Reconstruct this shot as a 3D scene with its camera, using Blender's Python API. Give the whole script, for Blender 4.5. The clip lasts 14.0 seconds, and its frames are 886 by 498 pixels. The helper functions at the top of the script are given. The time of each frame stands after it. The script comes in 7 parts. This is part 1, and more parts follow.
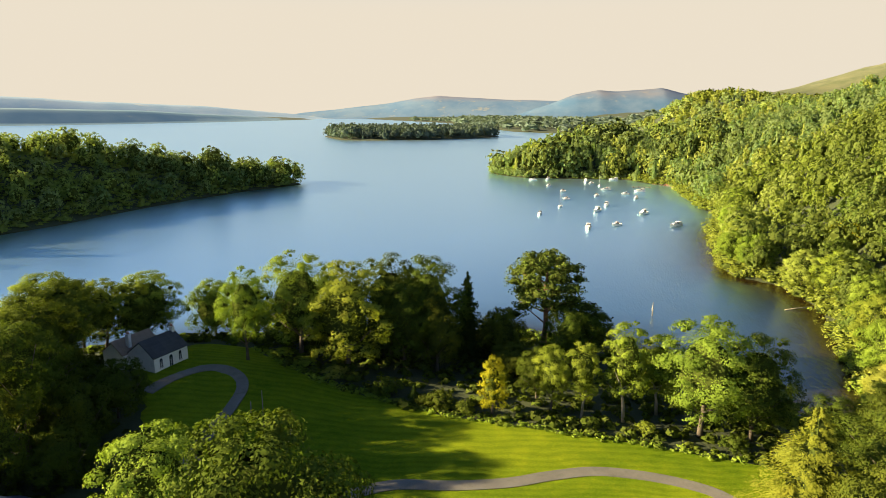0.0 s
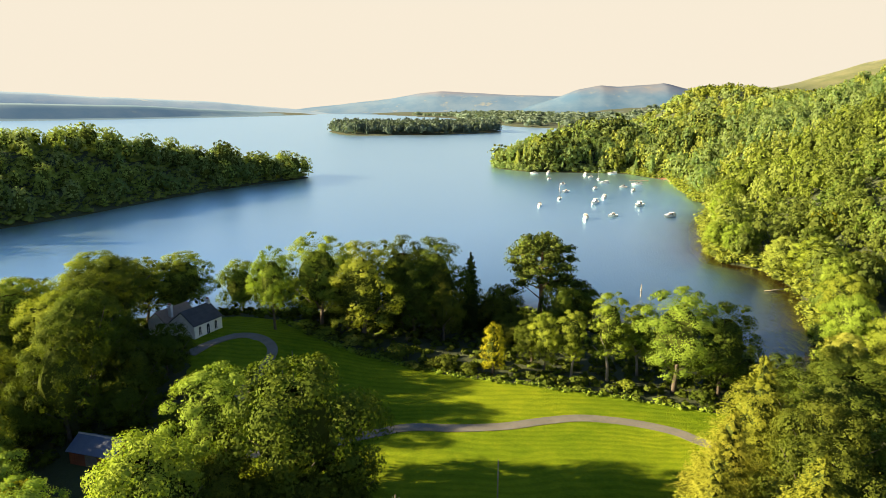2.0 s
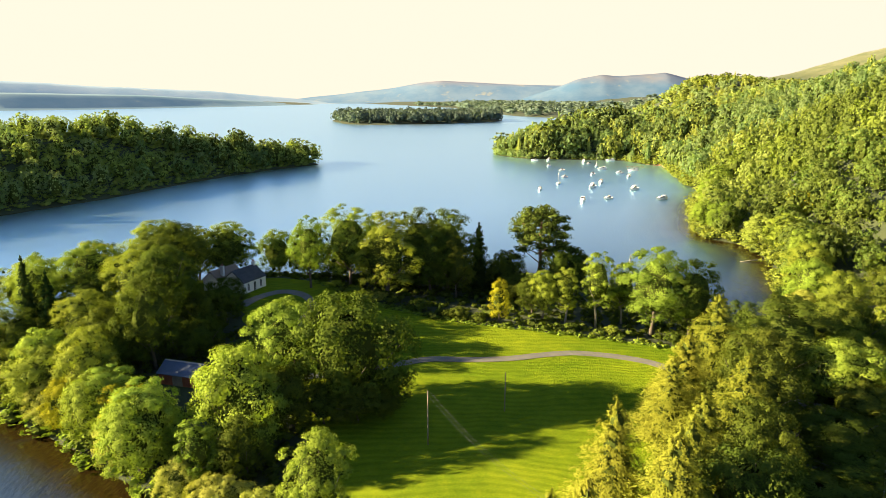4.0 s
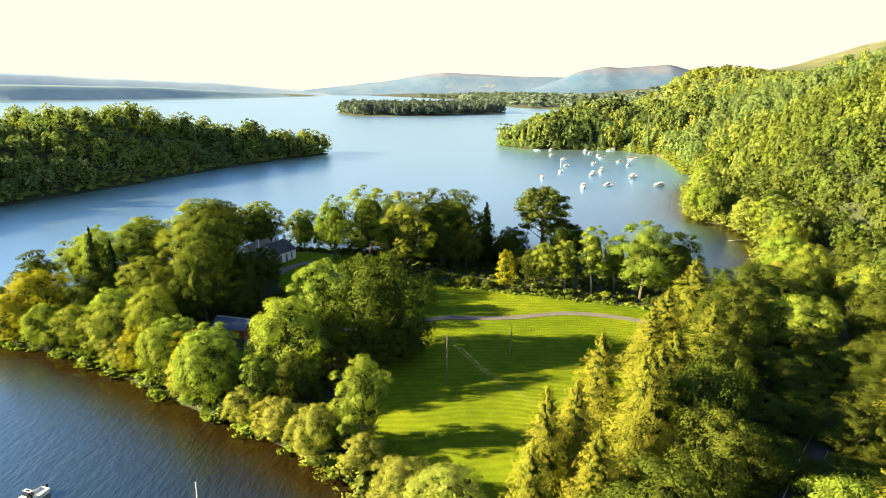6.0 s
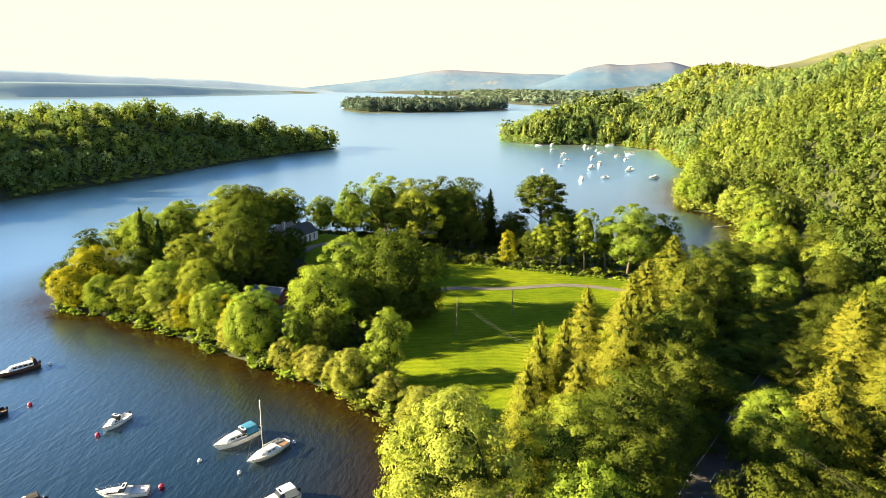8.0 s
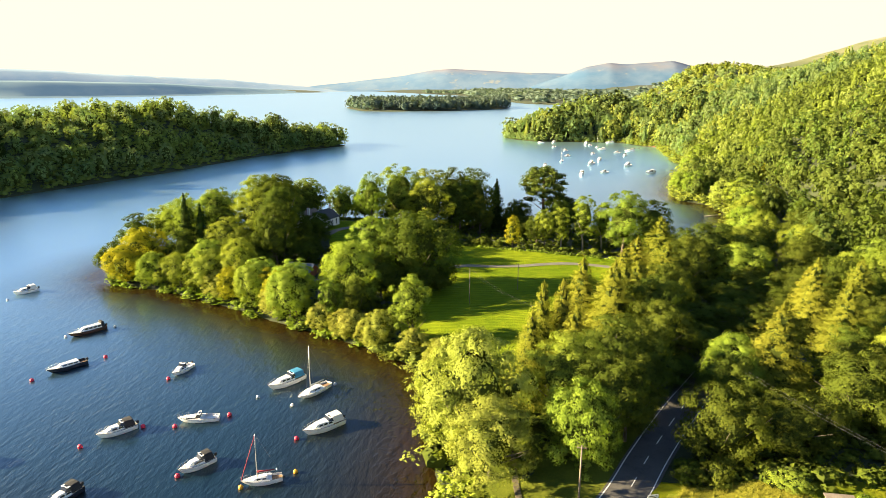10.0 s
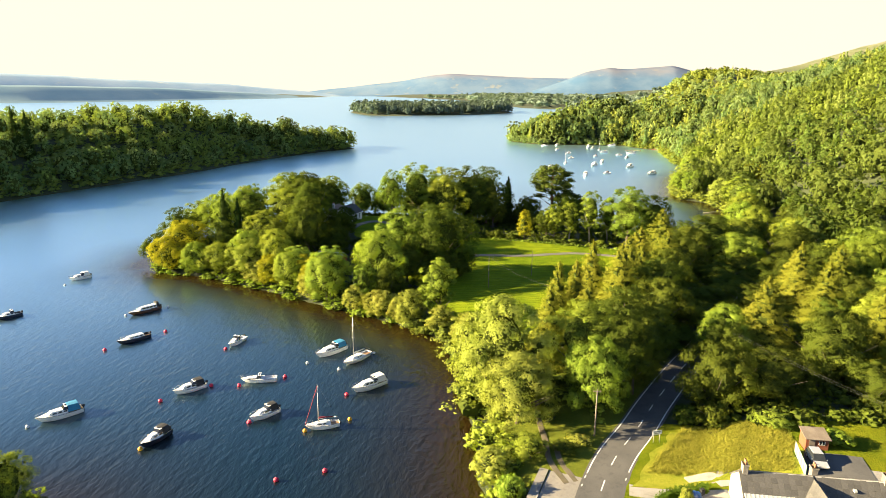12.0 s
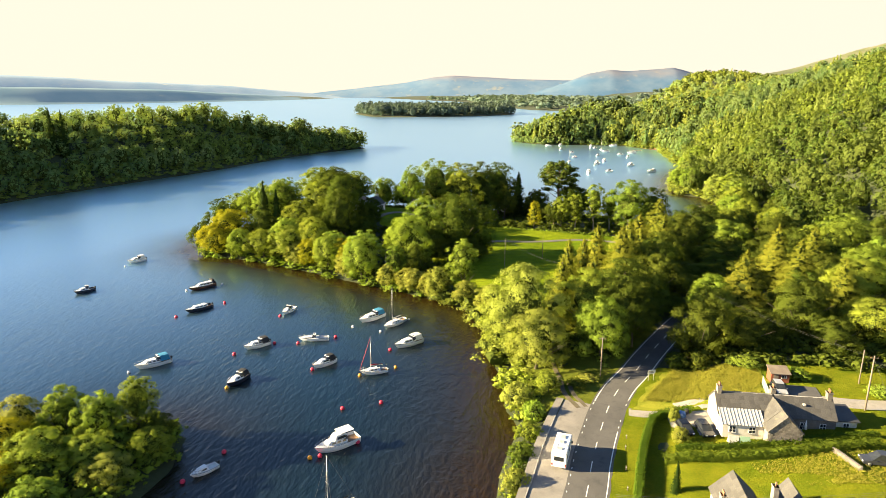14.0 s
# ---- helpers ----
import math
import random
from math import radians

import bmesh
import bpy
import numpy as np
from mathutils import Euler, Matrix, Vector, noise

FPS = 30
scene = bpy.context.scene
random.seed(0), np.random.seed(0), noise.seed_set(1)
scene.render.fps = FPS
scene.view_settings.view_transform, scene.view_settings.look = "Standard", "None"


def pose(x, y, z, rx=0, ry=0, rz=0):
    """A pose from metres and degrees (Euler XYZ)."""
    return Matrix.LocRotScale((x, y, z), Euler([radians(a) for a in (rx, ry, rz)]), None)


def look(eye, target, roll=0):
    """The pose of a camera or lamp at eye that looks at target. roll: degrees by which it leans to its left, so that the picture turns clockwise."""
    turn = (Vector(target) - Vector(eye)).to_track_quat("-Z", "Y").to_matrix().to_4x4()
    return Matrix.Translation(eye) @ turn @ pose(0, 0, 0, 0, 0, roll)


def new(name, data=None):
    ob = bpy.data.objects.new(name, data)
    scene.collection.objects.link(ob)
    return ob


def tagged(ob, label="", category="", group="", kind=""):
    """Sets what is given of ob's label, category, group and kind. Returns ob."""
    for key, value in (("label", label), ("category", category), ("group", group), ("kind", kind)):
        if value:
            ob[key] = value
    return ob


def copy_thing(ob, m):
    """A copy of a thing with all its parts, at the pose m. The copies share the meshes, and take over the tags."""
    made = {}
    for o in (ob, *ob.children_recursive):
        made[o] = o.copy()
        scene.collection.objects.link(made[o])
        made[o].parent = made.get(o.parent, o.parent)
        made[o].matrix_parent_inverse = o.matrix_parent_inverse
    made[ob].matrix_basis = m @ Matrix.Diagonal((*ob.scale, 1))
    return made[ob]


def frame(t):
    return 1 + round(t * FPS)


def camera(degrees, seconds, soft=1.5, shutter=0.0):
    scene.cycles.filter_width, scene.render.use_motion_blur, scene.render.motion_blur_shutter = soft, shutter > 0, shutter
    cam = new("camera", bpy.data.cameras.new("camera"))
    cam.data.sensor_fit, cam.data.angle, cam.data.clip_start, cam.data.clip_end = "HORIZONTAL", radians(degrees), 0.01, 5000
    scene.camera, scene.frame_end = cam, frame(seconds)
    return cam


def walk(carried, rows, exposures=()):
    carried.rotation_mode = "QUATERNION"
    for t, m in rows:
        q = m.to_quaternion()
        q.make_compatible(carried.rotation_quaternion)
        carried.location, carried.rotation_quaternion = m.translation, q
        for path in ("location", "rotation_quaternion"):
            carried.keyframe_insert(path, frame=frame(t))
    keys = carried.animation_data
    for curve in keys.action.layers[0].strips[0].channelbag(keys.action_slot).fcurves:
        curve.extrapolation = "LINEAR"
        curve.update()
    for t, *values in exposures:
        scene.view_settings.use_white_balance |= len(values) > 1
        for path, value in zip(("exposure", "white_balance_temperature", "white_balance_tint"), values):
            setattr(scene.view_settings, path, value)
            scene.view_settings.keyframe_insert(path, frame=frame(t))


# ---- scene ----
cam = camera(70.0, 14.0, 0.75)

PATH = [
    (0, (0.017, 45.582, 56.242), (-1.263, 55.267, 54.102), 0.1),
    (0.5, (0.497, 43.308, 56.245), (-0.803, 52.988, 54.105), 0.1),
    (1, (0.871, 39.746, 56.370), (-0.434, 49.416, 54.200), 0.1),
    (1.5, (1.052, 35.394, 56.443), (-0.253, 45.059, 54.243), 0.1),
    (2, (1.264, 30.125, 56.539), (-0.051, 39.785, 54.329), 0.1),
    (2.5, (1.357, 24.478, 56.432), (0.042, 34.133, 54.192), 0.1),
    (3, (1.439, 18.184, 56.440), (0.124, 27.829, 54.160), 0.1),
    (5.5, (1.082, -7.751, 55.985), (-0.258, 1.849, 53.525), 0.1),
    (6, (1.284, -12.359, 56.099), (-0.071, -2.764, 53.619), 0.1),
    (6.5, (1.505, -17.291, 56.093), (0.140, -7.706, 53.598), 0.1),
    (7, (1.657, -22.102, 56.010), (0.282, -12.522, 53.505), 0.1),
    (7.5, (1.901, -27.133, 56.161), (0.521, -17.553, 53.651), 0.1),
    (8, (2.279, -32.254, 56.099), (0.894, -22.679, 53.579), 0.1),
    (10.5, (1.990, -56.255, 55.826), (0.570, -46.685, 53.291), 0.1),
    (11, (1.136, -60.161, 55.718), (-0.279, -50.586, 53.203), 0.1),
    (11.5, (0.134, -64.488, 55.651), (-1.281, -54.908, 53.166), 0.1),
    (12, (-1.130, -69.000, 55.640), (-2.555, -59.415, 53.175), 0.1),
    (12.5, (-2.504, -74.281, 55.591), (-3.919, -64.686, 53.146), 0.1),
    (13, (-3.311, -79.918, 55.631), (-4.726, -70.323, 53.206), 0.1),
    (13.5, (-3.923, -86.120, 55.718), (-5.338, -76.520, 53.298), 0.1),
    (14, (-3.836, -91.985, 55.871), (-5.281, -82.395, 53.431), 0.1),
]
walk(cam, [(t, look(eye, target, roll)) for t, eye, target, roll in PATH], [(0, 2.10), (1.5, 2.21), (3, 2.38), (5.5, 2.58), (8, 2.62), (11, 2.62), (14, 2.5)])

# ---------------------------------------------------------------- world and light
SUN_FROM = Vector((-1.0, -0.14, 0.325)).normalized()
sun = new("sun", bpy.data.lights.new("sun", "SUN"))
sun.matrix_basis = look(SUN_FROM * 300, (0, 0, 0))
sun.data.energy, sun.data.angle, sun.data.color = 5.0, radians(0.6), (1.0, 0.80, 0.47)
world = bpy.data.worlds.new("world")
scene.world = world
world.use_nodes = True
wn = world.node_tree
sky = wn.nodes.new("ShaderNodeTexSky")
sky.sky_type, sky.sun_disc = "NISHITA", False
sky.sun_elevation, sky.sun_rotation = math.asin(SUN_FROM.z), radians(262)
sky.air_density, sky.dust_density, sky.ozone_density, sky.altitude = 0.65, 0.1, 1.6, 60
# warm evening haze that thins out with height, all round the horizon
geo = wn.nodes.new("ShaderNodeNewGeometry")
sep = wn.nodes.new("ShaderNodeSeparateXYZ")
wn.links.new(geo.outputs["Position"], sep.inputs[0])
haze = wn.nodes.new("ShaderNodeMapRange")
haze.interpolation_type = "SMOOTHERSTEP"
for k, v in (("From Min", 0.30), ("From Max", 0.13), ("To Min", 0.0), ("To Max", 1.0)):
    haze.inputs[k].default_value = v
wn.links.new(sep.outputs["Z"], haze.inputs["Value"])
glow = wn.nodes.new("ShaderNodeBackground")
glow.inputs[0].default_value, glow.inputs[1].default_value = (1.0, 0.89, 0.715, 1), 0.196
mixed = wn.nodes.new("ShaderNodeMixShader")
wn.links.new(sky.outputs[0], wn.nodes["Background"].inputs[0])
wn.nodes["Background"].inputs[1].default_value = 0.05
wn.links.new(haze.outputs[0], mixed.inputs[0])
wn.links.new(wn.nodes["Background"].outputs[0], mixed.inputs[1])
wn.links.new(glow.outputs[0], mixed.inputs[2])
wn.links.new(mixed.outputs[0], wn.nodes["World Output"].inputs["Surface"])


# ---------------------------------------------------------------- materials
def nodes_of(name):
    m = bpy.data.materials.new(name)
    m.use_nodes = True
    t = m.node_tree
    return m, t, t.nodes["Principled BSDF"]


def add(t, kind, **inputs):
    n = t.nodes.new(kind)
    for k, v in inputs.items():
        n.inputs[k.replace("_", " ")].default_value = v
    return n


def rgb(c):
    return (c[0], c[1], c[2], 1.0)


def noise_at(t, scale, detail=4.0, rough=0.55, coords=None):
    n = add(t, "ShaderNodeTexNoise", Scale=scale, Detail=detail, Roughness=rough)
    if coords is not None:
        t.links.new(coords, n.inputs["Vector"])
    return n


def ramp(t, src, stops):
    r = t.nodes.new("ShaderNodeValToRGB")
    e = r.color_ramp.elements
    while len(e) < len(stops):
        e.new(0.5)
    for el, (p, c) in zip(e, stops):
        el.position, el.color = p, rgb(c)
    t.links.new(src, r.inputs[0])
    return r


def blend(t, fac, a, b, mode="MIX"):
    m = t.nodes.new("ShaderNodeMix")
    m.data_type, m.blend_type = "RGBA", mode
    if isinstance(fac, float):
        m.inputs[0].default_value = fac
    else:
        t.links.new(fac, m.inputs[0])
    for s, v in ((m.inputs[6], a), (m.inputs[7], b)):
        if isinstance(v, tuple):
            s.default_value = rgb(v)
        else:
            t.links.new(v, s)
    return m.outputs[2]


def math_node(t, op, a, b):
    m = t.nodes.new("ShaderNodeMath")
    m.operation = op
    for s, v in ((m.inputs[0], a), (m.inputs[1], b)):
        if isinstance(v, (int, float)):
            s.default_value = v
        else:
            t.links.new(v, s)
    return m.outputs[0]


def surface(name, c1, c2, fine=6.0, broad=0.4, rough=0.7, bump=0.3, metal=0.0, stain=None, depth=0.02, spread=0.12, world_space=False, vary=0.0):
    """A surface with fine grain, broad patches and relief."""
    m, t, p = nodes_of(name)
    if world_space:
        co = t.nodes.new("ShaderNodeNewGeometry").outputs["Position"]
    else:
        co = t.nodes.new("ShaderNodeTexCoord").outputs["Object"]
    f = noise_at(t, fine, 6, 0.65, co)
    b = noise_at(t, broad, 3, 0.5, co)
    r1 = ramp(t, f.outputs[0], [(0.5 - spread * 2, c1), (0.5 + spread * 2, c2)])
    r2 = ramp(t, b.outputs[0], [(0.35, c1), (0.65, c2)])
    col = blend(t, 0.45, r1.outputs[0], r2.outputs[0])
    if stain:
        s = noise_at(t, broad * 2.7, 8, 0.7, co)
        sf = ramp(t, s.outputs[0], [(0.52, (0, 0, 0)), (0.7, (1, 1, 1))])
        col = blend(t, math_node(t, "MULTIPLY", sf.outputs[0], 0.6), col, stain)
    if vary:
        oi = t.nodes.new("ShaderNodeObjectInfo")
        hs = t.nodes.new("ShaderNodeHueSaturation")
        v = math_node(t, "MULTIPLY_ADD", oi.outputs["Random"], 2 * vary)
        v.node.inputs[2].default_value = 1 - vary
        t.links.new(v, hs.inputs["Value"])
        t.links.new(col, hs.inputs["Color"])
        col = hs.outputs[0]
    t.links.new(col, p.inputs["Base Color"])
    p.inputs["Roughness"].default_value, p.inputs["Metallic"].default_value = rough, metal
    if bump:
        bn = add(t, "ShaderNodeBump", Strength=bump, Distance=depth)
        t.links.new(f.outputs[0], bn.inputs["Height"])
        t.links.new(bn.outputs[0], p.inputs["Normal"])
    return m


def foliage(name, dark, mid, light, through_light=0.24, vary=0.12, patch=0.28, grain=1.0):
    """Leaves: tone from leaf to leaf, from tree to tree and in patches; light passes through them."""
    m, t, p = nodes_of(name)
    geo = t.nodes.new("ShaderNodeNewGeometry")
    oi = t.nodes.new("ShaderNodeObjectInfo")
    low = tuple(b + 0.45 * grain * (a - b) for a, b in zip(dark, mid))
    high = tuple(a + 0.45 * grain * (b - a) for a, b in zip(mid, light))
    isl = ramp(t, geo.outputs["Random Per Island"], [(0.0, low), (0.5, mid), (1.0, high)])
    pn = noise_at(t, patch, 3, 0.6, geo.outputs["Position"])
    pr = ramp(t, pn.outputs[0], [(0.34, low), (0.5, mid), (0.68, high)])
    col = blend(t, 0.6, isl.outputs[0], pr.outputs[0])
    hs = t.nodes.new("ShaderNodeHueSaturation")
    v = math_node(t, "MULTIPLY_ADD", oi.outputs["Random"], 2.6 * vary)
    v.node.inputs[2].default_value = 1 - 1.3 * vary
    turn = math_node(t, "FRACT", math_node(t, "MULTIPLY", oi.outputs["Random"], 7.31), 0.0)
    hv = math_node(t, "MULTIPLY_ADD", turn, -0.26 * vary)
    hv.node.inputs[2].default_value = 0.502 + 0.13 * vary
    t.links.new(v, hs.inputs["Value"])
    t.links.new(hv, hs.inputs["Hue"])
    t.links.new(col, hs.inputs["Color"])
    t.links.new(hs.outputs[0], p.inputs["Base Color"])
    p.inputs["Roughness"].default_value = 0.8
    p.inputs["Specular IOR Level"].default_value = 0.02
    tr = t.nodes.new("ShaderNodeBsdfTranslucent")
    warm = blend(t, 0.6, hs.outputs[0], (0.55, 0.6, 0.06), "SOFT_LIGHT")
    t.links.new(warm, tr.inputs["Color"])
    mix = t.nodes.new("ShaderNodeMixShader")
    mix.inputs[0].default_value = through_light + 0.10
    t.links.new(p.outputs[0], mix.inputs[1])
    t.links.new(tr.outputs[0], mix.inputs[2])
    t.links.new(mix.outputs[0], t.nodes["Material Output"].inputs["Surface"])
    return m


def water_material():
    """Dark peaty water: rippled and clear in the bays; out on the open loch rougher, with the sky's blue painted in."""
    m, t, p = nodes_of("loch_water")
    co = t.nodes.new("ShaderNodeNewGeometry").outputs["Position"]
    sp = t.nodes.new("ShaderNodeSeparateXYZ")
    t.links.new(co, sp.inputs[0])
    mp = t.nodes.new("ShaderNodeMapping")
    mp.inputs["Rotation"].default_value = (0, 0, radians(28))
    mp.inputs["Scale"].default_value = (1.0, 0.42, 1.0)
    t.links.new(co, mp.inputs["Vector"])
    small = noise_at(t, 1.1, 3, 0.6, mp.outputs[0])
    large = noise_at(t, 0.36, 2, 0.5, mp.outputs[0])
    calm = noise_at(t, 0.008, 4, 0.6, mp.outputs[0])
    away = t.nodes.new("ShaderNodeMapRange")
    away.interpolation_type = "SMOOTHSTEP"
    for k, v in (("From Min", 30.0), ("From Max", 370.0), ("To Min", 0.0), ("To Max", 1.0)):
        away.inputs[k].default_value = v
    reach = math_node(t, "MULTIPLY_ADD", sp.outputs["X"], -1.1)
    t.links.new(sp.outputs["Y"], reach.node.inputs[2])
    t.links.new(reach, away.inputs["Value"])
    cr = ramp(t, calm.outputs[0], [(0.40, (0.45, 0.45, 0.45)), (0.6, (1, 1, 1))])
    h = math_node(t, "ADD", math_node(t, "MULTIPLY", small.outputs[0], 0.3), math_node(t, "MULTIPLY", large.outputs[0], 0.24))
    b = add(t, "ShaderNodeBump", Distance=1.0)
    near = math_node(t, "SUBTRACT", 1.0, math_node(t, "MULTIPLY", away.outputs[0], 0.66))
    t.links.new(math_node(t, "MULTIPLY", cr.outputs[0], near), b.inputs["Strength"])
    t.links.new(h, b.inputs["Height"])
    t.links.new(b.outputs[0], p.inputs["Normal"])
    # blue of the mirrored sky put into the base colour, stronger far out
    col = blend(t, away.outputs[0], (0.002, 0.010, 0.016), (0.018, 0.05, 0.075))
    at = t.nodes.new("ShaderNodeAttribute")
    at.attribute_name = "shallow"
    sh = ramp(t, at.outputs["Fac"], [(0.10, (0, 0, 0)), (0.75, (1, 1, 1))])
    # brown of peaty shallows, with the trees' reflection painted in as well
    col = blend(t, sh.outputs[0], col, (0.019, 0.0115, 0.003))
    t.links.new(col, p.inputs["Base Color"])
    rg = math_node(t, "MULTIPLY_ADD", math_node(t, "MULTIPLY", away.outputs[0], cr.outputs[0]), 0.05)
    rg.node.inputs[2].default_value = 0.07
    t.links.new(rg, p.inputs["Roughness"])
    p.inputs["IOR"].default_value = 1.333
    # ripples too small to model: a blue-tinted gloss paints in the sky's sheen
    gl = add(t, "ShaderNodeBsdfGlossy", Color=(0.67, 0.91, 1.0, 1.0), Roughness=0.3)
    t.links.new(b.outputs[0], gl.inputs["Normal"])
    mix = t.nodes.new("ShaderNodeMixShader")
    sky_sheen = math_node(t, "MULTIPLY_ADD", away.outputs[0], 0.86)
    sky_sheen.node.inputs[2].default_value = 0.03
    t.links.new(math_node(t, "MULTIPLY", sky_sheen, math_node(t, "SUBTRACT", 1.0, sh.outputs[0])), mix.inputs[0])
    t.links.new(p.outputs[0], mix.inputs[1])
    t.links.new(gl.outputs[0], mix.inputs[2])
    t.links.new(mix.outputs[0], t.nodes["Material Output"].inputs["Surface"])
    return m


M_WATER = water_material()
M_SOIL = surface("forest_floor", (0.022, 0.034, 0.010), (0.050, 0.062, 0.019), 1.5, 0.07, 0.95, 0.6, depth=0.3, world_space=True)


def grassy_heights(m):
    """Pale moor grass on the high open ground."""
    t = m.node_tree
    p = t.nodes["Principled BSDF"]
    was = p.inputs["Base Color"].links[0].from_socket
    sp = t.nodes.new("ShaderNodeSeparateXYZ")
    pos = t.nodes.new("ShaderNodeNewGeometry").outputs["Position"]
    t.links.new(pos, sp.inputs[0])
    up = t.nodes.new("ShaderNodeMapRange")
    for k, v in (("From Min", 84.0), ("From Max", 120.0)):
        up.inputs[k].default_value = v
    t.links.new(sp.outputs["Z"], up.inputs["Value"])
    heath = ramp(t, noise_at(t, 0.02, 6, 0.6, pos).outputs[0], [(0.38, (0.085, 0.10, 0.035)), (0.62, (0.15, 0.15, 0.065))])
    t.links.new(blend(t, up.outputs[0], was, heath.outputs[0]), p.inputs["Base Color"])


grassy_heights(M_SOIL)
M_OAK = foliage("oak_leaves", (0.108, 0.165, 0.021), (0.215, 0.277, 0.034), (0.373, 0.426, 0.053))
M_DARK = foliage("dark_leaves", (0.044, 0.068, 0.011), (0.085, 0.113, 0.015), (0.147, 0.162, 0.021), 0.22)
M_LIME = foliage("lime_leaves", (0.132, 0.191, 0.026), (0.230, 0.298, 0.039), (0.351, 0.404, 0.054), 0.22)
M_GOLD = foliage("gold_leaves", (0.185, 0.184, 0.012), (0.312, 0.299, 0.018), (0.451, 0.418, 0.030), 0.22, 0.04)
M_LARCH = foliage("larch_needles", (0.156, 0.171, 0.021), (0.226, 0.234, 0.027), (0.306, 0.297, 0.038), 0.22, 0.07)
M_FIR = foliage("fir_needles", (0.019, 0.041, 0.011), (0.035, 0.061, 0.013), (0.057, 0.087, 0.016), 0.28)
M_PINE = foliage("pine_needles", (0.093, 0.146, 0.026), (0.178, 0.226, 0.040), (0.276, 0.313, 0.055), 0.28)
M_WILLOW = foliage("willow_leaves", (0.177, 0.211, 0.036), (0.288, 0.318, 0.055), (0.416, 0.424, 0.095), 0.22)
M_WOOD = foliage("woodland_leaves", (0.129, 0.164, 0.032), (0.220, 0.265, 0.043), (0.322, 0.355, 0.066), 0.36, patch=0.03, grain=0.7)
# shaded and sunny tones of one wood, put into the leaf colour
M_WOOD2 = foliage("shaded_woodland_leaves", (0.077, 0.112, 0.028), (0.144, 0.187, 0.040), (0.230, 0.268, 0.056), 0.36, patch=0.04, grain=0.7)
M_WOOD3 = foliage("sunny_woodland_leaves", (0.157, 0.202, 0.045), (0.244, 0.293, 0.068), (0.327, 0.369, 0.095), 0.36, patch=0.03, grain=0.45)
# paler and bluer than near woods: haze over shaded slopes, put into colour
M_ISLE = foliage("hazed_leaves", (0.150, 0.215, 0.084), (0.223, 0.298, 0.111), (0.307, 0.374, 0.146), 0.46, patch=0.03, grain=0.45)
# greyed and blued: distance haze painted into the leaf colour
M_FARWOOD = foliage("hazed_woodland_leaves", (0.078, 0.117, 0.103), (0.120, 0.163, 0.131), (0.176, 0.215, 0.156), 0.2, patch=0.02)
# filling inside crowns for boughs and gaps, its shade put into the colour
M_INNERSHADE = surface("inner_shade", (0.038, 0.052, 0.010), (0.070, 0.088, 0.017), 3, 0.5, 1.0, 0.5, depth=0.1)
M_INNERSHADE.node_tree.nodes["Principled BSDF"].inputs["Specular IOR Level"].default_value = 0.0
M_BARK = surface("bark", (0.055, 0.042, 0.03), (0.14, 0.115, 0.085), 5, 0.6, 0.95, 0.6, depth=0.06)
M_PALEBARK = surface("pale_bark", (0.16, 0.14, 0.11), (0.34, 0.31, 0.26), 5, 0.6, 0.9, 0.5, depth=0.04)


# ---------------------------------------------------------------- mesh helpers
def mesh_of(name, verts, faces, mats, slots=None, smooth=False):
    me = bpy.data.meshes.new(name)
    me.from_pydata(verts, [], faces)
    for mm in mats:
        me.materials.append(mm)
    if slots is not None:
        me.polygons.foreach_set("material_index", np.asarray(slots, dtype=np.int32))
    if smooth:
        me.polygons.foreach_set("use_smooth", np.ones(len(me.polygons), dtype=bool))
    me.update()
    return me


def loose_mesh(name, pts, mats):
    """pts: n x 4 x 3: the corners of loose triangles and a point off each along its shading normal; large ones, the
    shade-coloured hearts of crowns, take a second material.
    """
    n = len(pts)
    nrm = pts[:, 3] - pts[:, :3].mean(1)
    nrm /= np.linalg.norm(nrm, axis=1)[:, None] + 1e-12
    pts = pts[:, :3].copy()
    face = np.cross(pts[:, 1] - pts[:, 0], pts[:, 2] - pts[:, 0])
    back = np.sum(face * nrm, 1) < 0
    pts[back] = pts[back][:, [0, 2, 1]]
    me = bpy.data.meshes.new(name)
    me.vertices.add(3 * n)
    me.vertices.foreach_set("co", np.ascontiguousarray(pts, dtype=np.float32).ravel())
    me.loops.add(3 * n)
    me.loops.foreach_set("vertex_index", np.arange(3 * n, dtype=np.int32))
    me.polygons.add(n)
    me.polygons.foreach_set("loop_start", np.arange(0, 3 * n, 3, dtype=np.int32))
    for mm in mats:
        me.materials.append(mm)
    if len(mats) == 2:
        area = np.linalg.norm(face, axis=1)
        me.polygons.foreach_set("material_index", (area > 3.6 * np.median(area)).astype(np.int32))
    me.update(calc_edges=True)
    at = me.attributes.new("custom_normal", "FLOAT_VECTOR", "CORNER")
    at.data.foreach_set("vector", np.repeat(nrm, 3, axis=0).astype(np.float32).ravel())
    return me


def with_normals(q, nrm=None):
    """Adds to loose triangles a fourth point that stands off each one along its shading normal."""
    face = np.cross(q[:, 1] - q[:, 0], q[:, 2] - q[:, 0])
    size = np.sqrt(np.linalg.norm(face, axis=1))[:, None] + 1e-9
    nrm = face if nrm is None else nrm
    nrm = nrm / (np.linalg.norm(nrm, axis=1)[:, None] + 1e-12)
    return np.concatenate([q, (q.mean(1) + 0.1 * size * nrm)[:, None]], 1)


def halves(q):
    """Loose quads as triangles."""
    return with_normals(np.concatenate([q[:, [0, 1, 2]], q[:, [0, 2, 3]]]))


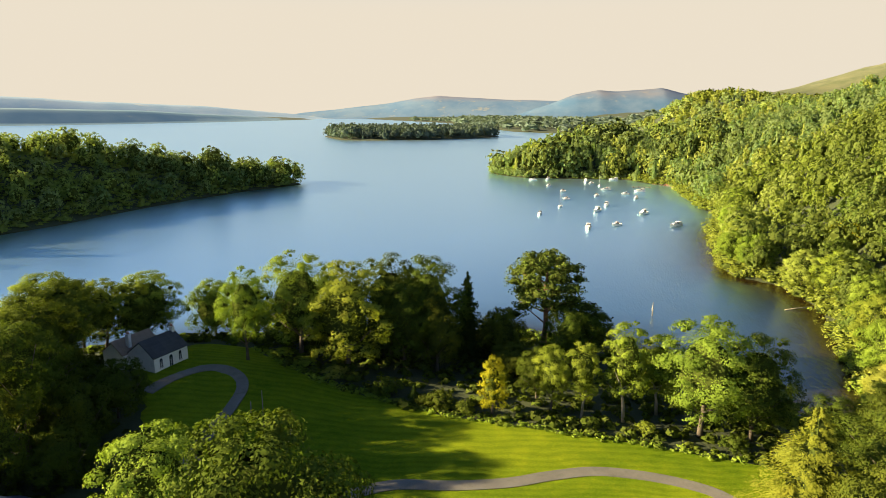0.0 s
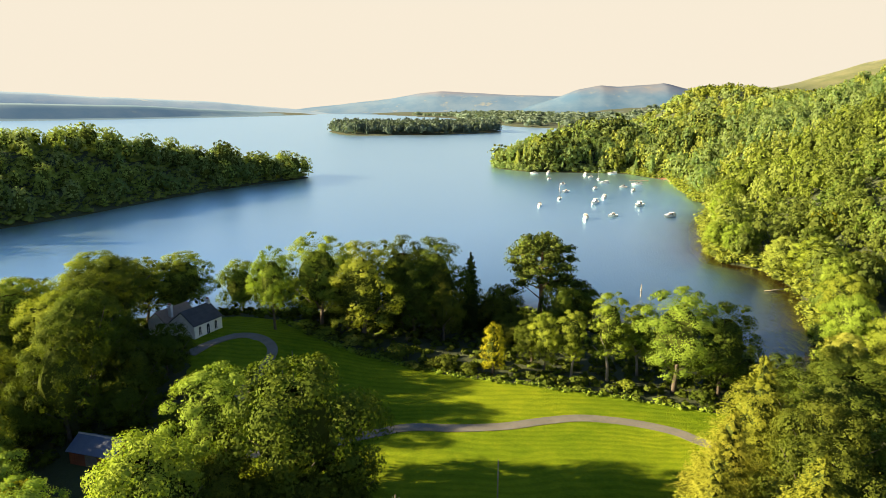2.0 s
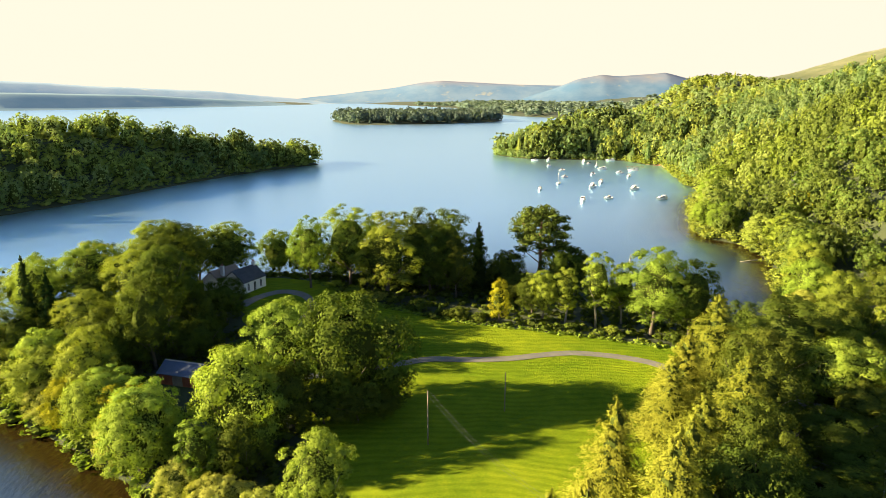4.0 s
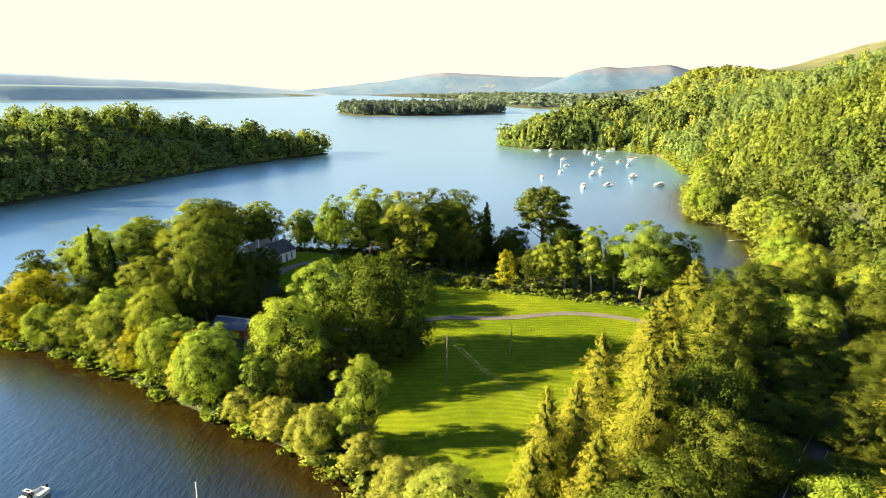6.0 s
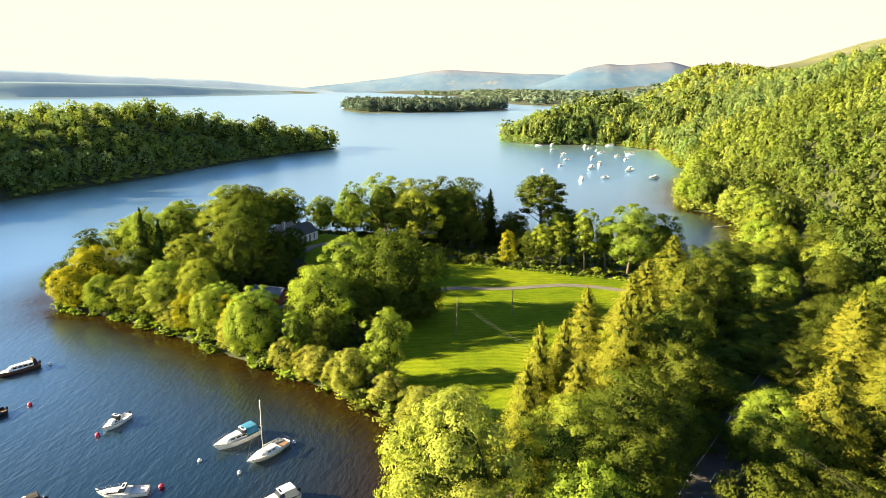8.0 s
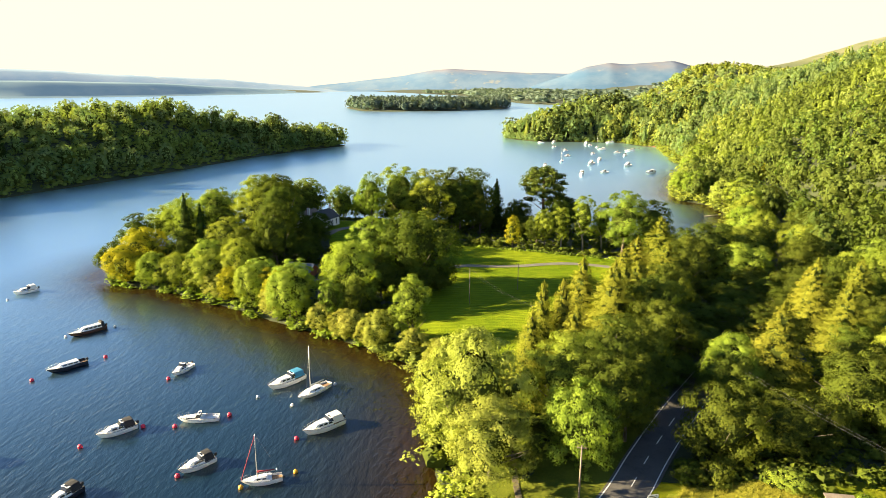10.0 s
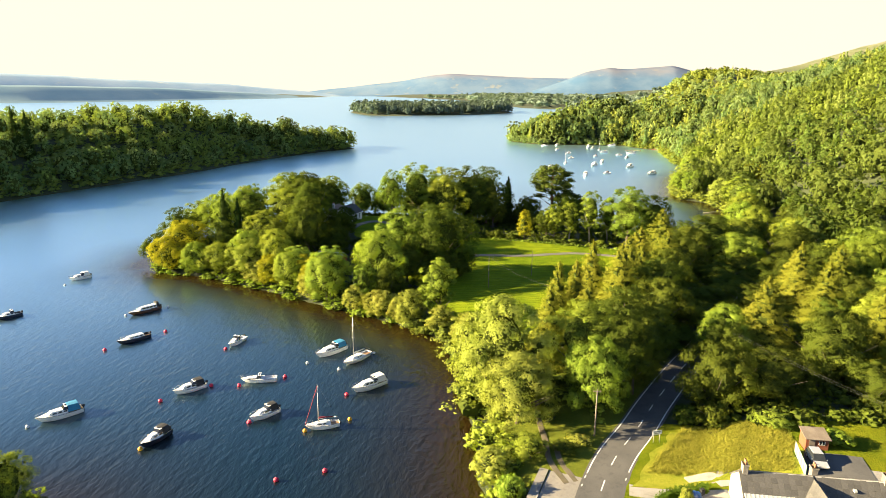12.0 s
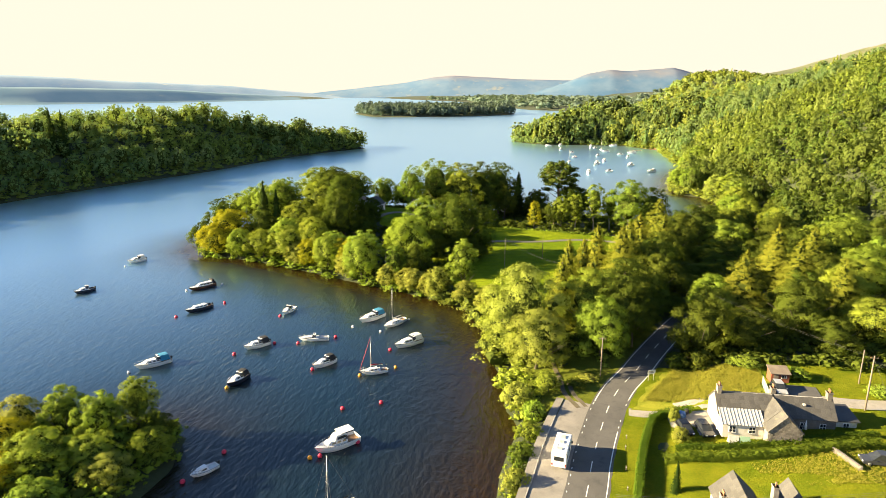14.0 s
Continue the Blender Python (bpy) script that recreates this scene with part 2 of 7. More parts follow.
def part(name, bm, material, parent, label=""):
    """Links a bmesh as one mesh object under a thing or a part."""
    me = bpy.data.meshes.new(name)
    bm.to_mesh(me)
    bm.free()
    me.materials.append(material)
    ob = new(name, me)
    ob.parent = parent
    return tagged(ob, label)


def part_mesh(name, me, parent, label=""):
    ob = new(name, me)
    ob.parent = parent
    return tagged(ob, label)


def thing(name, m, label, category, group="", kind=""):
    ob = new(name)
    ob.empty_display_size = 0.3
    ob.matrix_basis = m
    return tagged(ob, label, category, group, kind)


def box(bm, x0, x1, y0, y1, z0, z1, bevel=0.0):
    r = bmesh.ops.create_cube(bm, size=1, matrix=Matrix.Translation(((x0 + x1) / 2, (y0 + y1) / 2, (z0 + z1) / 2)) @ Matrix.Diagonal((x1 - x0, y1 - y0, z1 - z0, 1)))
    if bevel:
        es = list({e for v in r["verts"] for e in v.link_edges})
        bmesh.ops.bevel(bm, geom=es, offset=bevel, segments=2, affect="EDGES")
    return bm


def prism(bm, outline, x0, x1, axis=0):
    """Outline (u, v) pushed along an axis: u, v are the two other axes in order."""
    def at(u, v, w):
        return {0: (w, u, v), 1: (u, w, v), 2: (u, v, w)}[axis]
    a = [bm.verts.new(at(u, v, x0)) for u, v in outline]
    b = [bm.verts.new(at(u, v, x1)) for u, v in outline]
    bm.faces.new(a)
    bm.faces.new(b[::-1])
    for i in range(len(a)):
        j = (i + 1) % len(a)
        bm.faces.new((a[j], a[i], b[i], b[j]))
    bmesh.ops.recalc_face_normals(bm, faces=bm.faces[:])
    return bm


def tube_data(points, radii, sides=7):
    """Vertices and faces of a tapered tube."""
    pts = [Vector(p) for p in points]
    vs, fs = [], []
    for i, p in enumerate(pts):
        d = (pts[min(i + 1, len(pts) - 1)] - pts[max(i - 1, 0)]).normalized()
        a = d.orthogonal().normalized() if abs(d.z) < 0.99 else Vector((1, 0, 0))
        a = (a - d * a.dot(d)).normalized()
        b = d.cross(a)
        for k in range(sides):
            w = 2 * math.pi * k / sides
            vs.append(tuple(p + (a * math.cos(w) + b * math.sin(w)) * radii[i]))
        if i:
            o = (i - 1) * sides
            for k in range(sides):
                fs.append((o + k, o + (k + 1) % sides, o + sides + (k + 1) % sides, o + sides + k))
    fs.append(tuple(range(sides))[::-1])
    fs.append(tuple(range(len(vs) - sides, len(vs))))
    return vs, fs


def tubes_mesh(name, tubes, mat):
    vs, fs = [], []
    for points, radii, sides in tubes:
        v, f = tube_data(points, radii, sides)
        o = len(vs)
        vs += v
        fs += [tuple(i + o for i in q) for q in f]
    return mesh_of(name, vs, fs, [mat], smooth=True)


# ---------------------------------------------------------------- the lie of the land
MAINLAND = [(-6, -400), (-9, -120), (-8, -40), (-7.3, -8), (-5.5, 7), (-7.5, 12), (-9.7, 26), (-12.5, 38), (-14.5, 50), (-18, 62), (-26, 68.5), (-37, 74.5), (-46, 79), (-55, 82.5),
            (-73, 91.5), (-89, 98.5), (-101, 103), (-114, 104), (-124, 113), (-128, 128), (-118, 150), (-100, 172), (-82, 182.5), (-71, 183.5), (-40, 194), (0, 199), (22, 193), (46, 176),
            (51, 160), (57, 149), (66, 158), (74, 193), (79, 209), (86, 233), (84, 260), (73, 270), (72.5, 286), (84, 342), (106, 410)]
MAINLAND2 = [(102, 430), (107, 511), (110, 546), (95, 563), (83, 591), (-1, 592), (-31, 622), (-30, 680), (60, 800), (170, 1000), (230, 1250), (190, 1500), (60, 1700), (-40, 1800),
             (-380, 3000), (-1250, 4550), (-1620, 4750), (-1335, 3850), (-1459, 3020), (-1660, 2446), (-1864, 2111), (-2400, 1750), (-4900, 1300)]
LEFT_ISLE = [(-290, 90), (-271, 183), (-264, 215), (-254, 250), (-243, 288), (-231, 325), (-226, 360), (-218, 402), (-207, 440), (-194, 476), (-171, 519), (-196, 540), (-262, 505), (-340, 450), (-430, 360), (-490, 220), (-470, 80), (-380, 10), (-315, 30)]
NEAR_ISLE = [(-60, -6), (-57.5, -14), (-58, -23), (-68, -34), (-84, -34), (-92, -24), (-88, -12), (-76, -4), (-66, -2)]
FAR_ISLE = [(-363, 1251), (-303, 1237), (-212, 1270), (-119, 1340), (-60, 1450), (-80, 1560), (-200, 1600), (-350, 1580), (-470, 1570), (-440, 1400)]
ROAD = [(-3, -90), (-1, -50), (2.6, -24), (4.7, -12.5), (5.6, -7), (7.2, 0.5), (9.6, 10), (12.2, 16.9), (15.9, 24), (20.3, 33.5), (27, 46), (32, 54), (41, 69), (50, 84), (60, 104), (69, 128), (80, 160), (92, 200)]
WATER_EDGE = MAINLAND + MAINLAND2 + [(-4900, -400)]


def inside_and_distance(x, y, poly):
    """For arrays x, y: signed distance to a closed outline, positive inside."""
    x, y = np.asarray(x, float), np.asarray(y, float)
    best = np.full(x.shape, 1e12)
    ins = np.zeros(x.shape, bool)
    for (ax, ay), (bx, by) in zip(poly, poly[1:] + poly[:1]):
        dx, dy = bx - ax, by - ay
        t = np.clip(((x - ax) * dx + (y - ay) * dy) / (dx * dx + dy * dy), 0, 1)
        best = np.minimum(best, (x - ax - t * dx) ** 2 + (y - ay - t * dy) ** 2)
        if ay != by:
            cross = ((ay > y) != (by > y)) & (x < ax + (y - ay) * dx / dy)
            ins ^= cross
    d = np.sqrt(best)
    return np.where(ins, d, -d)


HILL_Y = [-400, 0, 100, 200, 300, 400, 500, 560, 640, 760, 900, 1100, 1500]
HILL_X = [150, 118, 110, 104, 102, 116, 120, 120, 100, 110, 130, 170, 300]
RISE_Y = [0, 300, 560, 760, 1100, 1500]
RISE = [0.78, 1.26, 1.10, 0.58, 0.70, 0.36]
ISLE_Y = [60, 200, 300, 380, 430, 460, 490, 520]
ISLE_H = [26, 26, 23, 25, 22, 15, 9, 2.5]


def smooth(a):
    a = np.clip(a, 0, 1)
    return a * a * (3 - 2 * a)


def wobble(x, y, s, seed=0.0):
    return (np.sin(x / s + 1.7 + seed) * np.cos(y / (s * 1.3) - 0.6 + seed * 2) + 0.5 * np.sin(x / (s * 0.43) - y / (s * 0.51) + seed))


def natural_height(x, y):
    x, y = np.asarray(x, float), np.asarray(y, float)
    w = inside_and_distance(x, y, WATER_EDGE)
    d = -w
    li = inside_and_distance(x, y, LEFT_ISLE)
    ni = inside_and_distance(x, y, NEAR_ISLE)
    fi = inside_and_distance(x, y, FAR_ISLE)
    land = np.maximum.reduce([d, li, ni, fi])
    base = np.where(land > 0, 4.1 * (1 - np.exp(-np.maximum(land, 0) / 13.0)), np.maximum(-4.0, 0.16 * land))
    base = base + np.where(land > 12, 0.18 * wobble(x, y, 17.0) * np.clip((land - 12) / 20, 0, 1), 0)
    knoll = 5.2 * np.exp(-((x + 68) ** 2 + (y - 154) ** 2) / (2 * 21.0 ** 2)) * np.clip(d / 8, 0, 1)
    east = np.maximum(0, x - np.interp(y, HILL_Y, HILL_X))
    hill = 111 * (1 - np.exp(-0.63 * east / 111)) * np.interp(y, RISE_Y, RISE) * smooth(d / 30)
    hill = hill + 46 * np.exp(-((x - 273) / 117) ** 2 - ((y - 1244) / 250) ** 2) * smooth(d / 30)
    hill = hill + np.where(east > 10, 3.0 * wobble(x, y, 46.0, 0.4) * smooth(east / 90), 0)
    isle = np.interp(y, ISLE_Y, ISLE_H) * smooth(li / 60) + np.where(li > 0, 2.0 * wobble(x, y, 31, 2.0) * smooth(li / 60), 0)
    garden = 2.3 * smooth((x - 19) / 24) * smooth((150 - y) / 70) * (land > 0)
    point = 21 * np.exp(-((x - 75) / 80) ** 2 - ((y - 680) / 70) ** 2) * smooth(d / 30)
    moor = 206 * np.exp(-((x - 1330) / 620) ** 2 - ((y - 1800) / 420) ** 2) * smooth(d / 200)
    far = np.where(y > 1650, 10 * smooth(d / 300), 0)
    return base + knoll + hill + isle + garden + moor + far + point


ROAD_Z = natural_height(np.array([q[0] for q in ROAD]), np.array([q[1] for q in ROAD]))


def land_height(x, y):
    """The natural lie of the land, levelled along the road."""
    x, y = np.asarray(x, float), np.asarray(y, float)
    z = natural_height(x, y)
    best, level = np.full(x.shape, 1e12), np.zeros(x.shape)
    for (ax, ay), (bx, by), za, zb in zip(ROAD, ROAD[1:], ROAD_Z, ROAD_Z[1:]):
        dx, dy = bx - ax, by - ay
        t = np.clip(((x - ax) * dx + (y - ay) * dy) / (dx * dx + dy * dy), 0, 1)
        q = (x - ax - t * dx) ** 2 + (y - ay - t * dy) ** 2
        level = np.where(q < best, za + (zb - za) * t, level)
        best = np.minimum(best, q)
    w = 1 - smooth((np.sqrt(best) - 8.8) / 5)
    return np.where(z > 1.0, z + (level - z) * w * smooth((z - 1.0) / 0.9), z)


def ground_z(x, y):
    return float(land_height(np.array([x]), np.array([y]))[0])


def axis_steps(lo, a, b, hi, near, far_growth):
    mid = list(np.arange(a, b + 0.1, near))
    s, v, left = near, a, []
    while v > lo:
        s *= far_growth
        v -= s
        left.append(max(v, lo))
    s, v, right = near, mid[-1], []
    while v < hi:
        s *= far_growth
        v += s
        right.append(min(v, hi))
    return np.array(left[::-1] + mid + right)


def build_ground():
    xs = axis_steps(-4900, -300, 180, 4900, 3.5, 1.09)
    ys = axis_steps(-400, -120, 300, 4900, 3.5, 1.05)
    X, Y = np.meshgrid(xs, ys)
    Z = land_height(X, Y)
    nx, ny = len(xs), len(ys)
    verts = np.stack([X.ravel(), Y.ravel(), Z.ravel()], 1)
    i = np.arange(nx * ny).reshape(ny, nx)
    faces = np.stack([i[:-1, :-1].ravel(), i[:-1, 1:].ravel(), i[1:, 1:].ravel(), i[1:, :-1].ravel()], 1)
    me = mesh_of("ground", verts.tolist(), faces.tolist(), [M_SOIL], smooth=True)
    return tagged(new("ground", me), "rough green and brown wooded lakeside ground", "ground", kind="structure")


build_ground()


def build_water():
    xs = axis_steps(-4900, -300, 120, 4900, 7.0, 1.25)
    ys = axis_steps(-400, -120, 300, 4900, 7.0, 1.25)
    X, Y = np.meshgrid(xs, ys)
    nx, ny = len(xs), len(ys)
    i = np.arange(nx * ny).reshape(ny, nx)
    f = np.stack([i[:-1, :-1].ravel(), i[:-1, 1:].ravel(), i[1:, 1:].ravel(), i[1:, :-1].ravel()], 1)
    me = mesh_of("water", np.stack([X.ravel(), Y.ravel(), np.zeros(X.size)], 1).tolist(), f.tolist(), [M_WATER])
    d = np.minimum(np.abs(inside_and_distance(X.ravel(), Y.ravel(), WATER_EDGE)), np.abs(inside_and_distance(X.ravel(), Y.ravel(), NEAR_ISLE)) + 6)
    a = me.attributes.new("shallow", "FLOAT", "POINT")
    a.data.foreach_set("value", (np.exp(-d / 14.0) * (1 - smooth((Y.ravel() - 340) / 140))).astype(np.float32))
    return tagged(new("water", me), "dark rippled loch water, brown and peaty along the shore", "water", kind="structure")


build_water()

# ---------------------------------------------------------------- trees
def cards(centres, normals, length, width, rng, droop=0.0, along=None, round_n=None):
    """Leaf sprays: one triangle each, facing roughly along its normal; round_n: the crown's own roundness there."""
    n = len(centres)
    nrm = normals if round_n is None else round_n
    nrm = nrm / (np.linalg.norm(nrm, axis=1)[:, None] + 1e-9)
    soft = nrm + rng.normal(0, 0.16, (n, 3))
    nrm = nrm + rng.normal(0, 0.28, (n, 3))
    nrm /= np.linalg.norm(nrm, axis=1)[:, None] + 1e-9
    ref = rng.normal(0, 1, (n, 3)) if along is None else along + rng.normal(0, 0.25, (n, 3))
    a = ref - nrm * np.sum(ref * nrm, 1)[:, None]
    a /= np.linalg.norm(a, axis=1)[:, None] + 1e-9
    b = np.cross(nrm, a)
    s = rng.uniform(0.6, 1.4, n)[:, None]
    a, b = a * s * length / 2, b * s * width / 2
    q = np.stack([centres - a * 0.8 - b, centres - a * 0.6 + b, centres + a], 1)
    q[:, 2, 2] -= droop * length
    return with_normals(q, soft)


def heart(centre, radii, rng, rings=4, seg=7):
    """A rough closed heart for a clump of leaves."""
    th = np.linspace(0.12, math.pi - 0.12, rings + 1)
    ph = np.linspace(0, 2 * math.pi, seg + 1)
    j = 1 + rng.uniform(-0.18, 0.18, (rings + 1, seg))
    j = np.concatenate([j, j[:, :1]], 1)
    P = np.stack([np.sin(th)[:, None] * np.cos(ph)[None] * j, np.sin(th)[:, None] * np.sin(ph)[None] * j, np.cos(th)[:, None] * j], 2) * np.asarray(radii) + np.asarray(centre)
    return halves(np.stack([P[:-1, :-1], P[1:, :-1], P[1:, 1:], P[:-1, 1:]], 2).reshape(-1, 4, 3))


def sphere_dirs(n, rng):
    v = rng.normal(0, 1, (n, 3))
    return v / np.linalg.norm(v, axis=1)[:, None]


def leafy_crown(rng, base, top, radius, lobes, leaves, size, shape="round", squash=0.8, hearts="each"):
    """Faces of a crown from z = base to z = top: a dark heart under many overlapping leafy lobes."""
    cz, hz = (base + top) / 2, (top - base) / 2
    k1, k2, k3 = rng.uniform(0, 6.28, 3)

    def girth(zz, w):
        zz = np.clip(zz, -1, 1)
        if shape == "dome":
            g = np.sqrt(np.maximum(0.04, 1 - np.where(zz > -0.25, (zz + 0.25) / 1.25, (zz + 0.25) / 0.95) ** 2))
        elif shape == "flame":
            g = np.where(zz > -0.55, 0.98 * (1 - np.maximum(0, (zz + 0.55) / 1.62)) ** 0.72, 0.98 * np.sqrt(np.maximum(0.1, 1 - ((zz + 0.55) / 0.5) ** 2)))
        elif shape == "oval":
            g = np.maximum(0.04, 1 - np.abs(zz) ** 2.4) ** 0.55
        else:
            g = np.maximum(0.04, 1 - np.abs(zz) ** 2.6) ** 0.6
        return g * (0.92 + 0.11 * np.sin(2 * w + k1 + zz) + 0.09 * np.sin(3 * w + k2 - 2.3 * zz) + 0.07 * np.sin(5 * w + k3 + 5 * zz))

    out = []
    many, small = lobes > 20 and hearts == "each", lobes > 12
    shell = 0.16
    k = int(shell * leaves)
    zz, w = np.concatenate([rng.uniform(-0.95, 0.97, k - k // 6), rng.uniform(0.6, 1.0, k // 6)]), rng.uniform(0, 6.283, k)
    g = girth(zz, w)
    deep = rng.uniform(0.60, 0.82, k)
    pos = np.stack([g * deep * radius * np.cos(w), g * deep * radius * np.sin(w), cz + zz * hz * (0.12 + 0.88 * deep)], 1)
    o = np.stack([np.cos(w) * np.sqrt(np.maximum(0.02, 1 - zz * zz)), np.sin(w) * np.sqrt(np.maximum(0.02, 1 - zz * zz)), zz + 0.15], 1)
    out.append(cards(pos, o, size * 1.25, size * 0.9, rng, round_n=o))
    made = []
    for i in range(lobes):
        zz = -0.85 + 1.80 * (i + rng.uniform(0.1, 0.9)) / lobes
        w = i * 2.399 + rng.uniform(-0.5, 0.5)
        g = float(girth(np.float64(zz), w))
        lr = radius * (rng.uniform(0.21, 0.39) if small else rng.uniform(0.34, 0.55)) * (0.78 + 0.3 * g)
        r = max(0.0, g * radius * rng.uniform(0.92, 1.05) - lr * rng.uniform(0.3, 0.8))
        o = np.array([math.cos(w) * g, math.sin(w) * g, 0.9 * zz])
        made.append((np.array([r * math.cos(w), r * math.sin(w), cz + zz * (hz - lr * 0.55)]), lr, o / (np.linalg.norm(o) + 1e-6)))
    tot = sum(l * l for _, l, _ in made)
    for c, lr, o in made:
        k = max(4, int((1 - shell) * leaves * lr * lr / tot))
        ns = max(4, min(22, k // 12))
        td = sphere_dirs(ns, rng) + 0.7 * o + np.array([0, 0, 0.5])
        td /= np.linalg.norm(td, axis=1)[:, None] + 1e-9
        own = rng.integers(0, ns, k)
        fd = sphere_dirs(k, rng) + 0.6 * td[own]
        pos = c + (td[own] * (lr * rng.uniform(0.66, 0.80, ns))[own][:, None] + fd * lr * rng.uniform(0.18, 0.33, k)[:, None]) * np.array([1, 1, 0.86 * squash])
        out.append(cards(pos, fd, size * 1.2, size * 0.85, rng, round_n=0.6 * fd + 1.0 * td[own] + 0.2 * o))
        if many:
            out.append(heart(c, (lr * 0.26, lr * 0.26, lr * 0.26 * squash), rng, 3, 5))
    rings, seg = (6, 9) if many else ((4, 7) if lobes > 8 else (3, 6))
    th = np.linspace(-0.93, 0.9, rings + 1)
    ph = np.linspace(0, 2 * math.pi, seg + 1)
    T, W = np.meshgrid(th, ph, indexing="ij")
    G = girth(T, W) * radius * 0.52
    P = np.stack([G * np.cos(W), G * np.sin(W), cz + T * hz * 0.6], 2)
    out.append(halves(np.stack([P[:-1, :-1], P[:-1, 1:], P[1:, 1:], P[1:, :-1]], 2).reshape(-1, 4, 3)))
    got = np.concatenate(out)
    high = np.percentile(got[..., 2], 98.6)
    got[..., 2] = np.where(got[..., 2] > base, base + (got[..., 2] - base) * (top - base) / (high - base), base + 0.4 * (got[..., 2] - base))
    got[..., :2] *= radius / np.percentile(np.hypot(got[..., 0], got[..., 1]), 96)
    return got


def limbs(rng, height, fork, spread, r0, n=6, lean=0.03):
    """A tapered trunk that forks into limbs."""
    bend = [rng.uniform(-lean, lean) * height for _ in range(4)]
    t = [((0, 0, -0.6), (bend[0] * 0.3, bend[1] * 0.3, fork * 0.55), (bend[0], bend[1], fork), (bend[0] * 1.3, bend[1] * 1.2, height * 0.86)), (r0 * 1.35, r0, r0 * 0.8, r0 * 0.12), 8]
    out = [t]
    for i in range(n):
        w = i * 2.4 + rng.uniform(-0.4, 0.4)
        z0 = fork * rng.uniform(0.75, 1.25)
        L = spread * rng.uniform(0.55, 0.9)
        p0 = (bend[0] * 0.9, bend[1] * 0.9, z0)
        p1 = (p0[0] + L * 0.5 * math.cos(w), p0[1] + L * 0.5 * math.sin(w), z0 + L * 0.45)
        p2 = (p0[0] + L * math.cos(w), p0[1] + L * math.sin(w), z0 + L * rng.uniform(0.8, 1.25))
        out.append(((p0, p1, p2), (r0 * 0.5, r0 * 0.33, r0 * 0.08), 5))
    return out


def conifer_crown(rng, base, top, radius, tiers, per, length, width, power=1.0, droop=0.25, hearts=6):
    """Whorls of sprays on a cone, open towards the tip."""
    out = []
    for i in range(tiers):
        u = i / (tiers - 1)
        z = base + (top - base) * u
        r = radius * (1 - u) ** power + 0.006 * (top - base)
        k = max(5, int(per * (0.25 + 0.75 * (1 - u))))
        arms = 5 + int(5 * (1 - u))
        turn = i * 2.4 + np.arange(arms) * 2 * math.pi / arms + rng.normal(0, 0.2, arms)
        reach, lift = rng.uniform(0.5, 1.2, arms), rng.normal(0, 0.022, arms) * (top - base)
        own = rng.integers(0, arms, k)
        out_along = np.sqrt(rng.uniform(0.06, 1.0, k))
        rr = r * reach[own] * out_along
        w = turn[own] + rng.normal(0, 0.13, k) * (1.25 - 0.5 * out_along)
        zz = z + lift[own] - rr * droop + rng.normal(0, 0.010, k) * (top - base) + out_along ** 2 * 0.02 * (top - base)
        pos = np.stack([rr * np.cos(w), rr * np.sin(w), zz], 1)
        arm = np.stack([np.cos(w), np.sin(w), np.full(k, -droop)], 1)
        nrm = np.stack([0.5 * np.cos(w), 0.5 * np.sin(w), np.full(k, 0.8)], 1)
        rn = np.stack([0.9 * np.cos(w), 0.9 * np.sin(w), np.full(k, 0.5)], 1) + rng.normal(0, 0.2, (k, 3))
        out.append(cards(pos, nrm, length * (0.5 + 0.6 * (1 - u)), width, rng, 0.1, arm, rn))
    for i in range(hearts):
        u = i / hearts
        z = base + (top - base) * u
        r = radius * (1 - u) ** power * 0.5
        out.append(heart((0, 0, z), (r, r, (top - base) / (hearts + 2)), rng, 3, 6))
    return np.concatenate(out)


def tree(name, crown, trunk, label, category="tree", group=""):
    t = thing(name, Matrix.Identity(4), label, category, group)
    if trunk:
        part_mesh("trunk", trunk, t)
    part_mesh("crown", crown, t)
    return t


PROTO = {}


def keep(kind, obs):
    PROTO[kind] = obs


def make_broadleaf(kind, name, mats, label, seeds, height, radius, clear, lobes, leaves, size, shape="round", bark=None, squash=0.8, fork=None):
    got = []
    for k, s in enumerate(seeds):
        rng = np.random.default_rng(s)
        q = leafy_crown(rng, height * clear, height, radius * rng.uniform(0.93, 1.07), lobes, leaves, size, shape, squash)
        crown = loose_mesh(name + "_crown", q, [mats[k % len(mats)], M_INNERSHADE])
        trunk = tubes_mesh(name + "_trunk", limbs(rng, height, height * (fork or max(0.22, clear * 1.15)), radius, (0.010 if bark else 0.014) * height + 0.06), bark or M_BARK)
        got.append((tree(name, crown, trunk, label), height, radius))
    keep(kind, got)


def make_conifer(kind, name, mat, label, seeds, height, radius, clear, tiers, per, length, width, power, droop):
    got = []
    for s in seeds:
        rng = np.random.default_rng(s)
        crown = loose_mesh(name + "_crown", conifer_crown(rng, height * clear, height, radius, tiers, per, length, width, power, droop), [mat, M_INNERSHADE])
        trunk = tubes_mesh(name + "_trunk", [(((0, 0, -0.6), (0.1, 0, height * 0.4), (0.05, 0.05, height * 0.97)), (height * 0.016 + 0.06, height * 0.011, 0.03), 7)], M_BARK)
        got.append((tree(name, crown, trunk, label), height, radius))
    keep(kind, got)


make_broadleaf("oak", "oak_tree", [M_OAK], "spreading oak tree in full green summer leaf", (11, 12, 13, 14), 20, 7.0, 0.16, 38, 23750, 0.222)
make_broadleaf("dome", "oak_tree", [M_OAK], "tall oak tree with a dense domed green crown", (20,), 22, 7.0, 0.07, 40, 22800, 0.229, "dome")
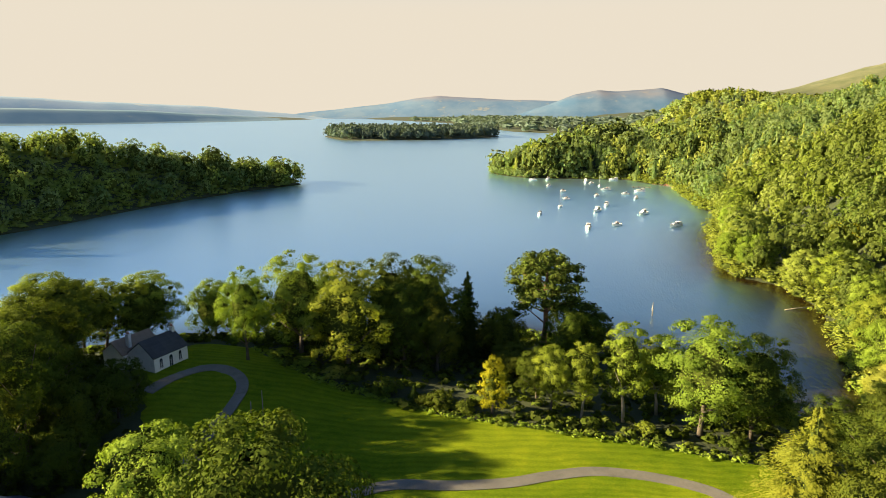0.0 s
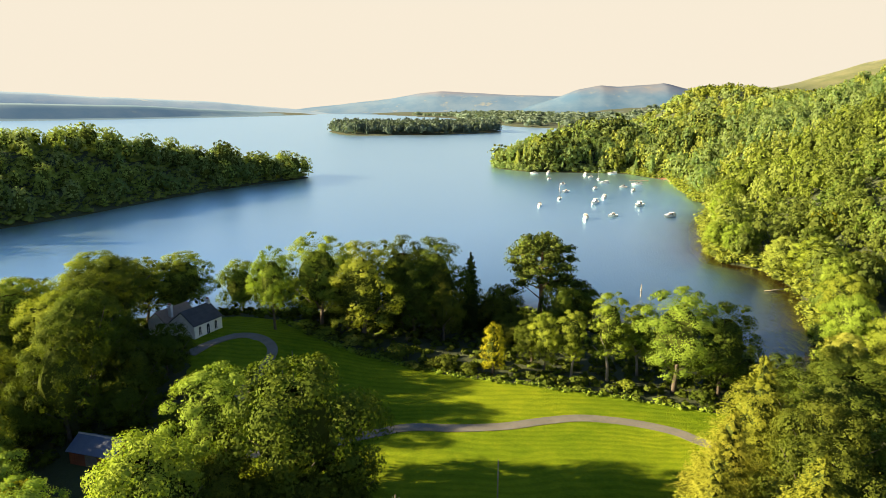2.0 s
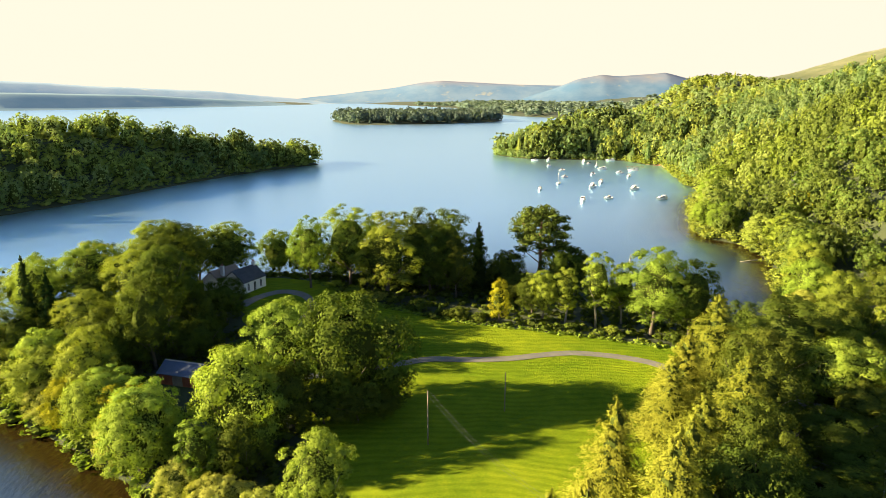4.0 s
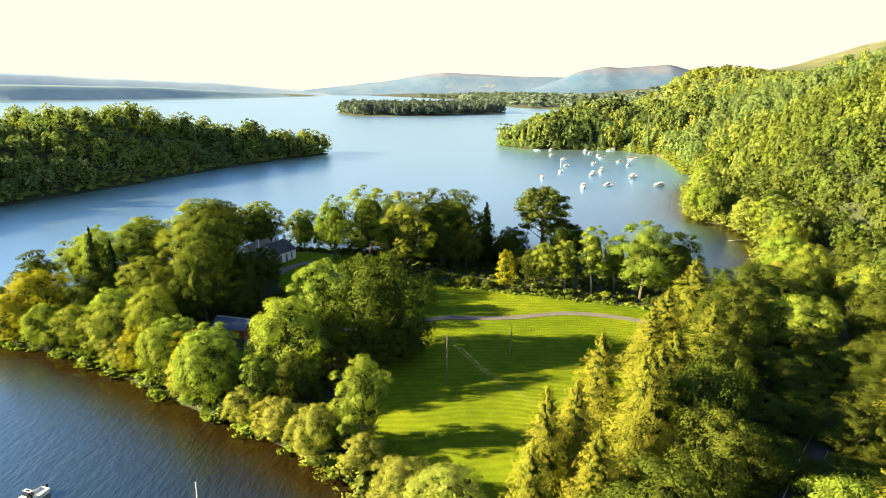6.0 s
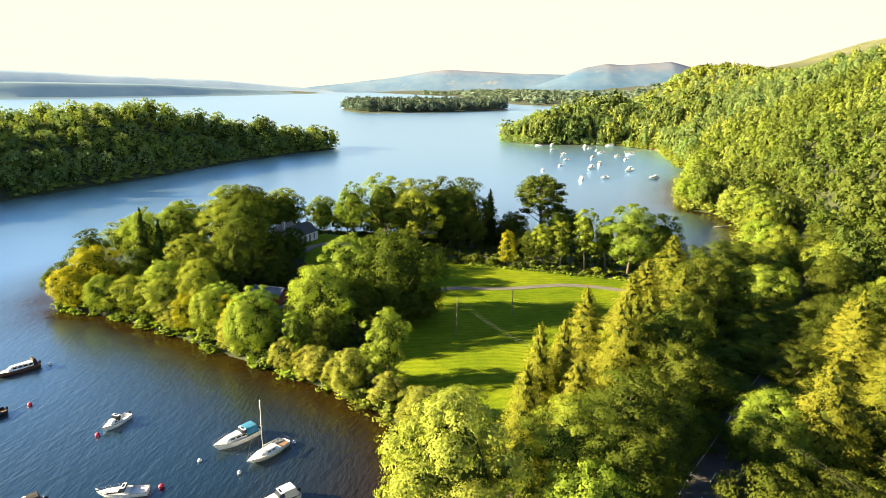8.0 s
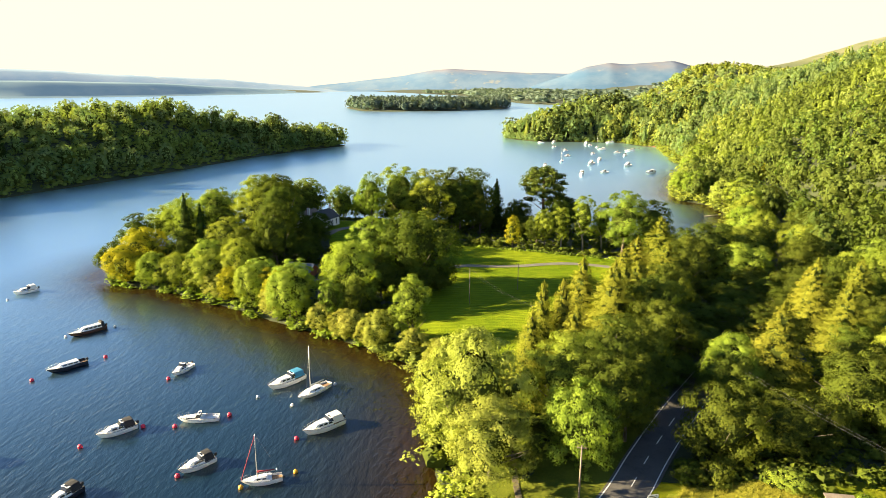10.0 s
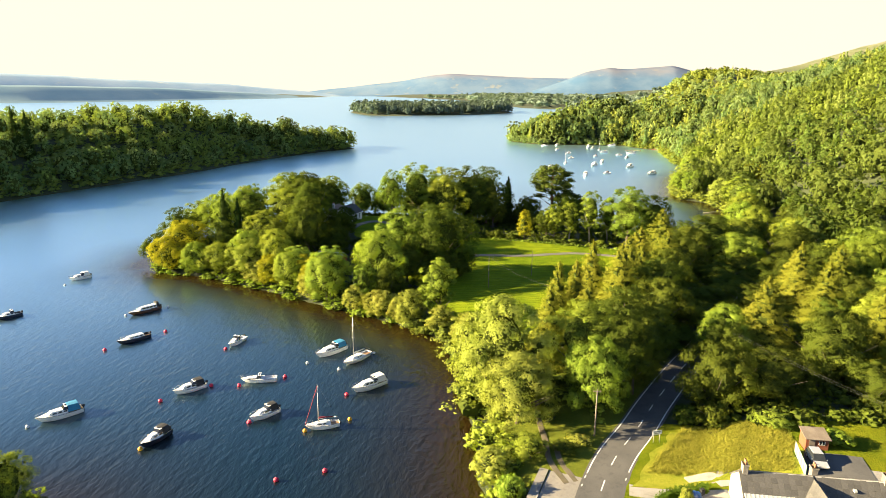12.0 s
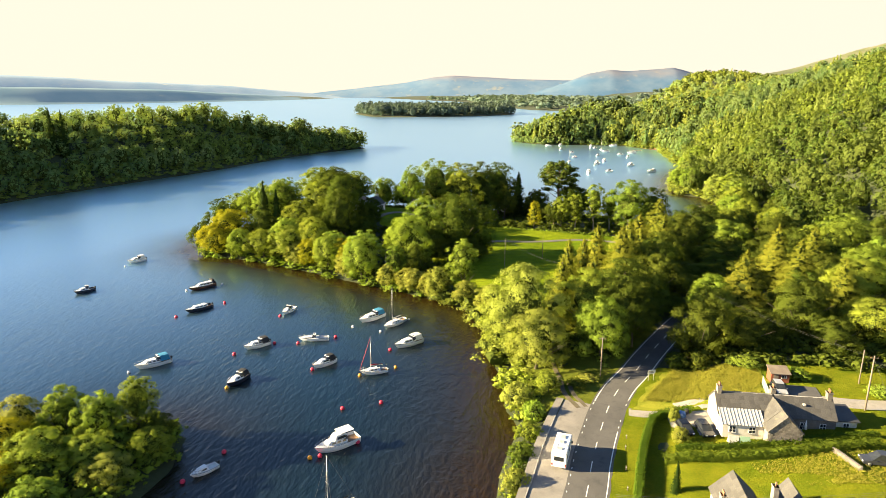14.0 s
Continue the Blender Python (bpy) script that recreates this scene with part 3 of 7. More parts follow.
# first copy in dark leaves: the wood's shade put into its colour
make_broadleaf("tall", "tall_oak_tree", [M_DARK, M_OAK], "tall oak tree with bare trunk and high spreading crown", (15, 16), 20, 7.0, 0.42, 36, 20900, 0.229, "dome", fork=0.45)
make_broadleaf("dark", "beech_tree", [M_DARK], "dark green beech tree with a dense rounded crown", (21, 22, 23), 20, 7.5, 0.10, 38, 18050, 0.252, "dome")
make_broadleaf("low_oak", "oak_tree", [M_OAK], "broad low oak tree in full green leaf", (17, 18, 19), 11, 6.0, 0.05, 36, 19000, 0.207, "dome")
make_broadleaf("low_dark", "beech_tree", [M_DARK], "dark green low beech tree with a rounded crown", (24, 25), 11, 6.2, 0.04, 36, 16340, 0.229, "dome")
make_broadleaf("low_lime", "lime_tree", [M_LIME], "bright green low lime tree with a rounded crown", (34, 35), 10, 5.5, 0.04, 34, 17100, 0.200, "dome")
make_broadleaf("low_gold", "golden_tree", [M_GOLD], "broad golden yellow autumn tree at the water's edge", (43, 44), 11, 6.5, 0.02, 36, 19000, 0.207, "dome")
make_broadleaf("lime", "lime_tree", [M_LIME], "bright green lime tree with a tall leafy crown", (31, 32, 33), 18, 5.5, 0.10, 36, 18620, 0.215)
make_broadleaf("gold", "golden_tree", [M_GOLD], "golden yellow autumn tree at the woodland edge", (41, 42), 12, 3.6, 0.06, 32, 9500, 0.200, "dome")
make_broadleaf("birch", "birch_tree", [M_LIME, M_OAK], "slender pale-stemmed birch tree with light foliage", (51, 52), 18, 3.8, 0.2, 32, 9880, 0.222, "oval", M_PALEBARK, fork=0.35)
make_broadleaf("willow", "willow_tree", [M_WILLOW], "pale grey-green willow tree leaning over the shore", (61, 62), 14, 6.0, 0.02, 40, 21850, 0.207, "dome")
make_broadleaf("bush", "shrub", [M_OAK, M_LIME, M_WILLOW, M_DARK], "rounded leafy green shrub on the ground", (71, 72, 73, 74), 3.4, 2.3, 0.02, 34, 3800, 0.178, "dome", fork=0.3)
make_conifer("larch", "larch_tree", M_LARCH, "yellow-green conical larch tree with drooping sprays", (81, 82, 83), 21, 4.6, 0.04, 64, 660, 0.40, 0.11, 0.70, 0.22)
make_conifer("fir", "spruce_tree", M_FIR, "dark narrow spruce tree with a pointed top", (91, 92), 20, 3.4, 0.05, 56, 120, 0.7, 0.34, 0.8, 0.42)


def make_pine():
    rng = np.random.default_rng(101)
    H, tubes = 23.0, []
    tubes.append((((0, 0, -0.6), (0.5, 0.2, 8), (0.2, -0.2, 15), (0.6, 0, 21)), (0.55, 0.42, 0.32, 0.08), 9))
    for i in range(14):
        z = 8.0 + 0.8 * i
        w = i * 2.4
        tubes.append((((0.3, 0, z - 1.0), (2.2 * math.cos(w), 2.2 * math.sin(w), z + 0.4), (4.4 * math.cos(w), 4.4 * math.sin(w), z + 1.6)), (0.17, 0.1, 0.04), 5))
    clumps = []
    for i in range(46):
        u = i / 45
        z = 13.0 + 9.0 * u
        w = i * 2.399
        reach = 6.2 * math.sqrt(max(0.05, 1 - ((u - 0.36) / 0.72) ** 2)) * rng.uniform(0.45, 0.98)
        c = leafy_crown(rng, -0.8, 1.15, rng.uniform(1.5, 2.3), 22, 260, 0.28, "dome", 0.7)
        clumps.append(c + np.array([reach * math.cos(w), reach * math.sin(w), z]))
    for x, y, z, r in ((5.5, 1, 9.5, 2.6), (7.5, -2, 8, 2.4), (4.5, -4, 7.5, 2.6), (-5, 2, 8.6, 2.2), (2, 5, 9, 2.3), (8.6, 1.5, 6.2, 2.0), (4.4, -1, 12.4, 2.6), (6.8, 0.5, 11.4, 2.5), (5.6, -2.4, 10, 2.6), (8.4, -0.6, 9.6, 2.3), (2.6, 1.2, 11, 2.4), (-3.4, -1, 11.6, 2.0)):
        clumps.append(leafy_crown(rng, -0.8, 1.0, r, 22, 260, 0.34, "dome", 0.6) + np.array([x, y, z]))
    top, low = np.concatenate(clumps[:46]), np.concatenate(clumps[46:])
    crown = loose_mesh("pine_crown", np.concatenate([top, low]), [M_PINE, M_INNERSHADE])
    keep("pine", [(tree("pine_tree", crown, tubes_mesh("pine_trunk", tubes, surface("pine_bark", (0.12, 0.06, 0.035), (0.26, 0.14, 0.08), 5, 0.5, 0.9, 0.5)), "tall Scots pine with a broad rounded needle crown"), H, 6.5)])


make_pine()
USED = set()
tree_rng = random.Random(7)


def plant(kind, x, y, top, radius, turn=None, ground=None, pick=None, label="", group=""):
    """A tree of that kind whose crown ends at height top (above the water) and has that radius."""
    z = ground_z(x, y) if ground is None else ground
    k = tree_rng.randrange(len(PROTO[kind])) if pick is None else pick % len(PROTO[kind])
    if "low_" + kind in PROTO and radius / (top - z) > 0.42 and top - z < 13.5:
        kind = "low_" + kind
        k = k % len(PROTO[kind])
    src, H, R = PROTO[kind][k]
    sz = max(0.15, 1.01 * (top - z) / H)
    sr = (1.28 if kind == "larch" else 1.1) * radius / R
    m = Matrix.Translation((x, y, z)) @ Matrix.Rotation(tree_rng.uniform(0, 6.28) if turn is None else turn, 4, "Z") @ Matrix.Diagonal((sr, sr, sz, 1))
    if (kind, k) in USED:
        ob = copy_thing(src, m @ Matrix.Diagonal((1 / src.scale.x, 1 / src.scale.y, 1 / src.scale.z, 1)))
    else:
        USED.add((kind, k))
        src.matrix_basis = m
        ob = src
    return tagged(ob, label, "", group)


# peninsula, western wood round the cottage; some dark kinds carry painted shade
for row in [("dark", -118, 121, 17, 6), ("gold", -110, 111, 15, 8), ("lime", -103, 124, 22.5, 4), ("fir", -99.4, 117, 23.7, 3.6), ("fir", -95, 117.5, 21, 3.4), ("oak", -100, 137, 22.4, 7.5), ("oak", -91, 151, 25, 8.5),
            ("oak", -84, 136, 23, 8), ("dark", -92, 126, 19, 6), ("dark", -75, 124, 19, 6), ("oak", -86, 147, 24.5, 6.5), ("oak", -80, 167, 22, 7), ("oak", -70, 176, 18, 6), ("oak", -76, 101, 15, 6),
            ("lime", -67, 94.5, 12.5, 4.5), ("dark", -76, 112, 13, 5)]:
    plant(*row)
for row in [("lime", -87, 105, 14, 6), ("lime", -54.5, 86, 15, 5.4), ("gold", -61, 91, 11.5, 4), ("oak", -79, 108, 14, 5), ("low_oak", -42, 91, 18.6, 8.0, None, None, 1, "broad oak tree leafy down to the ground"), ("dark", -38, 84, 12, 4.6), ("dark", -36, 97, 13.4, 6), ("dark", -31, 98, 10.5, 5), ("dark", -25.5, 99, 11.5, 5.5), ("dark", -21.5, 103, 11, 4.6), ("lime", -39, 103, 22.6, 6.4), ("low_dark", -28, 104, 23.4, 11, None, None, 0, "broad dark green beech tree leafy down to the ground"),
            ("dark", -54, 118, 9, 3.4), ("dark", -107, 150, 19, 7), ("oak", -112, 136, 19, 7), ("dark", -95, 165, 20, 6), ("oak", -62, 178, 16, 5)]:
    plant(*row)
for row in [("dark", -65, 133, 16.6, 5.2), ("tall", -77, 131, 26, 6.8, None, None, 0), ("tall", -82, 143, 26.5, 7.5), ("tall", -72, 122, 26, 6.5, None, None, 0), ("oak", -82, 128, 23, 7), ("dark", -70, 113, 23, 6), ("oak", -86, 116, 18, 5.5), ("dark", -98, 112, 15, 5), ("oak", -104, 144, 21, 6), ("oak", -86, 160, 22, 6),
            ("dark", -80, 163, 21, 6), ("oak", -120, 138, 16, 6), ("dark", -80, 112, 16, 5.5), ("willow", -60, 87, 8, 4), ("willow", -80, 97, 8, 4), ("dark", -80, 137, 21, 6), ("dark", -66, 125, 17, 5), ("dark", -63, 118, 13, 4.5)]:
    plant(*row)
# low crowns that hang over the water along the western shore
for row in [("gold", -113, 106.5, 11, 6.2), ("lime", -83.5, 100, 12.5, 6.4), ("oak", -94, 102.5, 10.5, 5.6), ("lime", -68, 92, 12, 5.2), ("lime", -55, 84, 13.5, 6.2), ("oak", -103, 104, 10, 4.8), ("gold", -75.5, 95.5, 9.5, 4.4),
            ("dark", -121, 113, 10, 5), ("willow", -46, 79.5, 7, 3.4), ("willow", -39, 76, 7, 3.6), ("willow", -32, 72.5, 7, 3.6)]:
    plant(*row)
# trees between the cottage and the pine
for row in [("oak", -54, 158, 25.6, 5.4), ("lime", -45.5, 165, 27.4, 7.4, None, None, 0), ("dome", -34.8, 162, 26.6, 8.8), ("dark", -24, 167, 22, 7), ("dark", -40, 171, 21, 7), ("dark", -38, 173, 11, 6), ("dark", -27, 177, 11, 6), ("dark", -16, 179, 11, 5.5), ("dark", -6, 181, 11, 5.5), ("dark", -20, 172, 26, 8.5), ("dark", -28, 172, 26, 8), ("fir", -12, 177, 21.5, 4.6), ("dark", -17, 166, 20, 5.5),
            ("pine", 4.4, 178, 26.6, 7.6, 0.0), ("dark", 10, 172, 16.5, 6), ("dark", -4, 174, 15, 5), ("dark", 15, 178, 15, 5), ("gold", -4.8, 148, 14.6, 2.7, None, None, 0), ("dark", 3, 155, 14, 4), ("oak", 5.4, 150, 16.6, 3.5), ("birch", 10.6, 149, 17.6, 3.2, None, None, 1), ("birch", 17.7, 149, 21.4, 3.8, None, None, 1)]:
    plant(*row)
for row in [("lime", 29.6, 146, 23.4, 7.2, None, None, 0), ("dark", 38, 147, 20.8, 7.0), ("birch", 24, 153, 18, 3.5), ("willow", 43, 152, 10, 4), ("dark", -50, 172, 16, 6), ("dark", -2, 165, 11, 5), ("dark", 47, 141, 14, 4), ("dark", 54, 139, 16, 5)]:
    plant(*row)
# larches and woods along the field's eastern side; some dark kinds stand in for shade
for row in [("larch", 36, 121, 20.8, 6.4), ("larch", 32.5, 94, 20.3, 6.0), ("larch", 4.2, 58.5, 20.4, 4.2), ("larch", 8, 62, 20, 4.4), ("larch", 12.6, 78, 20.2, 5.2), ("larch", 18, 70, 21.6, 6.2), ("larch", 21, 76, 20, 5.4), ("larch", 2.4, 48.5, 18.6, 4.4),
            ("larch", 24, 100, 17, 5.4), ("larch", 28, 108, 18, 5.6), ("larch", 25, 86, 18, 5.4), ("larch", 10, 54, 18, 4.6), ("dark", 51, 127, 18.5, 8.5), ("dark", 15.5, 44, 20.2, 7.4), ("dark", 27, 74, 18, 7), ("dark", 26, 62, 17, 6.5), ("dark", 37, 102, 18, 7), ("dark", 42, 114, 17.5, 7)]:
    plant(*row)
for row in [("willow", -5.8, 33.5, 20.8, 8.2), ("willow", -7.5, 53, 12, 5.5), ("willow", -2.8, 26.5, 14, 6.4), ("oak", 9.8, 29.5, 16, 5.6), ("dark", 13.6, 34, 18, 5.4), ("dark", 20, 44, 17, 5), ("oak", 8.4, 37.5, 19.5, 6.2), ("dark", 16.8, 36, 17.5, 4.8), ("dark", 21, 54, 16, 5.5), ("lime", -23.5, 73, 16.4, 4.6), ("willow", -14.4, 60.5, 8, 4.4),
            ("willow", -30, 71.5, 9, 3.8), ("willow", -37, 76, 6.8, 3.6), ("willow", -22, 68, 6.5, 3.4), ("birch", -44, 81, 12, 3), ("willow", -46, 81.5, 6, 3), ("lime", -0.5, 15.5, 6.2, 2.8), ("bush", -6.0, 12.4, 5.0, 3.2, None, None, 2)]:
    plant(*row)
# east of the road; dark leaves here imitate shade cast from across it
for row in [("larch", 58, 78, 21.5, 5.2), ("larch", 59.5, 67, 20.5, 5), ("larch", 42, 50, 21.3, 6), ("larch", 70, 86, 20, 5.2), ("larch", 63, 52, 20, 5.2), ("dark", 34, 44.5, 14.5, 5), ("dark", 29.5, 31.5, 15.6, 6.4), ("oak", 35.5, 51, 15.5, 5.5), ("dark", 39, 33.5, 14, 6.5), ("dark", 51, 42, 17, 6.4),
            ("dark", 56, 52, 15, 6), ("dark", 54, 33, 13, 5), ("oak", 64, 40, 15, 6), ("oak", 66, 56, 17, 6.5), ("dark", 60, 64, 14, 5), ("oak", 76, 66, 16, 6), ("oak", 84, 52, 17, 7)]:
    plant(*row)
# trees closing over the road, dark-leaved to paint its deep shade
for row in [("dark", 21, 52, 12, 5), ("dark", 36, 53, 9, 5), ("dark", 31, 86, 17.5, 6.5), ("dark", 44, 64, 9.5, 5.5), ("dark", 37, 80, 11, 6.5), ("dark", 54, 82, 11, 6), ("dark", 46, 95, 12, 6.5), ("dark", 63, 98, 15, 6), ("oak", 55, 114, 16, 6.5), ("dark", 71, 118, 16, 6.5),
            ("oak", 62, 136, 16, 6.5), ("oak", 80, 140, 16, 6.5), ("dark", 47, 74, 13, 5), ("dark", 57, 98, 12, 4.5), ("larch", 60, 86, 18, 4)]:
    plant(*row)
for row in [("lime", 62, 152, 12, 5), ("willow", 70, 168, 9, 4.5), ("oak", 76, 180, 14, 6), ("oak", 82, 196, 15, 6), ("lime", 88, 214, 15, 6.5), ("gold", 111, 277, 20, 6), ("oak", 92, 238, 16, 6.5), ("willow", 88, 254, 13, 6), ("oak", 80, 274, 14, 6),
            ("oak", 77, 290, 12, 5.5), ("oak", 84, 304, 15, 6.5), ("oak", 92, 340, 15, 6.5), ("oak", 112, 400, 16, 6.5), ("dark", 98, 224, 15, 6), ("dark", 100, 258, 16, 6.5)]:
    plant(*row)
# below y = 120 all dark-leaved: the road's shade put into the colour
for k, (x, y) in enumerate([(28, 57.5), (41, 60), (34.5, 68.5), (49, 73), (41.5, 79.5), (57, 87), (46, 88), (51.5, 97.5), (62, 99), (55.5, 107), (68, 111), (59, 116), (62, 126), (75, 126), (66, 137), (80, 140), (70, 149), (85, 152), (76, 162), (91, 172)]):
    plant("dark" if y < 120 else ("oak", "dark", "dark")[k % 3], x, y, (8.5 if y < 120 else 13.5) + (k * 7) % 4, 5.6 + (k * 5) % 3 * 0.4)
for k, (x, y) in enumerate([(70, 76), (80, 78), (90, 70), (76, 92), (88, 88), (97, 82), (84, 102), (94, 100), (78, 108), (90, 114), (70, 98), (98, 62), (86, 62), (72, 66)]):
    plant(("dark", "oak", "dark", "oak", "lime")[k % 5], x, y, 15.5 + (k * 5) % 4 + 0.12 * (x - 70), 5.2 + (k * 3) % 4 * 0.5)
for row in [("fir", -291, 250, 44, 4.4), ("fir", -285.5, 253, 42.6, 3.8)]:
    plant(*row)
# the small wooded island
for row in [("oak", -66, -8, 11.4, 3.2), ("lime", -69.5, -12.5, 10.5, 4.0), ("lime", -75.5, -12, 10.7, 4.2), ("willow", -82, -14, 9.6, 4.4), ("gold", -79, -20, 9.2, 4.4), ("lime", -73, -21, 8.8, 4.4), ("lime", -85, -23, 8.3, 4.6),
            ("gold", -76, -28, 6.9, 4.2), ("lime", -66, -19, 7.9, 4.0), ("willow", -62, -21, 6.3, 3.2), ("oak", -60.5, -13.5, 6.0, 3.2), ("dark", -62.5, -8.5, 5.5, 2.8), ("lime", -68, -28, 6.0, 3.8)]:
    plant(*row)


# ---------------------------------------------------------------- woods
def far_trees(name, spots, detail, mats, label, rng, conifer_share=0.12):
    """One mesh of many trees: spots are rows of x, y, z, height, radius."""
    bank = []
    for k in range(14):
        r2 = np.random.default_rng(500 + k)
        if k < 14 * conifer_share:
            spray = min(0.17, 2.6 / math.sqrt(detail))
            bank.append(conifer_crown(r2, 0.05, 1.0, 0.30, 14, max(8, detail // 10), spray, 0.6 * spray, 0.9, 0.3, 2))
        else:
            lob = 26 if detail > 280 else (16 if detail > 120 else 8)
            bank.append(leafy_crown(r2, 0.02, 1.0, 0.5, lob, detail, 1.75 / math.sqrt(detail), "dome" if k % 2 else "oval", 0.85, "one"))
    out = []
    pick = rng.integers(0, len(bank), len(spots))
    turn = rng.uniform(0, 6.28, len(spots))
    for (x, y, z, h, r), b, w in zip(spots, pick, turn):
        q = bank[b]
        c, s = math.cos(w), math.sin(w)
        k = 2.3 * r
        P = np.empty_like(q)
        P[..., 0] = (q[..., 0] * c - q[..., 1] * s) * k + x
        P[..., 1] = (q[..., 0] * s + q[..., 1] * c) * k + y
        P[..., 2] = q[..., 2] * h + z
        out.append(P)
    ob = new(name, loose_mesh(name, np.concatenate(out), mats))
    return tagged(ob, label, "woodland", kind="stuff")


def scatter(x0, x1, y0, y1, gap, rng):
    xs, ys = np.meshgrid(np.arange(x0, x1, gap), np.arange(y0, y1, gap))
    p = np.stack([xs.ravel(), ys.ravel()], 1)
    return p + rng.uniform(-0.42, 0.42, p.shape) * gap


def road_distance(x, y):
    best = np.full(x.shape, 1e12)
    for (ax, ay), (bx, by) in zip(ROAD, ROAD[1:]):
        dx, dy = bx - ax, by - ay
        t = np.clip(((x - ax) * dx + (y - ay) * dy) / (dx * dx + dy * dy), 0, 1)
        best = np.minimum(best, (x - ax - t * dx) ** 2 + (y - ay - t * dy) ** 2)
    return np.sqrt(best)


wood_rng = np.random.default_rng(77)
p = scatter(-45, 700, 60, 1500, 13, wood_rng)
mid = scatter(-45, 330, 60, 640, 9.6, wood_rng)


def wooded(p):
    x, y = p[:, 0], p[:, 1]
    d = -inside_and_distance(x, y, WATER_EDGE)
    seen = x < 30 + 0.62 * (y + 110)
    return p[(d > 2.5) & seen & (road_distance(x, y) > 8.5) & ((x > 60) | (y > 560)) & ~((y < 118) & (x < 100))]


def spots_of(p, lo, hi, rlo, rhi):
    n = len(p)
    h = wood_rng.uniform(lo, hi, n) * (1 + 0.12 * wobble(p[:, 0], p[:, 1], 23)) * (1 + 0.55 * smooth((p[:, 1] - 400) / 90) * smooth((760 - p[:, 1]) / 60) * smooth((190 - p[:, 0]) / 50))
    r = h * wood_rng.uniform(rlo, rhi, n)
    return np.column_stack([p, land_height(p[:, 0], p[:, 1]) - 0.4, h, r])


mid = wooded(mid)
near_mid = mid[mid[:, 1] < 300]
far_mid = mid[mid[:, 1] >= 300]
far_p = wooded(p)
far_p = far_p[(far_p[:, 1] >= 640) | (far_p[:, 0] >= 330)]


def mixed_wood(name, spots, detail, mats, label, share):
    """Splits the trees between leaf colours, in drifts."""
    tone = wobble(spots[:, 0], spots[:, 1], 37.0, 1.1) + wood_rng.normal(0, 0.75, len(spots))
    cuts = np.quantile(tone, [1 / 3, 2 / 3])
    for k, sel in enumerate((tone < cuts[0], (tone >= cuts[0]) & (tone < cuts[1]), tone >= cuts[1])):
        far_trees(name, spots[sel], detail, [mats[k], M_INNERSHADE], label[k], wood_rng, share)


GREENS = ("dense dark green woodland climbing the hillside", "dense mid-green woodland climbing the hillside", "sunlit yellow-green woodland climbing the hillside")
# nearest slope: its shade is painted by darker leaves
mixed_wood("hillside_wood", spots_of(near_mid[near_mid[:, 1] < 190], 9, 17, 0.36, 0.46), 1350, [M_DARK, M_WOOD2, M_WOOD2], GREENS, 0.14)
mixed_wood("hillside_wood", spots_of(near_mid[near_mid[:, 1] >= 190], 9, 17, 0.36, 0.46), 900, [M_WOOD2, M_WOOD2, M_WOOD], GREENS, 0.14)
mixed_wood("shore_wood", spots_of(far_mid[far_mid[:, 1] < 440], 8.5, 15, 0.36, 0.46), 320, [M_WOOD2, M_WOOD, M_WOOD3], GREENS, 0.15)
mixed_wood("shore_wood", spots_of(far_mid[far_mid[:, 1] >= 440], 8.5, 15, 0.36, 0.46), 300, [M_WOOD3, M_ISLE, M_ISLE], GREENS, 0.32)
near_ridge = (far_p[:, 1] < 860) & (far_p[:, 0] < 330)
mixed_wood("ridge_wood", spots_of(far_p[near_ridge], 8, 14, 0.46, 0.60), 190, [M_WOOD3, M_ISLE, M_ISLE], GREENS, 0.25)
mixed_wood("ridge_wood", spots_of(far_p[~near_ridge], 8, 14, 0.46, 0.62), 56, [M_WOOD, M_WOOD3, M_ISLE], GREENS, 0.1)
# scrub hanging over the water round the wooded point
p = scatter(-60, 130, 520, 700, 5.5, wood_rng)
d = -inside_and_distance(p[:, 0], p[:, 1], WATER_EDGE)
p = p[(d > -1.5) & (d < 5) & ~((p[:, 0] > 84) & (p[:, 1] < 575))]
far_trees("shore_scrub", spots_of(p, 3.2, 6, 0.5, 0.7) - np.array([0, 0, 0.5, 0, 0]), 130, [M_ISLE, M_INNERSHADE], "low green scrub overhanging the shore of the point", wood_rng, 0.0)
p = scatter(-400, -160, 20, 545, 10.5, wood_rng)
p = p[inside_and_distance(p[:, 0], p[:, 1], LEFT_ISLE) > 2.0]
li = spots_of(p, 9, 13, 0.38, 0.48)
# the wood swells along the island's back and thins out towards its point
shape = (0.7 + 0.3 * smooth((545 - p[:, 1]) / 120)) * (1 + 0.10 * wobble(p[:, 0], p[:, 1], 48.0, 0.4)) * wood_rng.uniform(0.72, 1.28, len(p))
li[:, 3] *= shape
li[:, 4] *= 0.4 + 0.6 * shape
ISLE_GREENS = ("dense dark woodland covering the long island", "dense green woodland covering the long island", "sunlit treetops on the long island")
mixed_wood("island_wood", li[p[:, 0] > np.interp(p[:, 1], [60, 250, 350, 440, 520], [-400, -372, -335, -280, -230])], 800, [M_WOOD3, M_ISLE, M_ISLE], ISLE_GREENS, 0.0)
p = scatter(-480, -50, 1230, 1610, 15, wood_rng)
p = p[inside_and_distance(p[:, 0], p[:, 1], FAR_ISLE) > 3]
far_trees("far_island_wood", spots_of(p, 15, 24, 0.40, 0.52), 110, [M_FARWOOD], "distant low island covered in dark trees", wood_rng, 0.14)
p = scatter(-1300, 900, 1500, 3400, 46, wood_rng)
d = -inside_and_distance(p[:, 0], p[:, 1], WATER_EDGE)
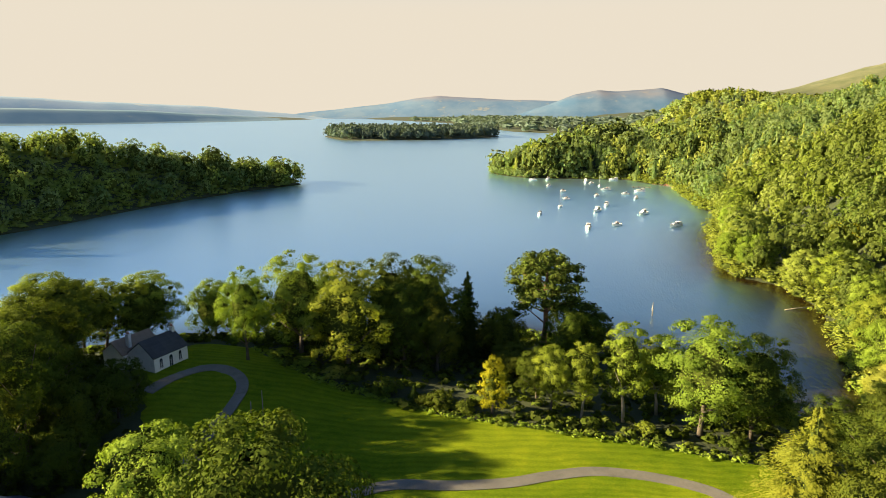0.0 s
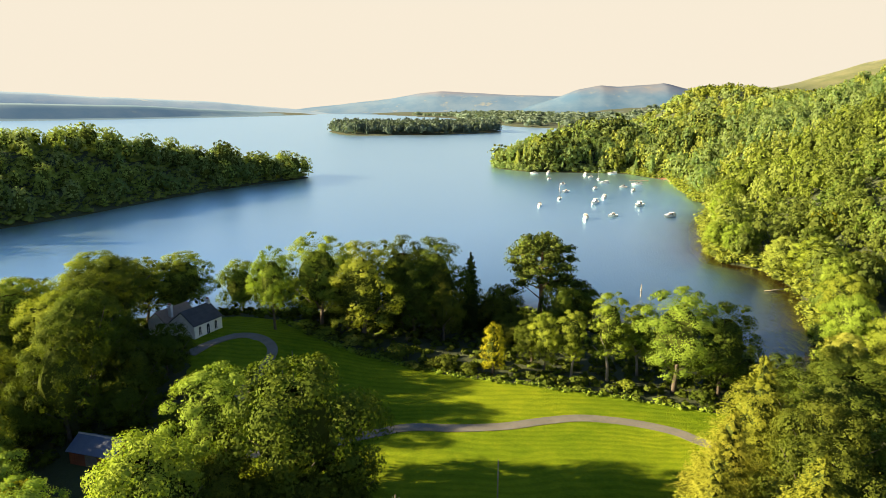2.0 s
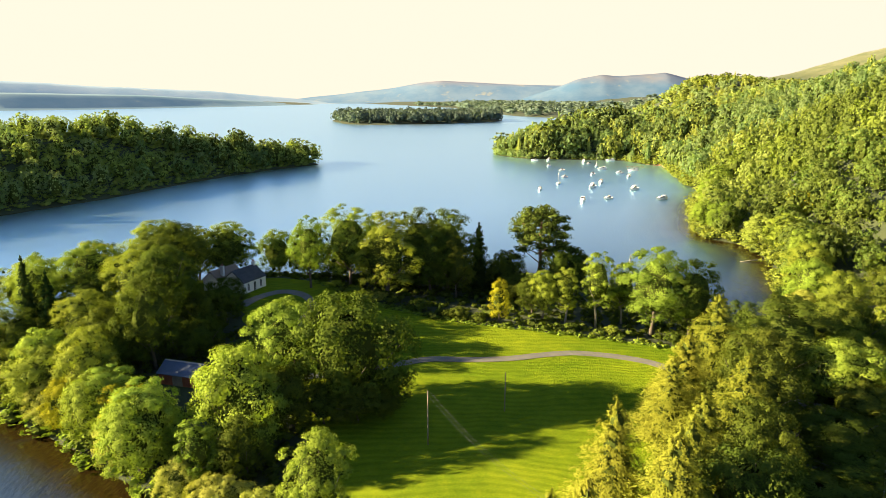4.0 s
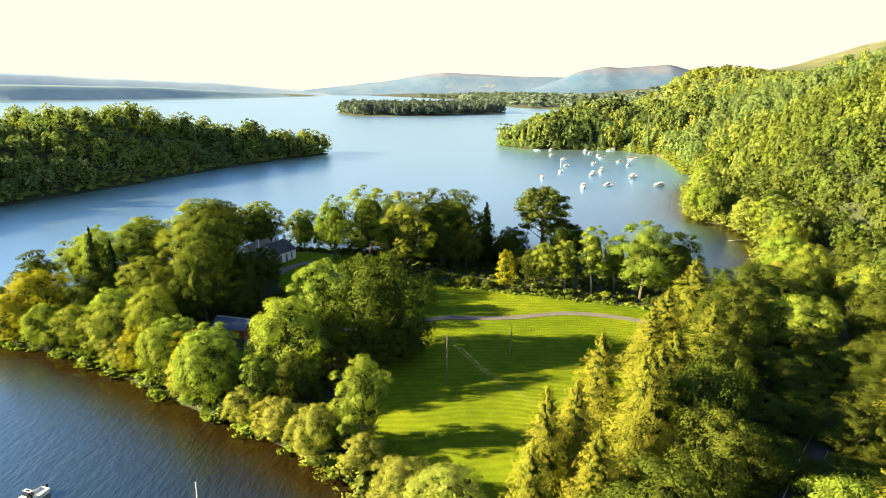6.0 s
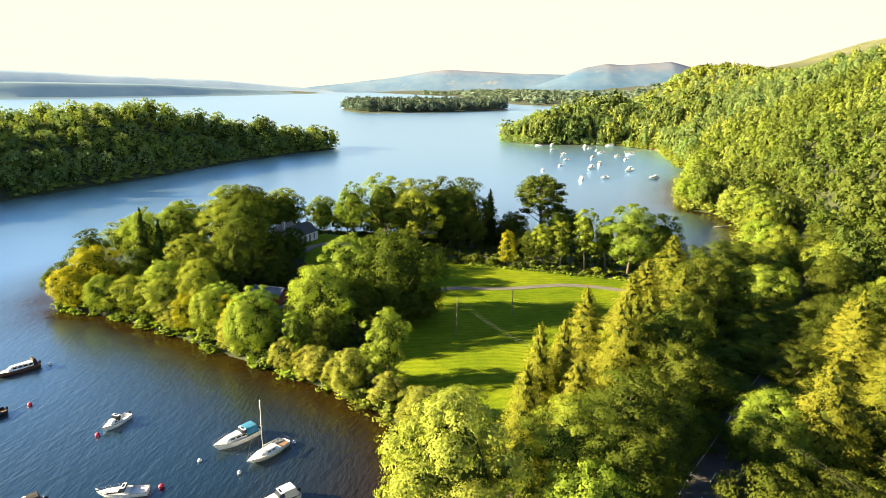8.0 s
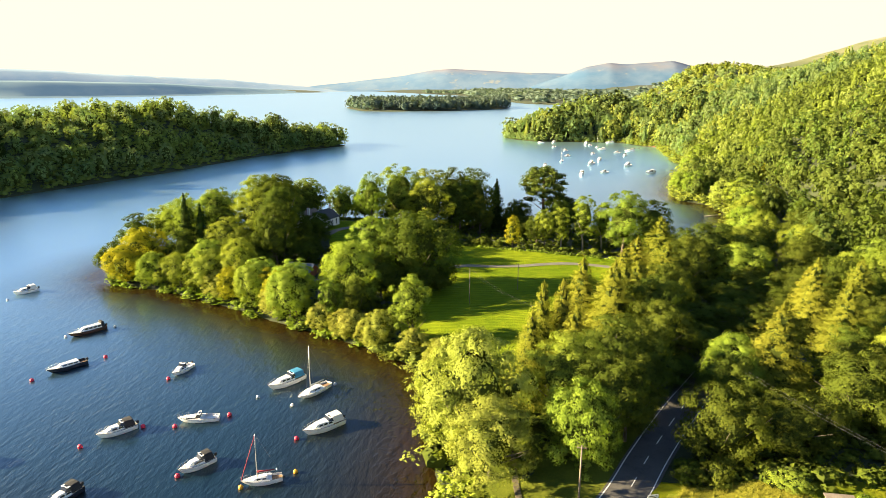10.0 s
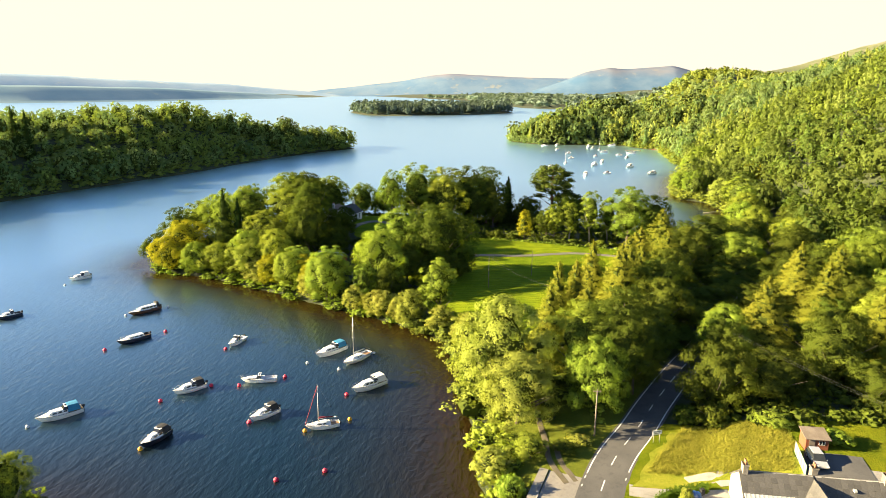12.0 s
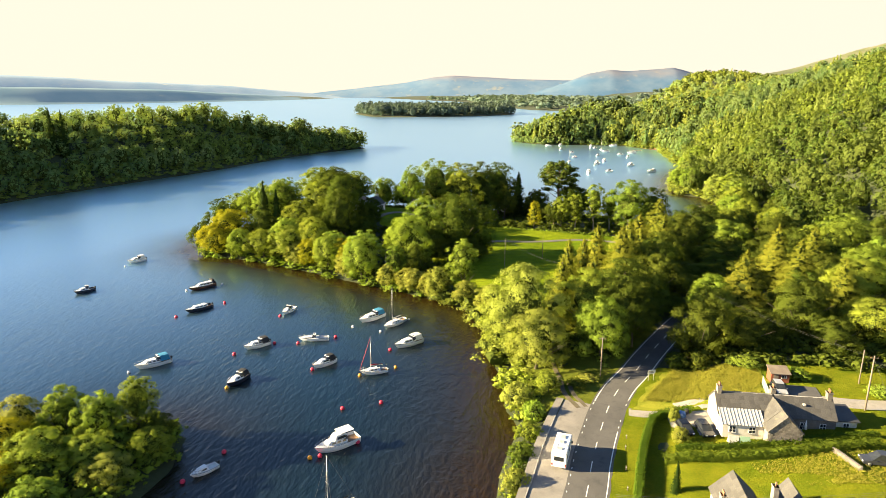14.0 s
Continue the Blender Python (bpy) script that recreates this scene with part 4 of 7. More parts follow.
p = p[(d > 6) & (d < 420)]
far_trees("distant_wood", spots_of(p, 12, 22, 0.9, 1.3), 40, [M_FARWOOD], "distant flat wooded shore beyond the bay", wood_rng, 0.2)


# ---------------------------------------------------------------- grass, roads and hedges
def grass_material(name, c1, c2, c3, broad, swathe=0.0, bump=0.5):
    m, t, p = nodes_of(name)
    co = t.nodes.new("ShaderNodeNewGeometry").outputs["Position"]
    fine = noise_at(t, 3.0, 10, 0.85, co)
    mid = noise_at(t, 0.35, 5, 0.6, co)
    big = noise_at(t, broad, 3, 0.55, co)
    a = ramp(t, fine.outputs[0], [(0.42, c1), (0.5, c2), (0.58, c3)])
    b = ramp(t, mid.outputs[0], [(0.36, c1), (0.52, c2), (0.66, c3)])
    c = ramp(t, big.outputs[0], [(0.38, c1), (0.62, c3)])
    col = blend(t, 0.4, blend(t, 0.5, a.outputs[0], b.outputs[0]), c.outputs[0])
    h = fine.outputs[0]
    if swathe:
        mp = t.nodes.new("ShaderNodeMapping")
        mp.inputs["Rotation"].default_value = (0, 0, radians(84))
        t.links.new(co, mp.inputs["Vector"])
        w = add(t, "ShaderNodeTexWave", Scale=swathe, Distortion=26.0, Detail=3.0, Detail_Scale=0.16)
        t.links.new(mp.outputs[0], w.inputs["Vector"])
        wr = ramp(t, w.outputs[0], [(0.12, (0.50, 0.56, 0.42)), (0.62, (1, 1, 1))])
        col = blend(t, 0.32, col, wr.outputs[0], "MULTIPLY")
        h = math_node(t, "ADD", h, math_node(t, "MULTIPLY", w.outputs[0], 0.35))
    t.links.new(col, p.inputs["Base Color"])
    p.inputs["Roughness"].default_value = 0.85
    p.inputs["Specular IOR Level"].default_value = 0.03
    bn = add(t, "ShaderNodeBump", Strength=bump, Distance=0.5)
    t.links.new(h, bn.inputs["Height"])
    t.links.new(bn.outputs[0], p.inputs["Normal"])
    return m


M_FIELD = grass_material("field_grass", (0.071, 0.126, 0.005), (0.143, 0.207, 0.008), (0.252, 0.291, 0.013), 0.035, 0.19, 0.7)
M_LAWN = grass_material("lawn_grass", (0.070, 0.112, 0.005), (0.135, 0.172, 0.008), (0.225, 0.225, 0.014), 0.13, 0, 1.0)
M_VERGE = grass_material("verge_grass", (0.055, 0.075, 0.010), (0.095, 0.120, 0.014), (0.150, 0.160, 0.022), 0.12)
M_MEADOW = grass_material("meadow_grass", (0.146, 0.188, 0.015), (0.242, 0.267, 0.025), (0.361, 0.339, 0.049), 0.22, 0, 1.0)
M_DIRT = surface("dirt_track", (0.07, 0.06, 0.035), (0.16, 0.13, 0.085), 4, 0.5, 0.95, 0.5, stain=(0.06, 0.08, 0.02), world_space=True)
M_ASPHALT = surface("asphalt", (0.066, 0.064, 0.062), (0.112, 0.107, 0.100), 7, 0.25, 0.9, 0.35, stain=(0.04, 0.04, 0.042), world_space=True)
M_OLDASPHALT = surface("worn_asphalt", (0.16, 0.15, 0.135), (0.27, 0.25, 0.22), 5, 0.3, 0.95, 0.4, stain=(0.11, 0.10, 0.09), world_space=True)
M_DRIVE = surface("drive_tarmac", (0.10, 0.094, 0.082), (0.175, 0.162, 0.14), 5, 0.3, 0.95, 0.4, stain=(0.08, 0.085, 0.05), world_space=True)
M_GRAVEL = surface("gravel", (0.20, 0.185, 0.16), (0.36, 0.335, 0.30), 6, 0.35, 0.95, 0.5, stain=(0.14, 0.13, 0.10), world_space=True)
M_LINE = surface("road_paint", (0.55, 0.55, 0.52), (0.80, 0.80, 0.77), 8, 1.2, 0.7, 0.1, world_space=True)
M_KERB = surface("kerb_concrete", (0.27, 0.26, 0.24), (0.44, 0.42, 0.39), 6, 0.6, 0.9, 0.3, vary=0.15)


def sheet(name, ys, lefts, rights, mat, lift, label, category, step=1.6, kind="structure", edge=1.0):
    """A sheet on the ground between two edges x = left(y) and x = right(y)."""
    yy = np.arange(ys[0], ys[-1] + 0.01, step)
    n = max(6, int(max(b - a for a, b in zip(lefts, rights)) / step))
    L, R = np.interp(yy, ys, lefts), np.interp(yy, ys, rights)
    L = L + edge * (0.5 * np.sin(yy * 1.3) + 0.35 * np.sin(yy * 3.1))
    R = R + 0.5 * np.sin(yy * 1.1 + 2) + 0.35 * np.sin(yy * 2.7)
    u = np.linspace(0, 1, n + 1)
    X = L[:, None] * (1 - u) + R[:, None] * u
    Y = np.repeat(yy[:, None], n + 1, 1)
    Z = land_height(X, Y) + lift
    i = np.arange(X.size).reshape(X.shape)
    f = np.stack([i[:-1, :-1].ravel(), i[:-1, 1:].ravel(), i[1:, 1:].ravel(), i[1:, :-1].ravel()], 1)
    me = mesh_of(name, np.stack([X.ravel(), Y.ravel(), Z.ravel()], 1).tolist(), f.tolist(), [mat], smooth=True)
    return tagged(new(name, me), label, category, kind=kind)


def smooth_line(pts, step=1.0):
    """Points along a smooth curve through pts."""
    P = [np.array(p, float) for p in pts]
    P = [2 * P[0] - P[1]] + P + [2 * P[-1] - P[-2]]
    out = []
    for a, b, c, d in zip(P, P[1:], P[2:], P[3:]):
        n = max(2, int(np.linalg.norm(c - b) / step))
        for k in range(n):
            t = k / n
            out.append(0.5 * ((2 * b) + (c - a) * t + (2 * a - 5 * b + 4 * c - d) * t * t + (3 * b - a - 3 * c + d) * t ** 3))
    out.append(P[-2])
    return np.array(out)


def sides_of(line):
    d = np.gradient(line, axis=0)
    d /= np.linalg.norm(d, axis=1)[:, None]
    return np.stack([d[:, 1], -d[:, 0]], 1)


def ribbon_mesh(name, pts, off0, off1, mat, lift, thick=0.0, step=1.0, cut=None):
    line = smooth_line(pts, step)
    n = sides_of(line)
    if cut:
        line, n = line[cut[0]:cut[1]], n[cut[0]:cut[1]]
    a, b = line + n * off0, line + n * off1
    za, zb = land_height(line[:, 0], line[:, 1]), land_height(line[:, 0], line[:, 1])
    k = len(line)
    vs = [(p[0], p[1], z + lift) for p, z in zip(a, za)] + [(p[0], p[1], z + lift) for p, z in zip(b, zb)]
    fs = [(i, k + i, k + i + 1, i + 1) for i in range(k - 1)]
    if thick:
        vs += [(x, y, z - thick) for x, y, z in vs]
        m = 2 * k
        fs += [(i + 1, m + i + 1, m + i, i) for i in range(k - 1)] + [(k + i, m + k + i, m + k + i + 1, k + i + 1) for i in range(k - 1)]
        fs += [(0, m, m + k, k), (k - 1, 2 * k - 1, m + 2 * k - 1, m + k - 1)]
    return mesh_of(name, vs, fs, [mat])


def ribbon(name, pts, off0, off1, mat, lift, label, category, thick=0.25, step=1.0):
    return tagged(new(name, ribbon_mesh(name, pts, off0, off1, mat, lift, thick, step)), label, category, kind="structure")


FIELD_Y = [58, 66, 75, 90, 100, 120, 135, 138, 142, 143.5, 146, 150, 154, 160, 166]
FIELD_L = [-10, -17, -26, -30, -38, -52, -62, -64, -67, -68, -70, -71, -71, -70, -66]
FIELD_R = [2, 8, 15, 25, 31, 38, 41, 36, 17, 4, -13, -25, -38, -49, -58]
sheet("field", FIELD_Y, FIELD_L, FIELD_R, M_FIELD, 0.07, "bright green mown field with curved mowing lines", "field")
sheet("garden_lawn", [-90, -50, -24, -12.5, -7, 0.5, 10, 17, 24, 27], [-0.2, 2.1, 5.75, 7.75, 8.65, 10.3, 12.7, 15.3, 18.9, 20.8], [60, 60, 60, 60, 60, 62, 64, 66, 68, 70], M_LAWN, 0.11, "bright green garden grass beside the road", "lawn", 1.2, edge=0.12)
sheet("meadow", [9.5, 11, 15, 20, 24.5], [13.6, 14.0, 16.0, 18.6, 21.9], [23, 36, 37, 38, 37], M_MEADOW, 0.16, "rough sunlit yellow meadow grass above the house", "meadow")
sheet("verge_grass", [-30, -12, 0, 6, 12, 22, 30, 40, 50, 58], [-4.5, -3.6, -2.6, -2.6, -4.5, -6.5, -8, -9.5, -11, -13], [-3, -2.9, -0.8, 5.2, 8.3, 11.8, 15.8, 20.8, 24.8, 26.8], M_VERGE, 0.06, "rough dappled grass below the roadside trees", "grass")
ribbon("road", ROAD, -3.0, 3.05, M_ASPHALT, 0.10, "dark asphalt lakeside road with white lines", "road")
ribbon("layby", ROAD[2:7], -7.6, -2.97, M_OLDASPHALT, 0.085, "worn pale asphalt lay-by beside the road", "lay-by")
ribbon("pavement", ROAD[2:7], -9.0, -7.75, M_OLDASPHALT, 0.20, "narrow grey footpath along the shore", "pavement")
ribbon("lane", [(12.9, 9.3), (16, 9.1), (20, 10.5), (27, 11.6), (34, 12.3), (41, 12), (52, 11), (64, 13)], -1.7, 1.7, M_GRAVEL, 0.15, "pale gravel lane to the house", "lane")
ribbon("house_yard", [(19, 4.5), (22.4, 4.6), (25.6, 4.8)], -4.2, 3.4, M_GRAVEL, 0.12, "pale gravel parking yard beside the house", "yard")
ribbon("car_park_pad", [(36, 14.3), (40, 14.1), (44.5, 13.6)], -2.8, 3.0, M_ASPHALT, 0.19, "dark tarmac parking place behind the house", "yard")
ribbon("field_drive", [(60, 104), (50, 112), (40, 119.5), (30.5, 126), (26.8, 129.3), (22, 131.3), (17, 132.2), (11, 132.2), (4.5, 130), (-1.2, 127.5), (-9, 125.6), (-17, 124.6), (-22.5, 121.8), (-32, 116), (-42, 112.5), (-52, 108), (-58, 106)], -1.2, 1.2, M_DRIVE, 0.13, "narrow pale drive curving across the field", "drive")
ribbon("cottage_drive", [(-44, 112), (-47.8, 122), (-49.3, 131), (-49.3, 139), (-50.2, 146), (-53, 150.2), (-57, 152), (-60.6, 150.2), (-63.4, 145.5), (-64.8, 140.5)], -1.5, 1.5, M_DRIVE, 0.13, "grey drive curving up to the cottage", "drive")
for k in (-0.75, 0.75):
    ribbon("wheel_track", [(5.2, 9.5), (3.0, 14.5), (2.4, 20), (1.6, 26), (1.0, 34), (1.5, 44)], k - 0.42, k + 0.42, M_DIRT, 0.10, "worn dirt wheel track into the trees", "track")

# white lines: each dash a piece on the road
road_ob = bpy.data.objects["road"]
line = smooth_line(ROAD, 0.5)
nrm = sides_of(line)
road_z = land_height(line[:, 0], line[:, 1])
arc = np.concatenate([[0], np.cumsum(np.linalg.norm(np.diff(line, axis=0), axis=1))])


def road_stripe(name, s0, s1, off, width):
    k = [i for i in range(len(arc)) if s0 <= arc[i] <= s1]
    vs, fs = [], []
    for i in k:
        for w in (-width / 2, width / 2):
            q = line[i] + nrm[i] * (off + w)
            vs.append((q[0], q[1], road_z[i] + 0.106))
    for j in range(len(k) - 1):
        fs.append((2 * j, 2 * j + 1, 2 * j + 3, 2 * j + 2))
    if fs:
        ob = new(name, mesh_of(name, vs, fs, [M_LINE]))
        ob.parent = road_ob


start = float(arc[np.argmin(np.abs(line[:, 1] + 45))])
stop = float(arc[np.argmin(np.abs(line[:, 1] - 110))])
s = start
while s < stop:
    road_stripe("centre_dash", s, s + 3.1, 0.0, 0.14)
    s += 6.0
junction = float(arc[np.argmin(np.abs(line[:, 1] - 9))])
road_stripe("edge_line", start, junction - 6, 2.6, 0.15)
road_stripe("edge_line", junction + 5, stop, 2.6, 0.15)
road_stripe("edge_line", junction + 2, stop, -2.6, 0.15)
s = start
while s < junction + 2:
    road_stripe("edge_dash", s, s + 1.0, -2.65, 0.13)
    s += 2.0
s = junction - 5.5
while s < junction + 5:
    road_stripe("edge_dash", s, s + 1.0, 2.6, 0.13)
    s += 2.0

# kerb stones between lay-by and footpath
pave = bpy.data.objects["pavement"]
kerb_me = None
for i in range(0, len(arc), 2):
    if line[i, 1] < -24 or line[i, 1] > 5:
        continue
    if kerb_me is None:
        bm = bmesh.new()
        box(bm, -0.08, 0.08, -0.47, 0.47, -0.2, 0.24, 0.02)
        kerb_me = bpy.data.meshes.new("kerb_stone")
        bm.to_mesh(kerb_me)
        bm.free()
        kerb_me.materials.append(M_KERB)
    q = line[i] - nrm[i] * 7.68
    ob = new("kerb_stone", kerb_me)
    ob.parent = pave
    ob.matrix_basis = Matrix.Translation((q[0], q[1], road_z[i])) @ Matrix.Rotation(math.atan2(nrm[i][1], nrm[i][0]), 4, "Z")


def hedge(pts, width, height, label, mat, seed, rough=0.12):
    rng = np.random.default_rng(seed)
    ln = smooth_line(pts, 0.5)
    sd = sides_of(ln)
    z = land_height(ln[:, 0], ln[:, 1])
    k = len(ln)
    out = []
    prof = [(-0.5, 0.0), (-0.5, 0.62), (-0.36, 0.96), (0.36, 0.96), (0.5, 0.62), (0.5, 0.0)]
    wob = 1 + rng.normal(0, rough, (k, 6)) * 0.5
    ring = np.array([[[ln[i, 0] + sd[i, 0] * u * width * wob[i, j] * 0.9, ln[i, 1] + sd[i, 1] * u * width * wob[i, j] * 0.9, z[i] + v * height * wob[i, j] * 0.95] for j, (u, v) in enumerate(prof)] for i in range(k)])
    for j in range(5):
        out.append(halves(np.stack([ring[:-1, j], ring[1:, j], ring[1:, j + 1], ring[:-1, j + 1]], 1)))
    out.append(halves(np.stack([ring[0, [0, 1, 4, 5]], ring[-1, [0, 1, 4, 5]]])))
    n = int(k * 0.5 * (width + 2 * height) * 60)
    i = rng.integers(0, k, n)
    peri = rng.uniform(0, 2 * height + width, n)
    side = np.where(peri < height, -1.0, np.where(peri > height + width, 1.0, 0.0))
    u = np.where(side == 0, (peri - height) / width - 0.5, side * 0.5)
    v = np.where(side == 0, 1.0, np.where(side < 0, peri / height, (2 * height + width - peri) / height))
    j = rng.normal(0, rough, (n, 3))
    pos = np.stack([ln[i, 0] + sd[i, 0] * u * width + j[:, 0], ln[i, 1] + sd[i, 1] * u * width + j[:, 1], z[i] + v * height + j[:, 2]], 1)
    nr = np.stack([sd[i, 0] * side, sd[i, 1] * side, np.where(side == 0, 1.0, 0.3)], 1)
    out.append(cards(pos, nr, 0.27, 0.2, rng))
    return tagged(new("hedge", loose_mesh("hedge", np.concatenate(out), [mat])), label, "hedge")


M_HEDGE = foliage("hedge_leaves", (0.070, 0.115, 0.012), (0.110, 0.165, 0.017), (0.160, 0.205, 0.026), 0.3)
hedge([(8.6, -32), (10.9, -16), (12.4, -8), (13.6, -2.5), (15.2, 3.2), (16.8, 6.8), (19.4, 8.2), (22.6, 8.6)], 1.0, 1.3, "clipped green garden hedge along the road", M_HEDGE, 201)
hedge([(18.4, -2.6), (26, -2.6), (34, -2.0), (40, -1.2), (47, 0.4)], 0.7, 0.9, "low trimmed hedge in front of the stone house", M_HEDGE, 202)
hedge([(16.2, -5.6), (24, -5.4), (34, -4.6), (46, -2.4)], 1.3, 1.15, "broad rough hedge between the two gardens", M_HEDGE, 203, 0.25)


# ---------------------------------------------------------------- undergrowth, shrubs and reeds
def scrub(name, pts, h, mat, label, seed, leaves=90, size=0.42):
    """Low leafy growth: pts rows of x, y; one mesh."""
    rng = np.random.default_rng(seed)
    spots = np.column_stack([pts, land_height(pts[:, 0], pts[:, 1]) - 0.15, rng.uniform(0.5, 1.25, len(pts)) * h])
    bank = [leafy_crown(np.random.default_rng(seed + k), 0.0, 1.0, 0.75, 5, int(leaves * 1.7), 0.8 * size / h, "dome", 0.9, "one") for k in range(5)]
    out = []
    for x, y, z, hh in spots:
        q = bank[rng.integers(0, 5)]
        w = rng.uniform(0, 6.28)
        c, s = math.cos(w), math.sin(w)
        k = hh * rng.uniform(1.3, 1.9)
        P = np.empty_like(q)
        P[..., 0] = (q[..., 0] * c - q[..., 1] * s) * k + x
        P[..., 1] = (q[..., 0] * s + q[..., 1] * c) * k + y
        P[..., 2] = q[..., 2] * hh + z
        out.append(P)
    return tagged(new(name, loose_mesh(name, np.concatenate(out), [mat, M_INNERSHADE])), label, "undergrowth", kind="stuff")


def field_gap(x, y):
    L, R = np.interp(y, FIELD_Y, FIELD_L), np.interp(y, FIELD_Y, FIELD_R)
    return np.where((y > 57) & (y < 166), np.minimum(x - L, R - x), -99.0)


ur = np.random.default_rng(301)
q = scatter(-130, 75, 26, 202, 3.1, ur)
d = -inside_and_distance(q[:, 0], q[:, 1], WATER_EDGE)
cot = np.hypot(q[:, 0] + 60, q[:, 1] - 148)
ok = (d > -1.6) & (field_gap(q[:, 0], q[:, 1]) < 0.4) & (road_distance(q[:, 0], q[:, 1]) > 5.2) & (cot > 17) & ((q[:, 1] > 30) | (q[:, 0] > 30)) & (np.hypot(q[:, 0] - 2, q[:, 1] - 30) > 8) & (np.hypot(q[:, 0] + 62, q[:, 1] - 106) > 8)
shore = d < 5
scrub("wood_undergrowth", q[ok & ~shore], 1.5, M_DARK, "dark leafy undergrowth below the trees", 310, 20, 0.8)
wood_end = q[:, 1] > 72
scrub("shore_scrub", q[ok & shore & ~wood_end], 3.5, M_WILLOW, "pale green willow scrub along the water's edge", 320, 110, 0.4)
scrub("shore_undergrowth", q[ok & shore & wood_end], 2.2, M_OAK, "green leafy growth below the trees at the water's edge", 325, 110, 0.4)
q = scatter(-9, 6, -30, 12, 1.7, ur)
d = -inside_and_distance(q[:, 0], q[:, 1], WATER_EDGE)
rd = road_distance(q[:, 0], q[:, 1])
scrub("roadside_scrub", q[(d > 0.8) & (rd > 9.7) & (q[:, 1] < 8)], 1.25, M_LIME, "rough green scrub between footpath and water", 330, 90, 0.3)
q = scatter(-14, 18, 9, 60, 2.4, ur)
d = -inside_and_distance(q[:, 0], q[:, 1], WATER_EDGE)
scrub("track_scrub", q[(d > -0.8) & ((d < 4.5) | (ur.random(len(q)) < 0.3)) & (road_distance(q[:, 0], q[:, 1]) > 5.2) & (np.abs(q[:, 0] - 2.3) > 2.4) & ((q[:, 1] > 21) | (q[:, 0] < -1))], 1.7, M_LIME, "green scrub below the willows", 335, 90, 0.34)
q = scatter(20, 76, 24, 60, 2.6, ur)
# dark leaves paint the shade of the trees across the road
scrub("woodland_edge_scrub", q[(road_distance(q[:, 0], q[:, 1]) > 6) & (q[:, 1] > 25.5)], 1.9, M_DARK, "dark leafy scrub at the edge of the wood", 340, 90, 0.42)
q = scatter(-95, -55, -36, 0, 2.0, ur)
scrub("islet_scrub", q[inside_and_distance(q[:, 0], q[:, 1], NEAR_ISLE) > 0.6], 2.4, M_OAK, "leafy scrub covering the small island", 350, 110, 0.4)
q = scatter(40, 125, 140, 620, 3.2, ur)
d = -inside_and_distance(q[:, 0], q[:, 1], WATER_EDGE)
scrub("bank_scrub", q[(d > -1.2) & (d < 12) & ((q[:, 0] > 58) | (q[:, 1] > 500))], 3.2, M_WOOD, "bushy green growth along the far bank", 360, 75, 0.45)
q = scatter(-340, -165, 60, 540, 4.4, ur)
d = inside_and_distance(q[:, 0], q[:, 1], LEFT_ISLE)
scrub("isle_scrub", q[(d > 1.2) & (d < 75)], 3.0, M_WOOD3, "green growth along the island shore", 370, 30, 0.8)
# tall grass along the field's northern edge
q = np.array([(x + ur.uniform(-1, 1), np.interp(-x, [-36, -17, -4, 13, 25, 38, 58], [138, 142, 143.5, 146, 150, 154, 166]) + ur.uniform(-0.4, 1.3)) for x in np.arange(-56, 35, 0.55)])
scrub("bank_grass", q, 0.85, M_OAK, "tall green grass and bracken along the field edge", 380, 40, 0.3)

def tall_grass(name, pts, h, mat, label, seed, per=16):
    """Loose upright blades in tufts: pts rows of x, y; one mesh."""
    rng = np.random.default_rng(seed)
    p = np.repeat(pts, per, axis=0) + rng.normal(0, 0.22, (len(pts) * per, 2))
    n = len(p)
    tall = np.repeat(rng.uniform(0.6, 1.3, len(pts)), per) * h
    c = np.column_stack([p, land_height(p[:, 0], p[:, 1]) + 0.12 + 0.35 * tall])
    lean = rng.normal(0, 0.3, (n, 3)) + np.array([0, 0, 1.0])
    side = np.column_stack([rng.normal(0, 1, (n, 2)), np.full(n, 0.5)])
    q = cards(c, side, h, 0.09, rng, along=lean, round_n=0.5 * side + np.array([-0.3, 0, 1.0]))
    return tagged(new(name, loose_mesh(name, q, [mat])), label, "grass", kind="stuff")


M_HAY = foliage("dry_grass_blades", (0.19, 0.19, 0.025), (0.26, 0.25, 0.035), (0.36, 0.315, 0.06), 0.2, 0.0, 0.35)
q = scatter(13, 40, 9, 25.5, 0.42, ur)
L, R = np.interp(q[:, 1], [9.5, 11, 15, 20, 24.5], [14.6, 15, 17.0, 19.6, 22.9]), np.interp(q[:, 1], [9.5, 11, 15, 20, 24.5], [22, 34, 35.5, 37, 36.5])
sel = (q[:, 0] > L) & (q[:, 0] < R) & (q[:, 1] > 12.8)
tall_grass("meadow_grass", q[sel], 0.62, M_HAY, "tall sunlit yellow grass on the rough meadow", 390)
q = scatter(28, 62, -12, -2, 0.5, ur)
sel = (q[:, 1] < -5.8 + 0.09 * (q[:, 0] - 24)) & (q[:, 0] > 31 + 6 * np.sin(q[:, 1]))
tall_grass("rough_grass", q[sel], 0.42, M_HAY, "long yellowing grass in the lower garden", 391, 9)

